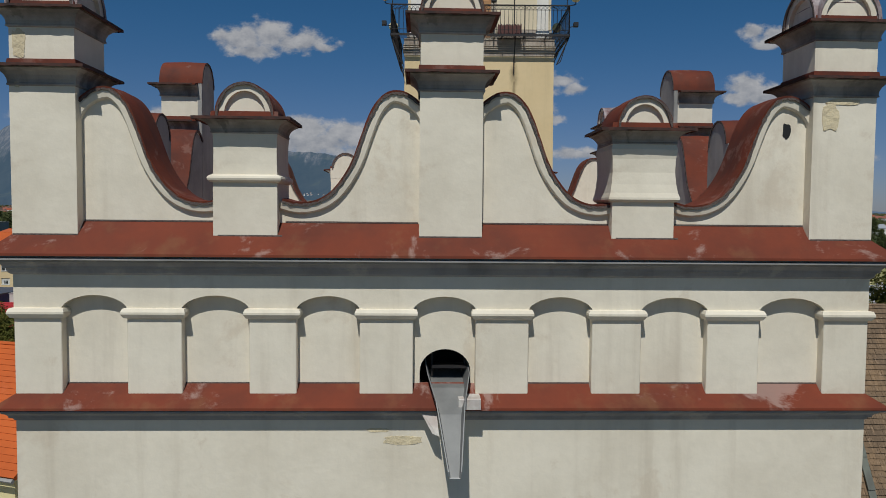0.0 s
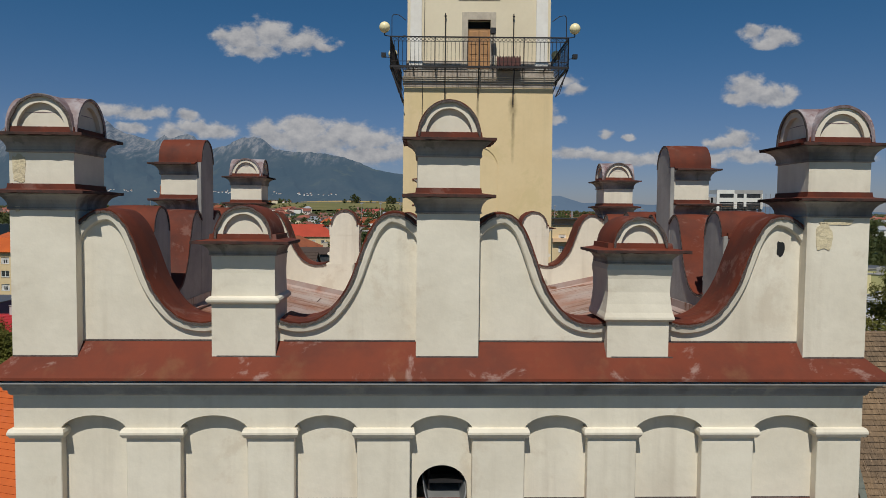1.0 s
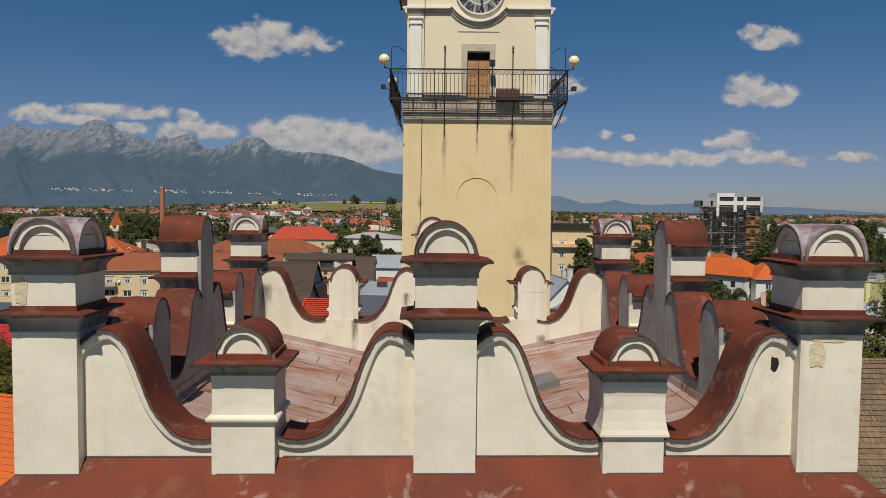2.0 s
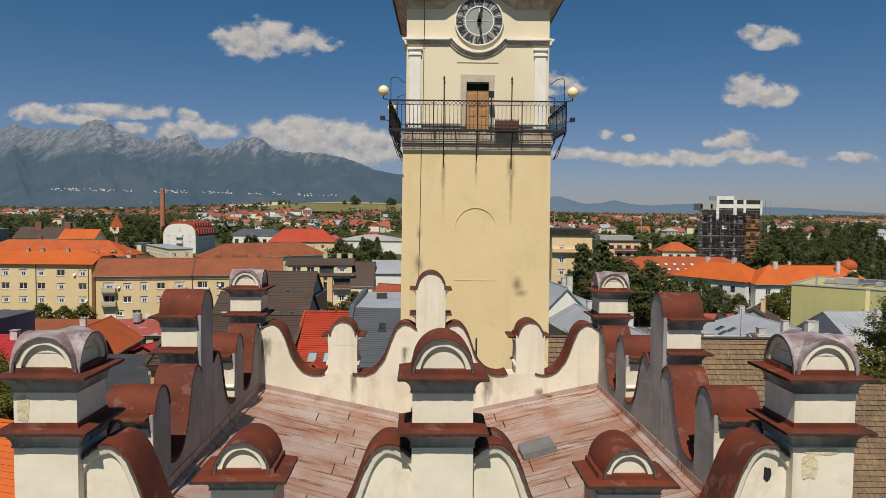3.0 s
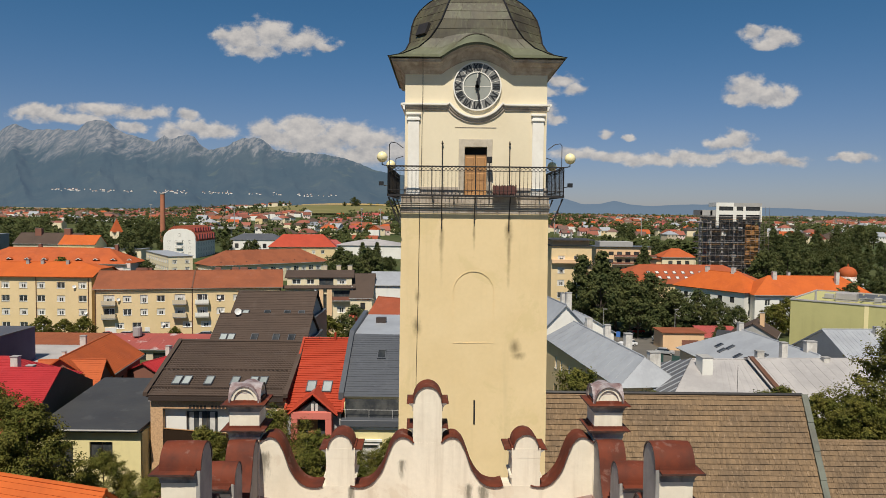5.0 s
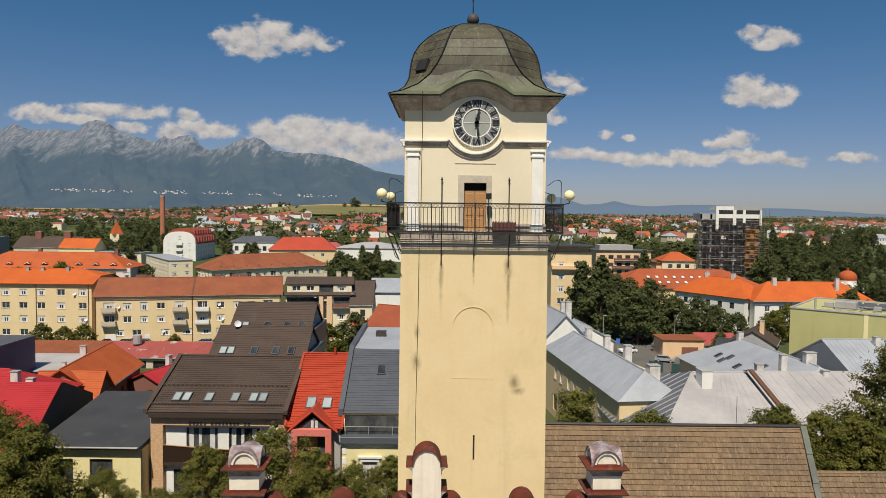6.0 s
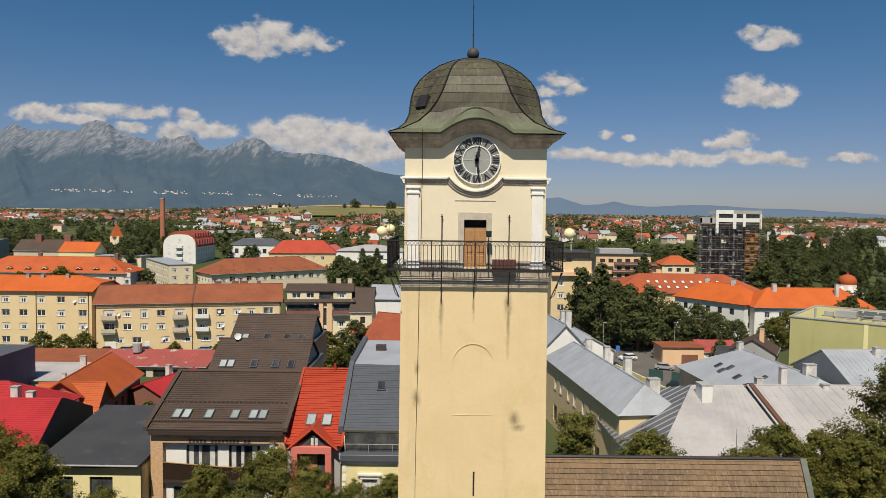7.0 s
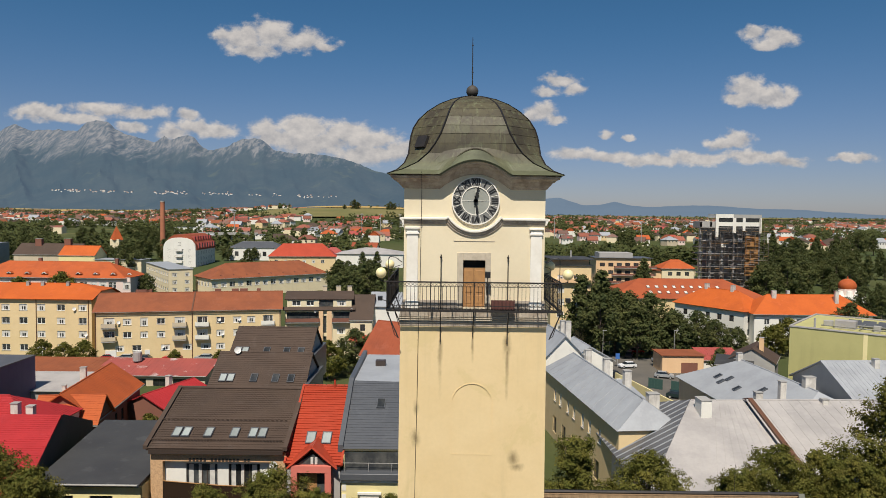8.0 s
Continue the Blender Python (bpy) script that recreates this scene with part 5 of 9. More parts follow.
def shingle_rows(parent, xa, xb, ridge_y, ridge_z, eave_z, single_rows, seed):
    """Courses of shingles on the south slope: the topmost rows piece by piece, the rest joined."""
    r = random.Random(seed)
    up = Vector((0, NS, 1)).normalized()
    nn = Vector((0, -1, NS)).normalized()
    step = 0.27
    total = (ridge_z - eave_z) / up.z
    shapes = []
    for w in (0.085, 0.115, 0.15):
        g = B()
        c = [Vector((-w / 2, 0, 0)), Vector((w / 2, 0, 0))]
        lo = [p + nn * 0.062 for p in c]
        hi = [p + up * (step * 1.08) + nn * 0.012 for p in c]
        bt = [p + nn * 0.02 for p in c]
        v = [g.verts.new(p) for p in lo + hi[::-1] + bt]
        g.faces.new(v[:4])
        g.faces.new((v[4], v[5], v[1], v[0]))
        g.faces.new((v[0], v[3], v[4]))
        g.faces.new((v[1], v[5], v[2]))
        shapes.append((w, mesh_of("shingle", g, SHINGLE)))
    verts, faces = [], []
    k = 0
    s = 0.0
    while s + step < total:
        z_off = r.uniform(-0.008, 0.008)
        x = xa
        while x < xb - 0.1:
            w, me = shapes[r.randrange(3)]
            w = min(w, xb - x)
            s_j = s + r.uniform(-0.006, 0.006) + z_off
            p = Vector((x + w / 2, ridge_y, ridge_z)) - up * (s_j + step) + nn * r.uniform(-0.008, 0.012)
            if k < single_rows:
                part("shingle", me, None, parent, "", Matrix.Translation(p) @ Matrix.Rotation(r.uniform(-0.01, 0.01), 4, "X"))
            else:
                o = len(verts)
                tilt = r.uniform(-0.006, 0.006)
                for sx_ in (-w / 2 + 0.003, w / 2 - 0.003):
                    q = p + Vector((sx_, 0, 0)) + nn * (tilt if sx_ > 0 else -tilt)
                    verts += [q + nn * 0.062, q + up * (step * 1.08) + nn * 0.012, q + nn * 0.02]
                faces += [(o, o + 3, o + 4, o + 1), (o + 2, o + 5, o + 3, o), (o, o + 1, o + 2), (o + 3, o + 5, o + 4)]
            x += w
        s += step
        k += 1
    me = bpy.data.meshes.new("shingles")
    me.from_pydata([tuple(q) for q in verts], [], faces)
    me.materials.append(SHINGLE_JOINED)
    ob = part("shingles", me, None, parent)
    ob["kind"] = "stuff"


SHINGLE_JOINED = material("old_wood_shingles", (0.188, 0.120, 0.063), (0.118, 0.079, 0.047), 0.85, big=0.5, small=5.0, vary=0.8, fine=0.18, bump=0.3,
                          streak=(0.31, 0.215, 0.135), streak_amount=0.7, streak_scale=8.0)


# ---- the ground ----
def ground_z(x, y):
    far = max(0.0, y - 330.0)
    z = 36.0 * (1 - math.exp(-far / 1500.0))
    z += 26.0 * math.exp(-((x + 190) / 330.0) ** 2 - ((y - 1480) / 420.0) ** 2)
    z += 2.2 * min(1.0, max(0.0, (-x - 15) / 25.0)) * min(1.0, max(0.0, (y - 128) / 14.0)) * (1.0 if y < 330 else 1.0)
    z += 2.0 * min(1.0, far / 200.0) * noise.noise(Vector((x / 160, y / 160, 0)))
    return z


def island_tone(mat, amount):
    """Adds a random tone for every separate piece of a joined mesh."""
    t = mat.node_tree
    p = t.nodes["Principled BSDF"]
    src = p.inputs["Base Color"].links[0].from_socket
    isl = t.nodes.new("ShaderNodeNewGeometry").outputs["Random Per Island"]
    tone = math_node(t, "ADD", 1.0 - amount, math_node(t, "MULTIPLY", isl, 2 * amount))
    cc = t.nodes.new("ShaderNodeCombineColor")
    for i in range(3):
        link(t, tone, cc.inputs[i])
    link(t, mix_color(t, 1.0, src, cc.outputs[0], "MULTIPLY"), p.inputs["Base Color"])
    return mat


FIELD = material("meadow_and_fields", (0.055, 0.072, 0.026), (0.085, 0.088, 0.036), 0.95, big=0.012, small=0.6, vary=0.8, fine=0.2, bump=0.0,
                 patch=(0.20, 0.165, 0.075), patch_amount=0.4, patch_scale=0.0045, spec=0.1)
ASPHALT = material("grey_asphalt", (0.105, 0.098, 0.088), (0.15, 0.135, 0.115), 0.92, big=0.09, small=3.0, vary=0.8, fine=0.15, bump=0.1, spec=0.2)
PAVING = material("square_paving", (0.24, 0.22, 0.19), (0.18, 0.165, 0.145), 0.9, big=0.12, small=4.0, vary=0.8, fine=0.15, bump=0.1)
GRASS = material("lawn", (0.085, 0.115, 0.032), (0.12, 0.13, 0.045), 0.95, big=0.2, small=4.0, vary=0.8, fine=0.25, bump=0.3, spec=0.1)

xs = [-3600, -2600, -1800, -1300, -950] + [-800 + 40 * k for k in range(41)] + [950, 1300, 1800, 2600, 3600]
ys = [-400, -150, 0, 60, 100, 120, 130, 140, 160, 200, 260, 330] + [370 + 50 * k for k in range(44)] + [2700, 3000, 3400, 3900]
b = B()
grid = [[b.verts.new((x, y, ground_z(x, y))) for x in xs] for y in ys]
for r0, r1 in zip(grid, grid[1:]):
    for i in range(len(xs) - 1):
        b.faces.new((r0[i], r0[i + 1], r1[i + 1], r1[i]))
single("ground", b, FIELD, "wide ground sheet of meadows and fields", "ground", kind="structure", smooth=True)
b = B()
box(b, -60, 75, -30, 66, -0.3, 0.02)
single("square", b, PAVING, "paved town square round the church", "pavement", kind="structure")
b = B()
slab(b, [(22, 118, 0.05), (64, 118, 0.05), (66, 172, 0.05), (30, 185, 0.05)], 0.3)
single("car_park", b, ASPHALT, "grey asphalt car park behind the street row", "road", kind="structure")
b = B()
slab(b, [(-100, 146, 2.30), (-36, 146, 2.30), (-36, 158, 2.32), (-100, 158, 2.32)], 0.3)
single("lawn", b, GRASS, "lawn strip in front of the apartment blocks", "lawn", kind="structure")

# ---- town materials ----
T = {}
for key, base, sec in (("ochre", (0.70, 0.535, 0.305), (0.64, 0.48, 0.26)), ("cream", (0.72, 0.62, 0.42), (0.66, 0.56, 0.38)), ("white", (0.74, 0.72, 0.66), (0.66, 0.64, 0.58)),
                       ("pink", (0.70, 0.56, 0.50), (0.64, 0.50, 0.45)), ("peach", (0.72, 0.48, 0.28), (0.68, 0.44, 0.25)), ("lemon", (0.74, 0.64, 0.33), (0.68, 0.585, 0.30)),
                       ("olive", (0.43, 0.40, 0.17), (0.38, 0.355, 0.15)), ("grey", (0.36, 0.35, 0.33), (0.30, 0.29, 0.28)), ("salmon", (0.62, 0.17, 0.13), (0.56, 0.15, 0.11)),
                       ("redbrown", (0.22, 0.09, 0.06), (0.17, 0.07, 0.05)), ("violet", (0.14, 0.11, 0.17), (0.12, 0.09, 0.15)), ("beige", (0.55, 0.46, 0.33), (0.48, 0.40, 0.29))):
    T[key] = material(key + "_render", base, sec, 0.9, big=0.25, small=2.5, vary=0.7, fine=0.06, bump=0.1, streak=tuple(c * 0.6 for c in base), streak_amount=0.2, streak_scale=0.8)
for key, base, sec, rough in (("orange", (0.50, 0.108, 0.022), (0.41, 0.086, 0.020), 0.7), ("tile", (0.43, 0.095, 0.028), (0.33, 0.076, 0.027), 0.75), ("red", (0.40, 0.055, 0.026), (0.33, 0.045, 0.022), 0.5),
                              ("crimson", (0.40, 0.032, 0.035), (0.33, 0.027, 0.029), 0.55), ("brown", (0.080, 0.055, 0.042), (0.062, 0.044, 0.035), 0.8), ("brickred", (0.29, 0.072, 0.034), (0.22, 0.058, 0.030), 0.75), ("rust", (0.26, 0.082, 0.038), (0.19, 0.062, 0.032), 0.8),
                              ("anthracite", (0.045, 0.045, 0.047), (0.06, 0.06, 0.06), 0.6), ("slate", (0.085, 0.090, 0.100), (0.070, 0.075, 0.085), 0.45), ("zincroof", (0.33, 0.345, 0.365), (0.26, 0.27, 0.29), 0.5),
                              ("palezinc", (0.395, 0.37, 0.355), (0.29, 0.275, 0.268), 0.6), ("seam", (0.105, 0.105, 0.11), (0.085, 0.085, 0.09), 0.45), ("oldred", (0.36, 0.075, 0.065), (0.28, 0.07, 0.06), 0.65)):
    T["r_" + key] = material(key + "_roofing", base, sec, rough, big=0.22, small=2.2, vary=0.8, fine=0.14, bump=0.15, bump_scale=1.2, patch=tuple(min(1, c * 1.3 + 0.02) for c in sec), patch_amount=0.35, patch_scale=0.5,
                                 spec=0.5 if key in ("zincroof", "palezinc", "slate", "seam") else 0.22)
T["r_patched"] = material("patched_red_roofing", (0.33, 0.070, 0.055), (0.24, 0.060, 0.05), 0.7, big=0.2, small=2.0, vary=0.8, fine=0.15, bump=0.1, patch=(0.50, 0.44, 0.42), patch_amount=0.75, patch_scale=0.28)
T["r_hall"] = material("brick_red_roofing", (0.35, 0.085, 0.034), (0.27, 0.066, 0.03), 0.85, big=0.15, small=2.0, vary=0.9, fine=0.15, bump=0.1, spec=0.2)
BRICK = material("ochre_brick", (0.58, 0.37, 0.205), (0.40, 0.24, 0.13), 0.9, big=6.0, small=9.0, vary=0.9, fine=0.25, bump=0.5)
PANE = material("dark_window_glass", (0.030, 0.034, 0.038), (0.085, 0.085, 0.08), 0.08, big=0.8, small=2.0, vary=0.9, fine=0.3, bump=0.0, each=0.5)
SKYLIGHT = material("sky_light_glass", (0.28, 0.31, 0.30), (0.38, 0.41, 0.40), 0.12, big=0.8, small=2.0, vary=0.7, fine=0.1, bump=0.0, each=0.25)
CURTAIN = material("white_curtain", (0.62, 0.60, 0.55), (0.45, 0.43, 0.40), 0.9, big=2.0, small=8.0, vary=0.8, fine=0.2, bump=0.0)
PVC = plain("white_window_frame", (0.72, 0.71, 0.68), 0.5)
DARKFRAME = plain("dark_window_frame", (0.05, 0.035, 0.028), 0.5)
BRONZE = plain("brown_downpipe", (0.13, 0.06, 0.035), 0.5)
CHIMNEY = material("sooty_chimney_plaster", (0.60, 0.57, 0.52), (0.42, 0.39, 0.35), 0.92, big=0.9, small=5.0, vary=0.9, fine=0.15, bump=0.2, streak=(0.22, 0.19, 0.16), streak_amount=0.5, streak_scale=3.0)
CONCRETE = material("grey_concrete", (0.34, 0.33, 0.31), (0.26, 0.25, 0.24), 0.9, big=0.4, small=3.0, vary=0.8, fine=0.12, bump=0.15)
window_cache = {}


def window(parent, m, w, h, style="pvc", name="window"):
    """A framed window, its outer face on local y = 0, centred on x, sill at z = 0."""
    key = (round(w, 2), round(h, 2), style)
    if key not in window_cache:
        f = 0.11 if style != "dark" else 0.07
        bars = [-w / 2] + ([0.0] if w > 1.0 else []) + ([w / 6] if w > 2.2 else []) + [w / 2]
        lights = []
        for x0, x1 in zip(bars, bars[1:]):
            e0, e1 = (f if x0 == -w / 2 else f / 2), (f if x1 == w / 2 else f / 2)
            spans = [(f, h * 0.66), (h * 0.66 + f, h - f)] if style == "cross" else [(f, h - f)]
            lights += [(x0 + e0 + w / 2, z0, x1 - x0 - e0 - e1, z1 - z0) for z0, z1 in spans]
        b = B()
        wall_face(b, (-w / 2, -0.01, 0), (1, 0, 0), (0, 0, 1), (0, 1, 0), w, h, lights, 0.06)
        bmesh.ops.remove_doubles(b, verts=b.verts, dist=0.001)
        fr = mesh_of("window", b, DARKFRAME if style in ("dark", "shop") else PVC)
        b = B()
        box(b, -w / 2 + 0.02, w / 2 - 0.02, 0.03, 0.045, 0.02, h - 0.02)
        pn = mesh_of("pane", b, PANE)
        b = B()
        box(b, -w / 2 - 0.06, w / 2 + 0.06, -0.20, 0.0, -0.05, 0.0)
        sl = mesh_of("window_sill", b, PVC if style != "dark" else CONCRETE)
        b = B()
        box(b, -w / 2 + 0.11, -w / 2 + w * 0.30, 0.022, 0.029, 0.11, h - 0.11)
        box(b, w / 2 - w * 0.26, w / 2 - 0.11, 0.022, 0.029, 0.11, h - 0.11)
        box(b, -w / 2 + w * 0.30, w / 2 - w * 0.26, 0.022, 0.029, h * 0.62, h - 0.11)
        cu = mesh_of("curtain", b, CURTAIN)
        window_cache[key] = (fr, pn, sl, cu)
    fr, pn, sl, cu = window_cache[key]
    o = part(name, fr, None, parent, "", m)
    part("pane", pn, None, o)
    if style in ("pvc", "cross"):
        part("window_sill", sl, None, o)
        if (round(m.translation.x * 3.7) + round(m.translation.z * 2.3)) % 3 != 0:
            part("curtain", cu, None, o)
    return o


def skylight(parent, m, w=0.8, h=1.2, mat=None):
    """A roof window that lies in the slope of m (local x along the eave, local y up the slope)."""
    key = ("sky", w, h, mat)
    if key not in window_cache:
        b = B()
        for x0, x1, y0, y1 in ((-w / 2 - 0.08, w / 2 + 0.08, -0.10, 0.0), (-w / 2 - 0.08, w / 2 + 0.08, h, h + 0.10), (-w / 2 - 0.08, -w / 2, 0, h), (w / 2, w / 2 + 0.08, 0, h)):
            box(b, x0, x1, y0, y1, -0.05, 0.13)
        fr = mesh_of("skylight", b, T["r_slate"])
        b = B()
        box(b, -w / 2, w / 2, 0, h, 0.02, 0.09)
        window_cache[key] = (fr, mesh_of("pane", b, mat or SKYLIGHT))
    fr, pn = window_cache[key]
    o = part("skylight", fr, None, parent, "roof window", m)
    part("pane", pn, None, o)
    return o


def chimney(parent, x, y, z0, z1, w=0.8, d=0.6, mat=None, cap=True):
    b = B()
    box(b, x - w / 2, x + w / 2, y - d / 2, y + d / 2, z0, z1)
    c = part("chimney", b, mat or CHIMNEY, parent, "plastered chimney")
    if cap:
        b = B()
        box(b, x - w / 2 - 0.06, x + w / 2 + 0.06, y - d / 2 - 0.06, y + d / 2 + 0.06, z1, z1 + 0.08)
        part("chimney_cap", b, CONCRETE, c)
    return c


def building(name, label, cx, cy, yaw, w, d, z0, eave, ridge, roof, wall_mat, roof_mat, front=(), left=(), right=(), over=0.5, course=0.0, seam=0.0, category="house", group="",
             hip=None, chimneys=(), base=None, gutter=True, reveal=0.18):
    """A house on a rectangle, front on local -y. Openings: (x from the middle, sill height, width, height, style)."""
    h = thing(name, label, category, pose(cx, cy, 0, 0, 0, yaw), group)
    b = B()
    X, Yh = w / 2, d / 2

    def holes(lst, half):
        return [(x + half - ww / 2, z - z0, ww, hh) for x, z, ww, hh, *_ in lst]

    wall_face(b, (-X, -Yh, z0), (1, 0, 0), (0, 0, 1), (0, 1, 0), w, eave - z0, holes(front, X), reveal)
    wall_face(b, (X, -Yh, z0), (0, 1, 0), (0, 0, 1), (-1, 0, 0), d, eave - z0, holes(right, Yh), reveal)
    wall_face(b, (-X, Yh, z0), (0, -1, 0), (0, 0, 1), (1, 0, 0), d, eave - z0, holes(left, Yh), reveal)
    wall_face(b, (X, Yh, z0), (-1, 0, 0), (0, 0, 1), (0, -1, 0), w, eave - z0, [], reveal)
    if roof == "gable_x":
        for s in (-1, 1):
            face(b, [(s * X, -Yh, eave), (s * X, Yh, eave), (s * X, 0, ridge)])
    if roof == "gable_y":
        for s in (-1, 1):
            face(b, [(-X, s * Yh, eave), (X, s * Yh, eave), (0, s * Yh, ridge)])
    if roof == "shed":
        face(b, [(-X, Yh, eave), (X, Yh, eave), (X, Yh, ridge), (-X, Yh, ridge)])
        for s in (-1, 1):
            face(b, [(s * X, -Yh, eave), (s * X, Yh, eave), (s * X, Yh, ridge)])
    if roof == "halfhip_x":
        zh, yh = lerp(eave, ridge, 0.5), Yh * 0.5
        for s in (-1, 1):
            face(b, [(s * X, -Yh, eave), (s * X, Yh, eave), (s * X, yh, zh), (s * X, -yh, zh)])
    bmesh.ops.remove_doubles(b, verts=b.verts, dist=0.001)
    wall_ob = part("wall", b, wall_mat, h)
    b, det = B(), B()
    planes = []
    if roof in ("gable_x", "hip_x"):
        dz = (ridge - eave) * over / Yh
        ins = (hip if hip is not None else Yh) if roof == "hip_x" else -over
        xo = X + over
        rx = X - ins
        planes = [[(-xo, -Yh - over, eave - dz), (xo, -Yh - over, eave - dz), (rx, 0, ridge), (-rx, 0, ridge)], [(xo, Yh + over, eave - dz), (-xo, Yh + over, eave - dz), (-rx, 0, ridge), (rx, 0, ridge)]]
        if roof == "hip_x":
            planes += [[(xo, -Yh - over, eave - dz), (xo, Yh + over, eave - dz), (rx, 0, ridge)], [(-xo, Yh + over, eave - dz), (-xo, -Yh - over, eave - dz), (-rx, 0, ridge)]]
    elif roof == "halfhip_x":
        dz = (ridge - eave) * over / Yh
        xo, rx, zh, yh = X + over, X - hip, lerp(eave, ridge, 0.5), Yh * 0.5
        for s in (-1, 1):
            planes.append([(-s * xo, -s * (Yh + over), eave - dz), (s * xo, -s * (Yh + over), eave - dz), (s * xo, -s * yh, zh), (s * rx, 0, ridge), (-s * rx, 0, ridge), (-s * xo, -s * yh, zh)])
        planes += [[(xo, -yh, zh), (xo, yh, zh), (rx, 0, ridge)], [(-xo, yh, zh), (-xo, -yh, zh), (-rx, 0, ridge)]]
    elif roof in ("gable_y", "hip_y"):
        dz = (ridge - eave) * over / X
        ins = (hip if hip is not None else X) if roof == "hip_y" else -over
        yo = Yh + over
        ry = Yh - ins
        planes = [[(X + over, -yo, eave - dz), (X + over, yo, eave - dz), (0, ry, ridge), (0, -ry, ridge)], [(-X - over, yo, eave - dz), (-X - over, -yo, eave - dz), (0, -ry, ridge), (0, ry, ridge)]]
        if roof == "hip_y":
            planes += [[(-X - over, -yo, eave - dz), (X + over, -yo, eave - dz), (0, -ry, ridge)], [(X + over, yo, eave - dz), (-X - over, yo, eave - dz), (0, ry, ridge)]]
    elif roof == "shed":
        dz = (ridge - eave) * over / d
        planes = [[(-X - over, -Yh - over, eave - dz), (X + over, -Yh - over, eave - dz), (X + over, Yh + 0.1, ridge), (-X - over, Yh + 0.1, ridge)]]
    else:
        planes = [[(-X - over, -Yh - over, eave), (X + over, -Yh - over, eave), (X + over, Yh + over, eave), (-X - over, Yh + over, eave)]]
    lift = Vector((0, 0, 0.17))
    for p in planes:
        slab(b, [Vector(q) + lift for q in p], 0.16)
        if len(p) == 4:
            q = [Vector(v) + lift for v in p]
            if course:
                courses(det, q[0], q[1], q[2], q[3], course, 0.035)
            if seam:
                seams(det, q[0], q[1], q[2], q[3], seam, 0.03, 0.09)
        elif seam or course:
            q = [Vector(v) + lift for v in p]
            if course:
                courses(det, q[0], q[1], q[2], q[2], course, 0.05)
    r_ob = part("roof", b, roof_mat, h)
    if len(det.verts):
        part("roof_covering", det, roof_mat, r_ob)["kind"] = "stuff"
    else:
        det.free()
    if roof != "flat" and planes:
        g = B()
        if roof == "halfhip_x":
            rod(g, (hip - X, 0, ridge + 0.17), (X - hip, 0, ridge + 0.17), 0.12, 6)
        elif roof in ("gable_x", "hip_x"):
            rod(g, (planes[0][3][0], 0, ridge + 0.17), (planes[0][2][0], 0, ridge + 0.17), 0.12, 6)
        elif roof in ("gable_y", "hip_y"):
            rod(g, (0, planes[0][3][1], ridge + 0.17), (0, planes[0][2][1], ridge + 0.17), 0.12, 6)
        else:
            rod(g, planes[0][3], planes[0][2], 0.1, 6)
        part("ridge_cap", g, roof_mat, r_ob)
    if gutter and roof != "flat":
        p = planes[0]
        g = B()
        rod(g, Vector(p[0]) + Vector((0, -0.05, 0.05)), Vector(p[1]) + Vector((0, -0.05, 0.05)), 0.09, 6)
        part("gutter", g, BRONZE if wall_mat is T["ochre"] else CONCRETE, r_ob)
    turns = {"front": (front, lambda x: pose(x, -Yh + reveal - 0.06, 0)), "right": (right, lambda x: pose(X - reveal + 0.06, x, 0, 0, 0, 90)), "left": (left, lambda x: pose(-X + reveal - 0.06, -x, 0, 0, 0, -90))}
    for lst, at in turns.values():
        for x, z, ww, hh, *st in lst:
            m = at(x)
            m.translation.z = z
            window(h, m, ww, hh, st[0] if st else "pvc", "door" if st and st[0] == "door" else "window")
    for c in chimneys:
        chimney(h, *c)
    return h


def grid_windows(xs, zs, w=1.6, h=1.4, style="pvc"):
    return [(x, z, w, h, style) for x in xs for z in zs]


def dish(parent, x, y, z, r=0.4):
    """A shallow white satellite dish on a short arm."""
    b = B()
    ax = Vector((0.45, -0.85, 0.28)).normalized()
    e1 = ax.orthogonal().normalized()
    e2 = ax.cross(e1)
    c = Vector((x, y - 0.25, z))
    rings = [[tuple(c + ax * h + (e1 * math.cos(k * math.tau / 14) + e2 * math.sin(k * math.tau / 14)) * rr) for k in range(14)] for h, rr in ((0.0, 0.05), (0.05, r * 0.6), (0.12, r), (0.10, r), (0.03, r * 0.6), (-0.03, 0.05))]
    loft(b, rings)
    rod(b, c, (x, y + 0.1, z - 0.15), 0.03, 5)
    rod(b, c, c + ax * (r * 1.1), 0.015, 4)
    return part("satellite_dish", b, PVC, parent, "white satellite dish")


def balcony(parent, x, y, z, w, d=1.1, mat=None):
    b = B()
    box(b, x - w / 2, x + w / 2, y - d, y, z - 0.15, z)
    bal = part("balcony", b, CONCRETE, parent)
    b = B()
    box(b, x - w / 2, x + w / 2, y - d, y - d + 0.06, z + 0.12, z + 1.0)
    for s in (-1, 1):
        box(b, *sorted((x + s * w / 2, x + s * (w / 2 - 0.05))), y - d + 0.06, y, z + 0.12, z + 1.0)
    part("parapet", b, mat or T["beige"], bal)
    return bal


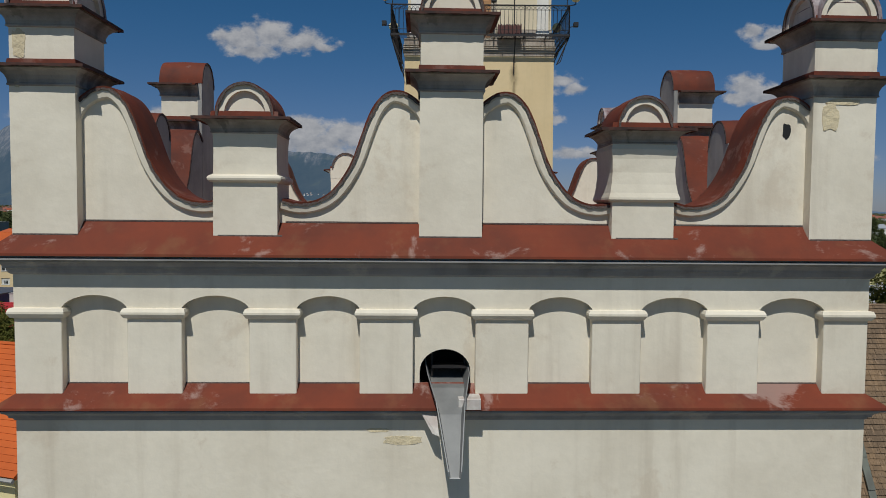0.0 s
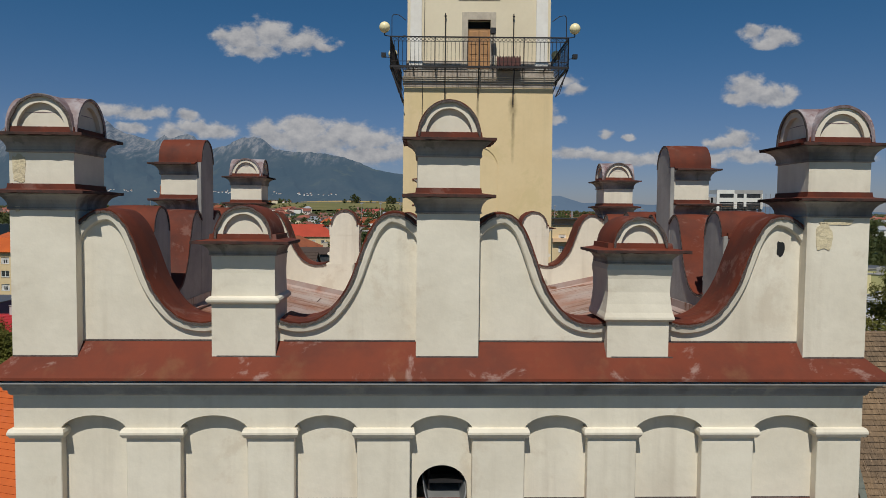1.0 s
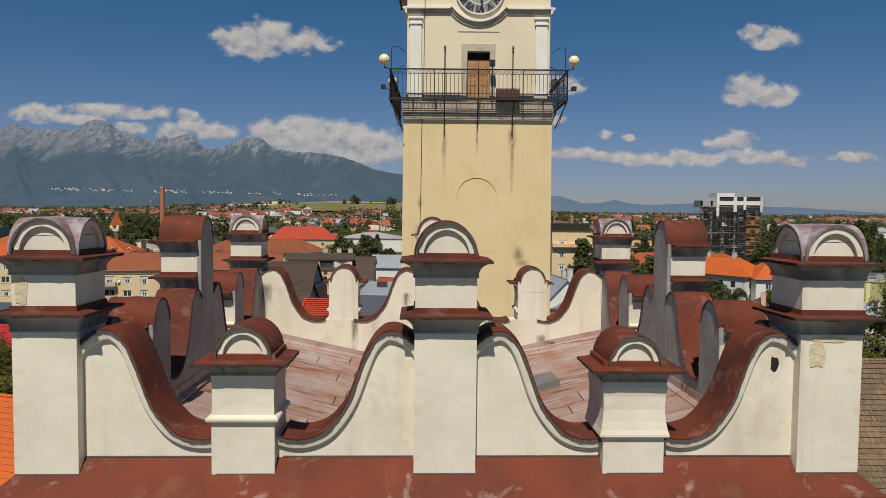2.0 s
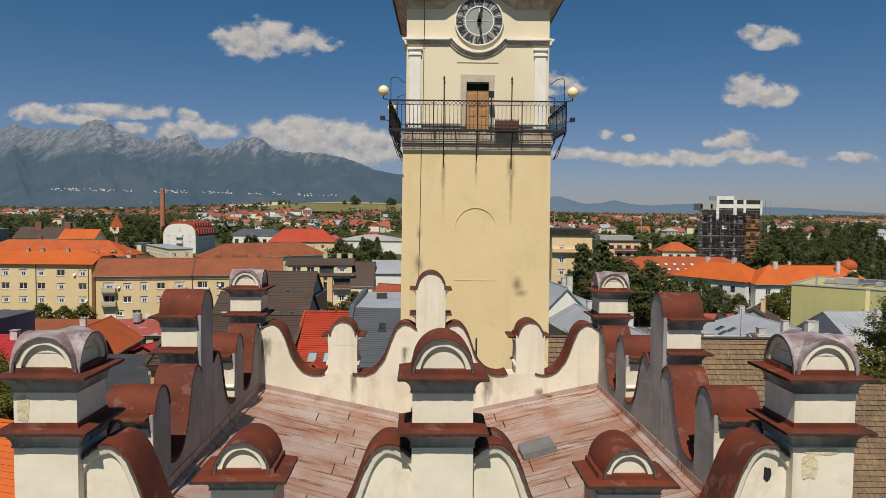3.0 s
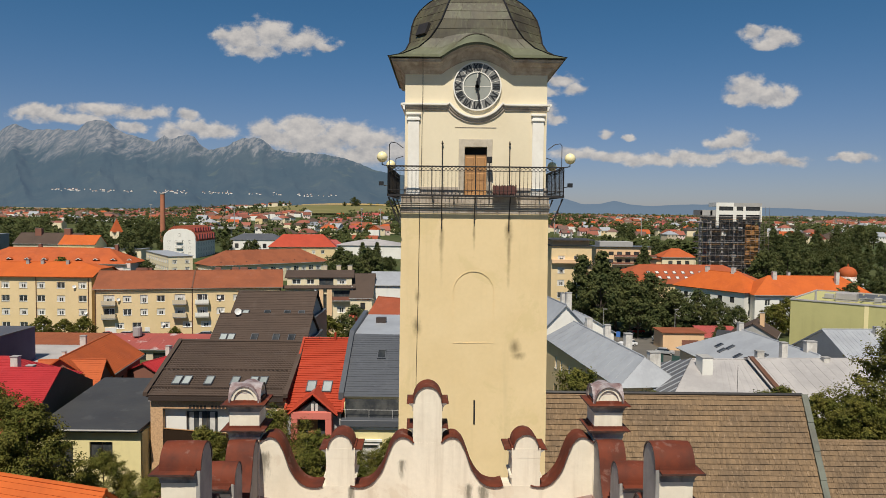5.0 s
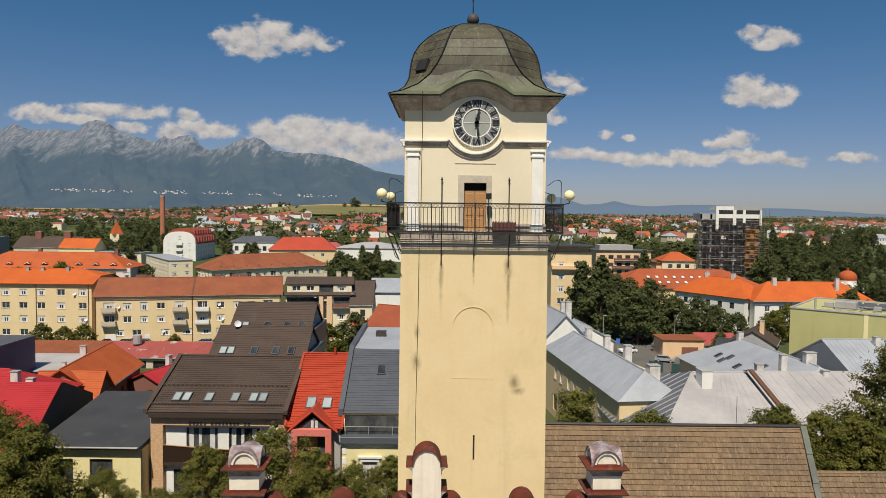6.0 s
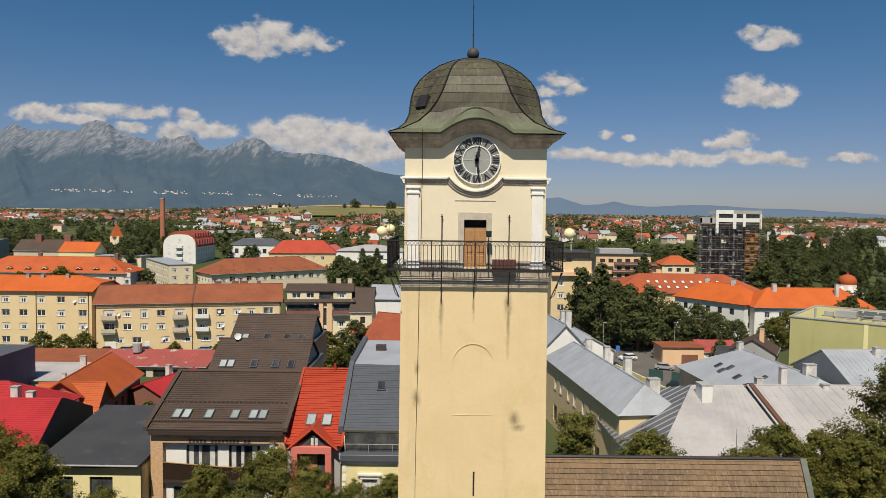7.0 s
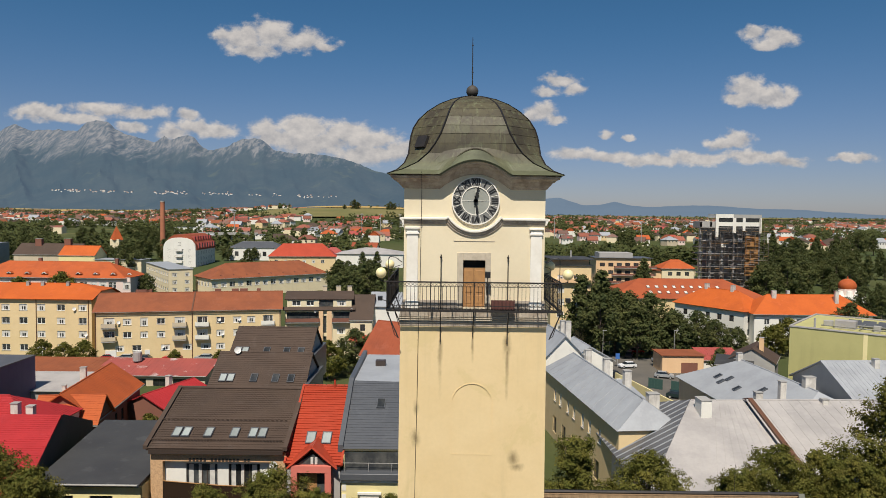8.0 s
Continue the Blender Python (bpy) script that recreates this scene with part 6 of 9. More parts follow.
# ---- apartment blocks ----
blk = building("apartment_block", "ochre four-storey apartment block with orange tiled roof", -96.3, 166.5, 0, 30.6, 13.0, 1.8, 15.8, 18.45, "halfhip_x", T["ochre"], T["r_orange"],
               front=grid_windows([x + 96.3 for x in (-109.3, -105.2, -100.9, -96.8, -92.7, -88.1, -83.1)], (3.6, 6.75, 9.85, 12.95), 1.9, 1.45), over=0.7, hip=5.2)
part("door", box(B(), 2.6, 4.0, -6.62, -6.5, 1.9, 4.9), PVC, blk)
for x in (-9.5, 2.5, 14.6):
    part("downpipe", rod(B(), (x, -6.6, 2.0), (x, -6.6, 15.6), 0.08, 6), BRONZE, blk)
for x, z in ((11.4, 13.4), (14.0, 7.4), (-7.3, 6.8)):
    dish(blk, x, -6.5, z)
for x in (-12.0, -2.5, 1.0, 7.0):
    chimney(blk, x, -1.0, 17.8, 19.0, 0.7, 0.6, CONCRETE)

# the long block stands askew to its neighbour
BA = radians(12.8)
BP = Vector((-57.95, 159.45, 0))


def along_b(x):
    """Place along the front of the long block of the line of sight to (x, 160)."""
    k = (x - 0.1) / 159.84
    return (BP.x - 0.1 - k * (BP.y - 0.16)) / (k * math.sin(BA) - math.cos(BA))


wins = []
for x in (-72.8, -65.0, -51.2, -47.3, -44.1):
    wins += [(along_b(x), 10.4, 1.8, 1.4, "pvc"), (along_b(x), 7.4, 1.8, 1.4, "pvc")]
for x in (-74.6, -70.6, -64.0, -51.2, -47.3, -44.1):
    wins.append((along_b(x), 4.4, 1.9, 1.3, "pvc"))
for x in (-77.0, -60.6, -55.4, -40.2):
    wins += [(along_b(x), 9.9, 2.3, 2.1, "pvc"), (along_b(x), 6.9, 2.3, 2.1, "pvc")]
wins += [(along_b(-68.9), 10.1, 1.6, 1.9, "pvc"), (along_b(-68.9), 7.4, 1.6, 1.4, "pvc"), (along_b(-58.5) - 0.3, 4.4, 2.2, 1.3, "pvc"), (along_b(-54.6), 4.4, 2.2, 1.3, "pvc")]
long_block = building("apartment_block", "long ochre three-storey apartment block with rust-brown roof", BP.x - 6.0 * math.sin(BA), BP.y + 6.0 * math.cos(BA), 12.8, 40.6, 12.0, 1.8, 13.55, 16.85, "gable_x", T["ochre"], T["r_rust"], front=wins, over=0.5)
for x in (-77.0, -60.6, -55.4, -40.2):
    for z in (9.8, 6.8):
        balcony(long_block, along_b(x), -6.0, z, 3.0, 1.1, T["beige"] if x < -58 else T["white"])
for x in (-20.2, 0.4, 20.1):
    part("downpipe", rod(B(), (x, -6.1, 2.0), (x, -6.1, 13.4), 0.1, 6), BRONZE, long_block)
part("firewall", slab(B(), [(0.25, -6.5, 13.6), (0.55, -6.5, 13.6), (0.55, 0, 17.14), (0.25, 0, 17.14)], 0.1), BRONZE, long_block)
part("door", box(B(), -18.2, -15.9, -6.1, -5.9, 1.9, 4.7), PVC, long_block)
part("door", box(B(), -9.9, -8.8, -6.1, -5.9, 1.9, 4.6), PVC, long_block)
for x, z in ((-15.4, 11.0), (6.3, 11.2), (7.0, 7.9), (10.8, 11.2), (-6.0, 5.3)):
    dish(long_block, x, -6.0, z)
for x, w in ((-11.5, 3.0), (-10.0, 1.2), (5.5, 1.4), (9.5, 1.6), (11.5, 1.8), (15.0, 0.9)):
    part("chimney", box(B(), x - w / 2, x + w / 2, 0.6, 1.4, 16.3, 17.6), T["redbrown"], long_block, "low brown brick chimney")

flats = building("apartment_block", "beige flats with dark brown loggias and attic storey", -30.3, 173.0, 7, 16.2, 12.0, 1.8, 12.9, 12.9, "flat", T["cream"], T["r_brown"],
                 front=[(-3.9, 10.0, 7.6, 2.3, "dark"), (5.6, 10.0, 4.6, 2.3, "dark"), (1.35, 4.0, 0.7, 2.4, "dark"), (1.35, 7.2, 0.7, 4.2, "dark"), (-5.4, 6.9, 3.0, 1.7, "dark"), (-1.6, 6.9, 2.0, 1.7, "pvc"), (5.2, 6.9, 2.0, 1.7, "pvc"),
                        (-4.5, 3.6, 4.8, 1.7, "dark"), (5.4, 3.6, 2.4, 1.7, "pvc")], over=0.25, reveal=0.35)
part("eaves", slab(B(), [(-8.6, -6.7, 12.9), (8.6, -6.7, 12.9), (8.6, -5.6, 13.55), (-8.6, -5.6, 13.55)], 0.14), T["r_brown"], flats, "brown sheet-metal lower eaves")
b = B()
wall_face(b, (-7.7, -5.5, 12.9), (1, 0, 0), (0, 0, 1), (0, 1, 0), 15.4, 2.6, [(1.2, 0.9, 2.0, 1.2), (4.6, 0.9, 1.8, 1.2), (7.6, 0.6, 3.4, 1.7), (11.9, 0.9, 2.2, 1.2)], 0.3)
box(b, -7.7, 7.7, -5.0, 5.5, 12.9, 15.4)
attic_c = part("attic_storey", b, T["cream"], flats)
for x, w, h, z, st in ((-5.5, 2.0, 1.2, 13.8, "pvc"), (-2.2, 1.8, 1.2, 13.8, "pvc"), (1.6, 3.4, 1.7, 13.5, "dark"), (5.3, 2.2, 1.2, 13.8, "pvc")):
    window(flats, pose(x, -5.3, z), w, h, st)
part("roof", slab(slab(B(), [(-8.3, -5.75, 15.45), (8.3, -5.75, 15.45), (8.3, 0, 16.8), (-8.3, 0, 16.8)], 0.2), [(8.3, 6.4, 15.35), (-8.3, 6.4, 15.35), (-8.3, 0, 16.8), (8.3, 0, 16.8)], 0.2), T["r_brown"], flats, "dark red-brown sheet roof")
for x in (1.0, 4.4, 7.2):
    chimney(flats, x, 0.6, 16.4, 17.9, 1.1, 0.8, T["beige"])
balcony(flats, -3.9, -6.0, 9.9, 8.0, 1.0, T["redbrown"])
balcony(flats, 5.6, -6.0, 9.9, 5.0, 1.0, T["redbrown"])
part("stair_tower", box(B(), -0.1, 0.9, -6.5, -6.0, 1.8, 12.9), T["peach"], flats)
part("stair_tower", box(B(), 1.8, 3.0, -6.5, -6.0, 1.8, 12.9), T["peach"], flats)
dish(flats, -1.0, -6.0, 12.6)
dish(flats, 7.8, -6.0, 12.9)
brown_tin = building("house", "small house with brown tin roof beside the flats", -19.4, 172.0, 0, 5.2, 12.0, 1.0, 10.8, 15.9, "gable_x", T["cream"], T["r_brown"], front=[(0.4, 8.0, 1.2, 1.6, "dark")], over=0.3)
part("porch_roof", slab(B(), [(-2.6, -8.0, 6.0), (2.6, -8.6, 5.0), (2.6, -6.0, 6.6), (-2.6, -6.0, 8.2)], 0.15), T["r_red"], brown_tin, "red sheet porch roof")
building("house", "low house with red sheet roof behind the church tower", -9.5, 150.0, -28, 9.5, 14.0, 0.8, 6.4, 12.6, "gable_x", T["white"], T["r_brickred"], front=[(-2.6, 3.0, 2.2, 2.4, "dark")], over=0.4, seam=0.7)
building("house", "white annex with pale grey sheet roof", -13.5, 174.0, 0, 8.6, 8.0, 1.0, 13.4, 16.0, "shed", T["white"], T["r_zincroof"], over=0.3)
shop = single("poster", box(B(), -15.2, -13.6, 141.7, 141.8, 1.9, 5.2), T["lemon"], "yellow and red advertising hoarding", "poster")

# ---- row of houses on the square ----
brown = thing("brown_roofed_house", "brick and glass house with dark brown tiled roof", "house", pose(0, 0, 0))
Y0 = 67.3
b = B()
wall_face(b, (-28.4, Y0, 0.0), (1, 0, 0), (0, 0, 1), (0, 1, 0), 13.3, 12.8, [(1.2, 0.6, 11.2, 11.2)], 0.6)
wall_face(b, (-28.4, 91.0, 0.0), (0, -1, 0), (0, 0, 1), (1, 0, 0), 91.0 - Y0, 12.8, [])
face(b, [(-28.4, Y0, 12.8), (-28.4, 91.0, 12.8), (-28.4, 76.2, 16.6)])
part("wall", b, BRICK, brown, "ochre brick piers and lintel")
b = B()
wall_face(b, (-27.4, Y0 + 0.6, 0.5), (1, 0, 0), (0, 0, 1), (0, 1, 0), 11.5, 11.6, [(2.3, 8.3, 3.1, 2.6), (6.5, 8.3, 3.1, 2.6), (1.0, 0.5, 9.0, 6.2)], 0.15)
part("loggia_wall", b, T["white"], brown, "white rendered wall of the loggia")
for x in (-23.55, -19.35):
    window(brown, pose(x, Y0 + 0.7, 8.8), 3.1, 2.6, "dark")
    for k, w in ((-1.3, 0.45), (-0.35, 0.3), (0.75, 0.5)):
        part("curtain", box(B(), x + k, x + k + w, Y0 + 0.712, Y0 + 0.722, 8.95, 11.3), CURTAIN, brown)
window(brown, pose(-22.0, Y0 + 0.7, 1.0), 9.0, 6.2, "shop")
b = B()
loft(b, [[(x, Y0 + 0.13, z0), (x, Y0 + 0.19, z0), (x, Y0 + 0.19, z1), (x, Y0 + 0.13, z1)] for x, z0, z1 in ((-27.2, 8.1, 9.75), (-21.5, 8.1, 9.35), (-15.9, 8.1, 9.2))])
part("loggia_parapet", b, plain("brown_tinted_glass", (0.035, 0.022, 0.015), 0.2), brown, "dark brown glass loggia parapet")
b = B()
tube(b, [(-27.2, Y0 + 0.1, 9.80), (-21.5, Y0 + 0.1, 9.40), (-15.9, Y0 + 0.1, 9.25)], 0.05, 5)
part("loggia_handrail", b, WOOD, brown, "wooden handrail")
b = B()
box(b, -27.3, -15.9, Y0 + 0.1, Y0 + 0.6, 7.75, 8.05)
part("loggia_floor", b, DARKFRAME, brown)
for x in (-19.2, -18.0):
    g = B()
    box(g, x - 0.3, x + 0.3, Y0 + 0.25, Y0 + 0.55, 9.15, 9.2)
    rod(g, (x, Y0 + 0.4, 8.05), (x, Y0 + 0.4, 9.15), 0.03, 5)
    part("loggia_table", g, WOOD, brown)
b = B()
EY, EZ, RY, RZ = 66.9, 13.20, 76.2, 16.8
q = [(-28.7, EY, EZ), (-15.05, EY, EZ), (-15.05, RY, RZ), (-28.7, RY, RZ)]
slab(b, q, 0.22)
slab(b, [(-15.05, 92.0, 12.5), (-28.7, 92.0, 12.5), (-28.7, RY, RZ), (-15.05, RY, RZ)], 0.2)
roof_b = part("roof", b, T["r_brown"], brown, "dark brown tiled roof with snow guards")
b = B()
courses(b, *q, 0.36, 0.055)
seams(b, *[(x, y, z + 0.02) for x, y, z in q], 0.30, 0.035, 0.07)
part("roof_covering", b, T["r_brown"], roof_b)["kind"] = "stuff"
b = B()
for x in (-28.75, -15.1):
    loft(b, [[(x - 0.22, y, z - 0.1), (x + 0.22, y, z - 0.1), (x + 0.22, y, z + 0.28), (x - 0.22, y, z + 0.28)] for y, z in ((EY, EZ), (RY, RZ))])
rod(b, (-28.7, RY, RZ + 0.1), (-15.0, RY, RZ + 0.1), 0.16, 8)
part("verge", b, T["r_brown"], roof_b)
slope = math.atan2(RZ - EZ, RY - EY)


def on_slope(x, s, lift=0.06):
    """A pose in the front slope, s metres up from the eave."""
    return Matrix.Translation((x, EY + s * math.cos(slope) - lift * math.sin(slope), EZ + s * math.sin(slope) + lift * math.cos(slope))) @ Matrix.Rotation(slope, 4, "X")


b = B()
loft(b, [[(-0.05, 0, 0), (0.20, 0, 0), (0.20, 0.03, 0.14), (-0.05, 0.03, 0.14)], [(-0.05, 0.05, 0), (0.20, 0.05, 0), (0.20, 0.07, 0.14), (-0.05, 0.07, 0.14)]])
guard = mesh_of("snow_guard", b, T["r_brown"])
for s, n in ((1.1, 40), (4.3, 28)):
    for k in range(n):
        part("snow_guard", guard, None, roof_b, "", on_slope(-28.5 + k * 13.0 / n, s, 0.12))
for x in (-26.4, -25.45, -23.2, -20.6, -18.75, -17.8):
    skylight(brown, on_slope(x, 1.75, 0.10), 0.66, 1.25)
b = B()
box(b, -28.4, -15.3, EY - 0.1, EY + 0.6, EZ - 0.50, EZ - 0.12)
part("eaves_board", b, DARKFRAME, brown)
# lettering on the lintel that cannot be read: plain bars
bar = mesh_of("sign_bar", box(B(), 0, 0.22, -0.06, -0.01, 0, 0.3), DARKFRAME)
for k in range(17):
    if k % 9 != 5:
        part("sign_bar", bar, None, brown, "", pose(-24.6 + k * 0.36, Y0, 11.84))
dish(brown, -16.3, Y0, 11.6)

red = thing("red_roofed_house", "narrow house with bright red metal-tile roof", "house", pose(0, 0, 0))
RX0, RX1 = -14.95, -9.75
b = B()
wall_face(b, (RX0, Y0, 0), (1, 0, 0), (0, 0, 1), (0, 1, 0), RX1 - RX0, 11.6, [], 0.2)
box(b, RX0 + 0.1, RX1 - 0.1, Y0 + 0.1, 84.0, 0, 11.4)
part("wall", b, T["grey"], red)
rq = [(RX0 - 0.15, EY - 0.1, 11.9), (RX1 + 0.2, EY - 0.1, 11.75), (RX1 + 0.05, RY - 0.2, 17.25), (RX0 - 0.1, RY - 0.2, 17.25)]
b = B()
slab(b, rq, 0.2)
slab(b, [(RX1, 86.0, 12.0), (RX0, 86.0, 12.0), (RX0, RY - 0.2, 17.25), (RX1, RY - 0.2, 17.25)], 0.2)
roof_r = part("roof", b, T["r_red"], red, "bright red metal-tile roof")
b = B()
courses(b, *rq, 0.34, 0.075)
part("roof_covering", b, T["r_red"], roof_r)["kind"] = "stuff"
b = B()
for xa, xb in ((rq[0], rq[3]), (rq[1], rq[2])):
    loft(b, [[(p[0] - 0.11, p[1], p[2]), (p[0] + 0.11, p[1], p[2]), (p[0] + 0.11, p[1], p[2] + 0.22), (p[0] - 0.11, p[1], p[2] + 0.22)] for p in (xa, xb)])
for k in range(13):
    x = lerp(RX0, RX1, (k + 0.5) / 13)
    rod(b, (x - 0.19, RY - 0.2, 17.33), (x + 0.17, RY - 0.2, 17.35), 0.13, 8, 0.11)
part("ridge_cap", b, T["r_red"], roof_r)
rs = math.atan2(17.25 - 11.8, RY - EY)
for x in (-13.05, -11.45):
    m = Matrix.Translation((x, EY + 2.55 * math.cos(rs) - 0.1, 11.82 + 2.55 * math.sin(rs) + 0.09)) @ Matrix.Rotation(rs, 4, "X")
    skylight(red, m, 0.8, 1.35)
# porch dormer
b = B()
DXc = -12.35
for s in (-1, 1):
    slab(b, [(DXc + s * 2.35, EY - 0.5, 11.60), (DXc + s * 2.35, EY + 0.7, 12.05), (DXc, EY + 3.0, 13.65), (DXc, EY - 0.5, 13.65)][::s], 0.16)
part("dormer_roof", b, T["r_red"], red, "red gabled dormer roof")
b = B()
for s in (-1, 1):
    tube(b, [(DXc + s * 2.4, EY - 0.55, 11.55), (DXc, EY - 0.55, 13.60)], 0.13, 4)
part("dormer_verge", b, T["r_red"], red)
b = B()
prism(b, [(DXc - 1.6, 11.87), (DXc + 1.6, 11.87), (DXc, 12.95)], EY - 0.2, EY - 0.1)
part("dormer_glass", b, PANE, red)
b = B()
for x in (DXc - 0.06, DXc + 0.35):
    box(b, x - 0.13, x + 0.13, EY - 0.24, EY - 0.19, 11.9, 12.6)
part("dormer_curtain", b, CURTAIN, red)
b = B()
box(b, DXc - 2.05, DXc + 1.85, EY - 0.6, EY + 0.7, 11.15, 11.85, 0.02)
box(b, DXc - 2.05, DXc - 1.45, EY - 0.6, EY + 0.7, 0.0, 11.15)
box(b, DXc + 1.25, DXc + 1.85, EY - 0.6, EY + 0.7, 0.0, 11.15)
part("portal", b, T["salmon"], red, "salmon-red painted portal frame")
b = B()
box(b, DXc - 1.45, DXc + 1.25, Y0 - 0.06, Y0 - 0.01, 6.5, 11.15)
part("balcony_glass", b, PANE, red)
b = B()
box(b, DXc - 0.60, DXc + 0.35, Y0 - 0.12, Y0 - 0.065, 7.0, 10.95)
part("balcony_door", b, WOOD, red, "orange wooden balcony door")
b = B()
rod(b, (-11.6, RY - 0.4, 17.1), (-11.6, RY - 0.4, 18.0), 0.12, 8)
part("vent_pipe", b, T["r_red"], red)

grey = thing("grey_clad_house", "house with dark grey metal-clad roof and glazed attic", "house", pose(0, 0, 0))
GX0, GX1 = -9.55, 1.5
b = B()
wall_face(b, (GX0, Y0 - 0.5, 0), (1, 0, 0), (0, 0, 1), (0, 1, 0), GX1 - GX0, 10.6, [(2.0, 6.2, 1.5, 2.4), (6.0, 6.2, 1.5, 2.4)], 0.25)
box(b, GX0 + 0.1, GX1, Y0 + 0.2, 92.0, 0, 12.5)
part("wall", b, T["lemon"], grey, "pale yellow plastered front")
for x in (2.75, 6.75):
    window(grey, pose(GX0 + x, Y0 - 0.35, 6.2), 1.5, 2.4, "cross")
    b = B()
    box(b, GX0 + x - 1.15, GX0 + x + 1.15, Y0 - 0.75, Y0 - 0.5, 8.95, 9.15)
    box(b, GX0 + x - 0.95, GX0 + x + 0.95, Y0 - 0.62, Y0 - 0.5, 8.6, 8.95)
    for s in (-1, 1):
        box(b, *sorted((GX0 + x + s * 0.75, GX0 + x + s * 0.95)), Y0 - 0.58, Y0 - 0.5, 6.1, 8.6)
    part("window_surround", b, WHITE, grey)
b = B()
box(b, GX0 - 0.1, GX1, Y0 - 0.72, Y0 + 0.2, 10.28, 10.45)
box(b, GX0 - 0.1, GX1, Y0 - 0.62, Y0 + 0.2, 10.1, 10.28)
part("cornice", b, WHITE, grey)
for k in range(5):
    part("quoin", box(B(), GX0 + 0.05, GX0 + 0.45, Y0 - 0.56, Y0 - 0.5, 5.5 + k * 0.95, 6.1 + k * 0.95), WHITE, grey)
gq = [(GX0 - 0.2, EY + 1.2, 12.95), (GX1, EY + 1.2, 12.95), (GX1, RY + 0.2, 17.75), (GX0 - 0.2, RY + 0.2, 17.75)]
b = B()
slab(b, gq, 0.25)
slab(b, [(GX0 - 0.2, RY + 0.2, 17.75), (GX1, RY + 0.2, 17.5), (GX1, 90.0, 17.9), (GX0 - 0.2, 90.0, 17.9)], 0.25)
roof_g = part("roof", b, T["r_slate"], grey, "dark grey horizontal metal cladding")
b = B()
courses(b, *gq, 0.36, 0.035)
part("roof_covering", b, T["r_slate"], roof_g)["kind"] = "stuff"
b = B()
slab(b, [(GX0, RY + 0.4, 17.80), (GX1, RY + 0.4, 17.55), (GX1, 90.0, 17.96), (GX0, 90.0, 17.96)], 0.03)
part("flat_roof_felt", b, T["r_zincroof"], roof_g, "pale grey flat roof felt")
b = B()
loft(b, [[(x - 0.25, y, z - 0.3), (x + 0.25, y, z - 0.3), (x + 0.25, y, z + 0.4), (x - 0.25, y, z + 0.4)] for x, y, z in ((GX0 - 0.3, EY + 1.2, 12.95), (GX0 - 0.3, RY + 0.2, 17.75), (GX0 - 0.3, 90.0, 18.1))])
part("parapet", b, T["r_slate"], roof_g)
m = Matrix.Translation((-6.3, lerp(EY + 1.2, RY + 0.2, 0.58), lerp(12.95, 17.75, 0.58) + 0.07)) @ Matrix.Rotation(math.atan2(4.8, 8.6), 4, "X")
skylight(grey, m, 0.75, 1.2, PANE)
b = B()
box(b, GX0 + 0.2, GX1, Y0 + 0.10, Y0 + 0.16, 11.0, 12.9)
part("attic_glazing", b, PANE, grey, "dark attic glazing behind a glass rail")
b = B()
box(b, GX0 - 0.1, GX1, Y0 - 0.95, Y0 + 0.5, 10.46, 11.1, 0.03)
part("terrace", b, T["r_slate"], grey)
b = B()
for k in range(5):
    rod(b, (GX0 + 0.3 + k * 2.3, Y0 - 0.3, 11.1), (GX0 + 0.3 + k * 2.3, Y0 - 0.3, 11.95), 0.03, 5)
rod(b, (GX0, Y0 - 0.3, 11.95), (GX1, Y0 - 0.3, 11.95), 0.03, 5)
part("terrace_rail", b, CONCRETE, grey)
b = B()
rod(b, (-4.3, 85, 17.8), (-4.3, 85, 19.0), 0.06, 6)
ball(b, (-4.3, 85, 18.4), 0.35, 10)
part("roof_vent", b, BLACK, grey)
b = B()
box(b, -7.9, -6.7, 83.5, 84.5, 17.8, 18.5)
part("roof_hatch", b, DARKFRAME, grey)

for nm, x0, x1, y0, y1, ze, zr, sk in (("rear", -29.6, -17.6, 88.0, 93.5, 13.8, 17.2, True), ("rear", -29.3, -18.4, 95.5, 101.0, 15.8, 19.4, False)):
    hh = building("brown_rear_wing", "rear wing with dark brown tiled roof", (x0 + x1) / 2, y1, 0, x1 - x0, 2 * (y1 - y0), 0, ze, zr, "gable_x", T["grey"], T["r_brown"], over=0.3, course=0.36, gutter=False)
    sl = math.atan2(zr - ze, y1 - y0)
    for x in (-4.6, -3.6, -0.6, 2.2, 4.2):
        skylight(hh, Matrix.Translation((x, -(y1 - y0) * 0.86, ze + 0.14 * (zr - ze) + 0.25)) @ Matrix.Rotation(sl, 4, "X"), 0.75, 1.2, PANE if x > -3 else None)
    part("firewall", box(B(), (x1 - x0) / 2 + 0.2, (x1 - x0) / 2 + 0.7, -(y1 - y0) - 0.5, (y1 - y0), ze - 4, ze + 0.6), T["r_slate"], hh)
    if sk:
        dish(hh, -3.8, -0.3, zr + 0.5, 0.45)

yel = thing("yellow_house", "low yellow house with dark grey felt roof", "house", pose(0, 0, 0))
b = B()
wall_face(b, (-38.5, 65.5, 0), (1, 0, 0), (0, 0, 1), (0, 1, 0), 9.9, 10.2, [(5.0, 6.4, 2.2, 2.6), (1.2, 6.4, 2.2, 2.6)], 0.3)
box(b, -38.4, -28.6, 65.8, 84.0, 0, 9.9)
part("wall", b, T["lemon"], yel)
for x in (-32.4, -36.2):
    window(yel, pose(x, 65.7, 6.4), 2.2, 2.6, "dark")
b = B()
slab(b, [(-38.8, 64.9, 10.35), (-28.5, 64.9, 10.35), (-29.4, 84.0, 10.75), (-41.0, 84.0, 10.75)], 0.25)
part("roof", b, T["r_anthracite"], yel, "dark grey felt roof")
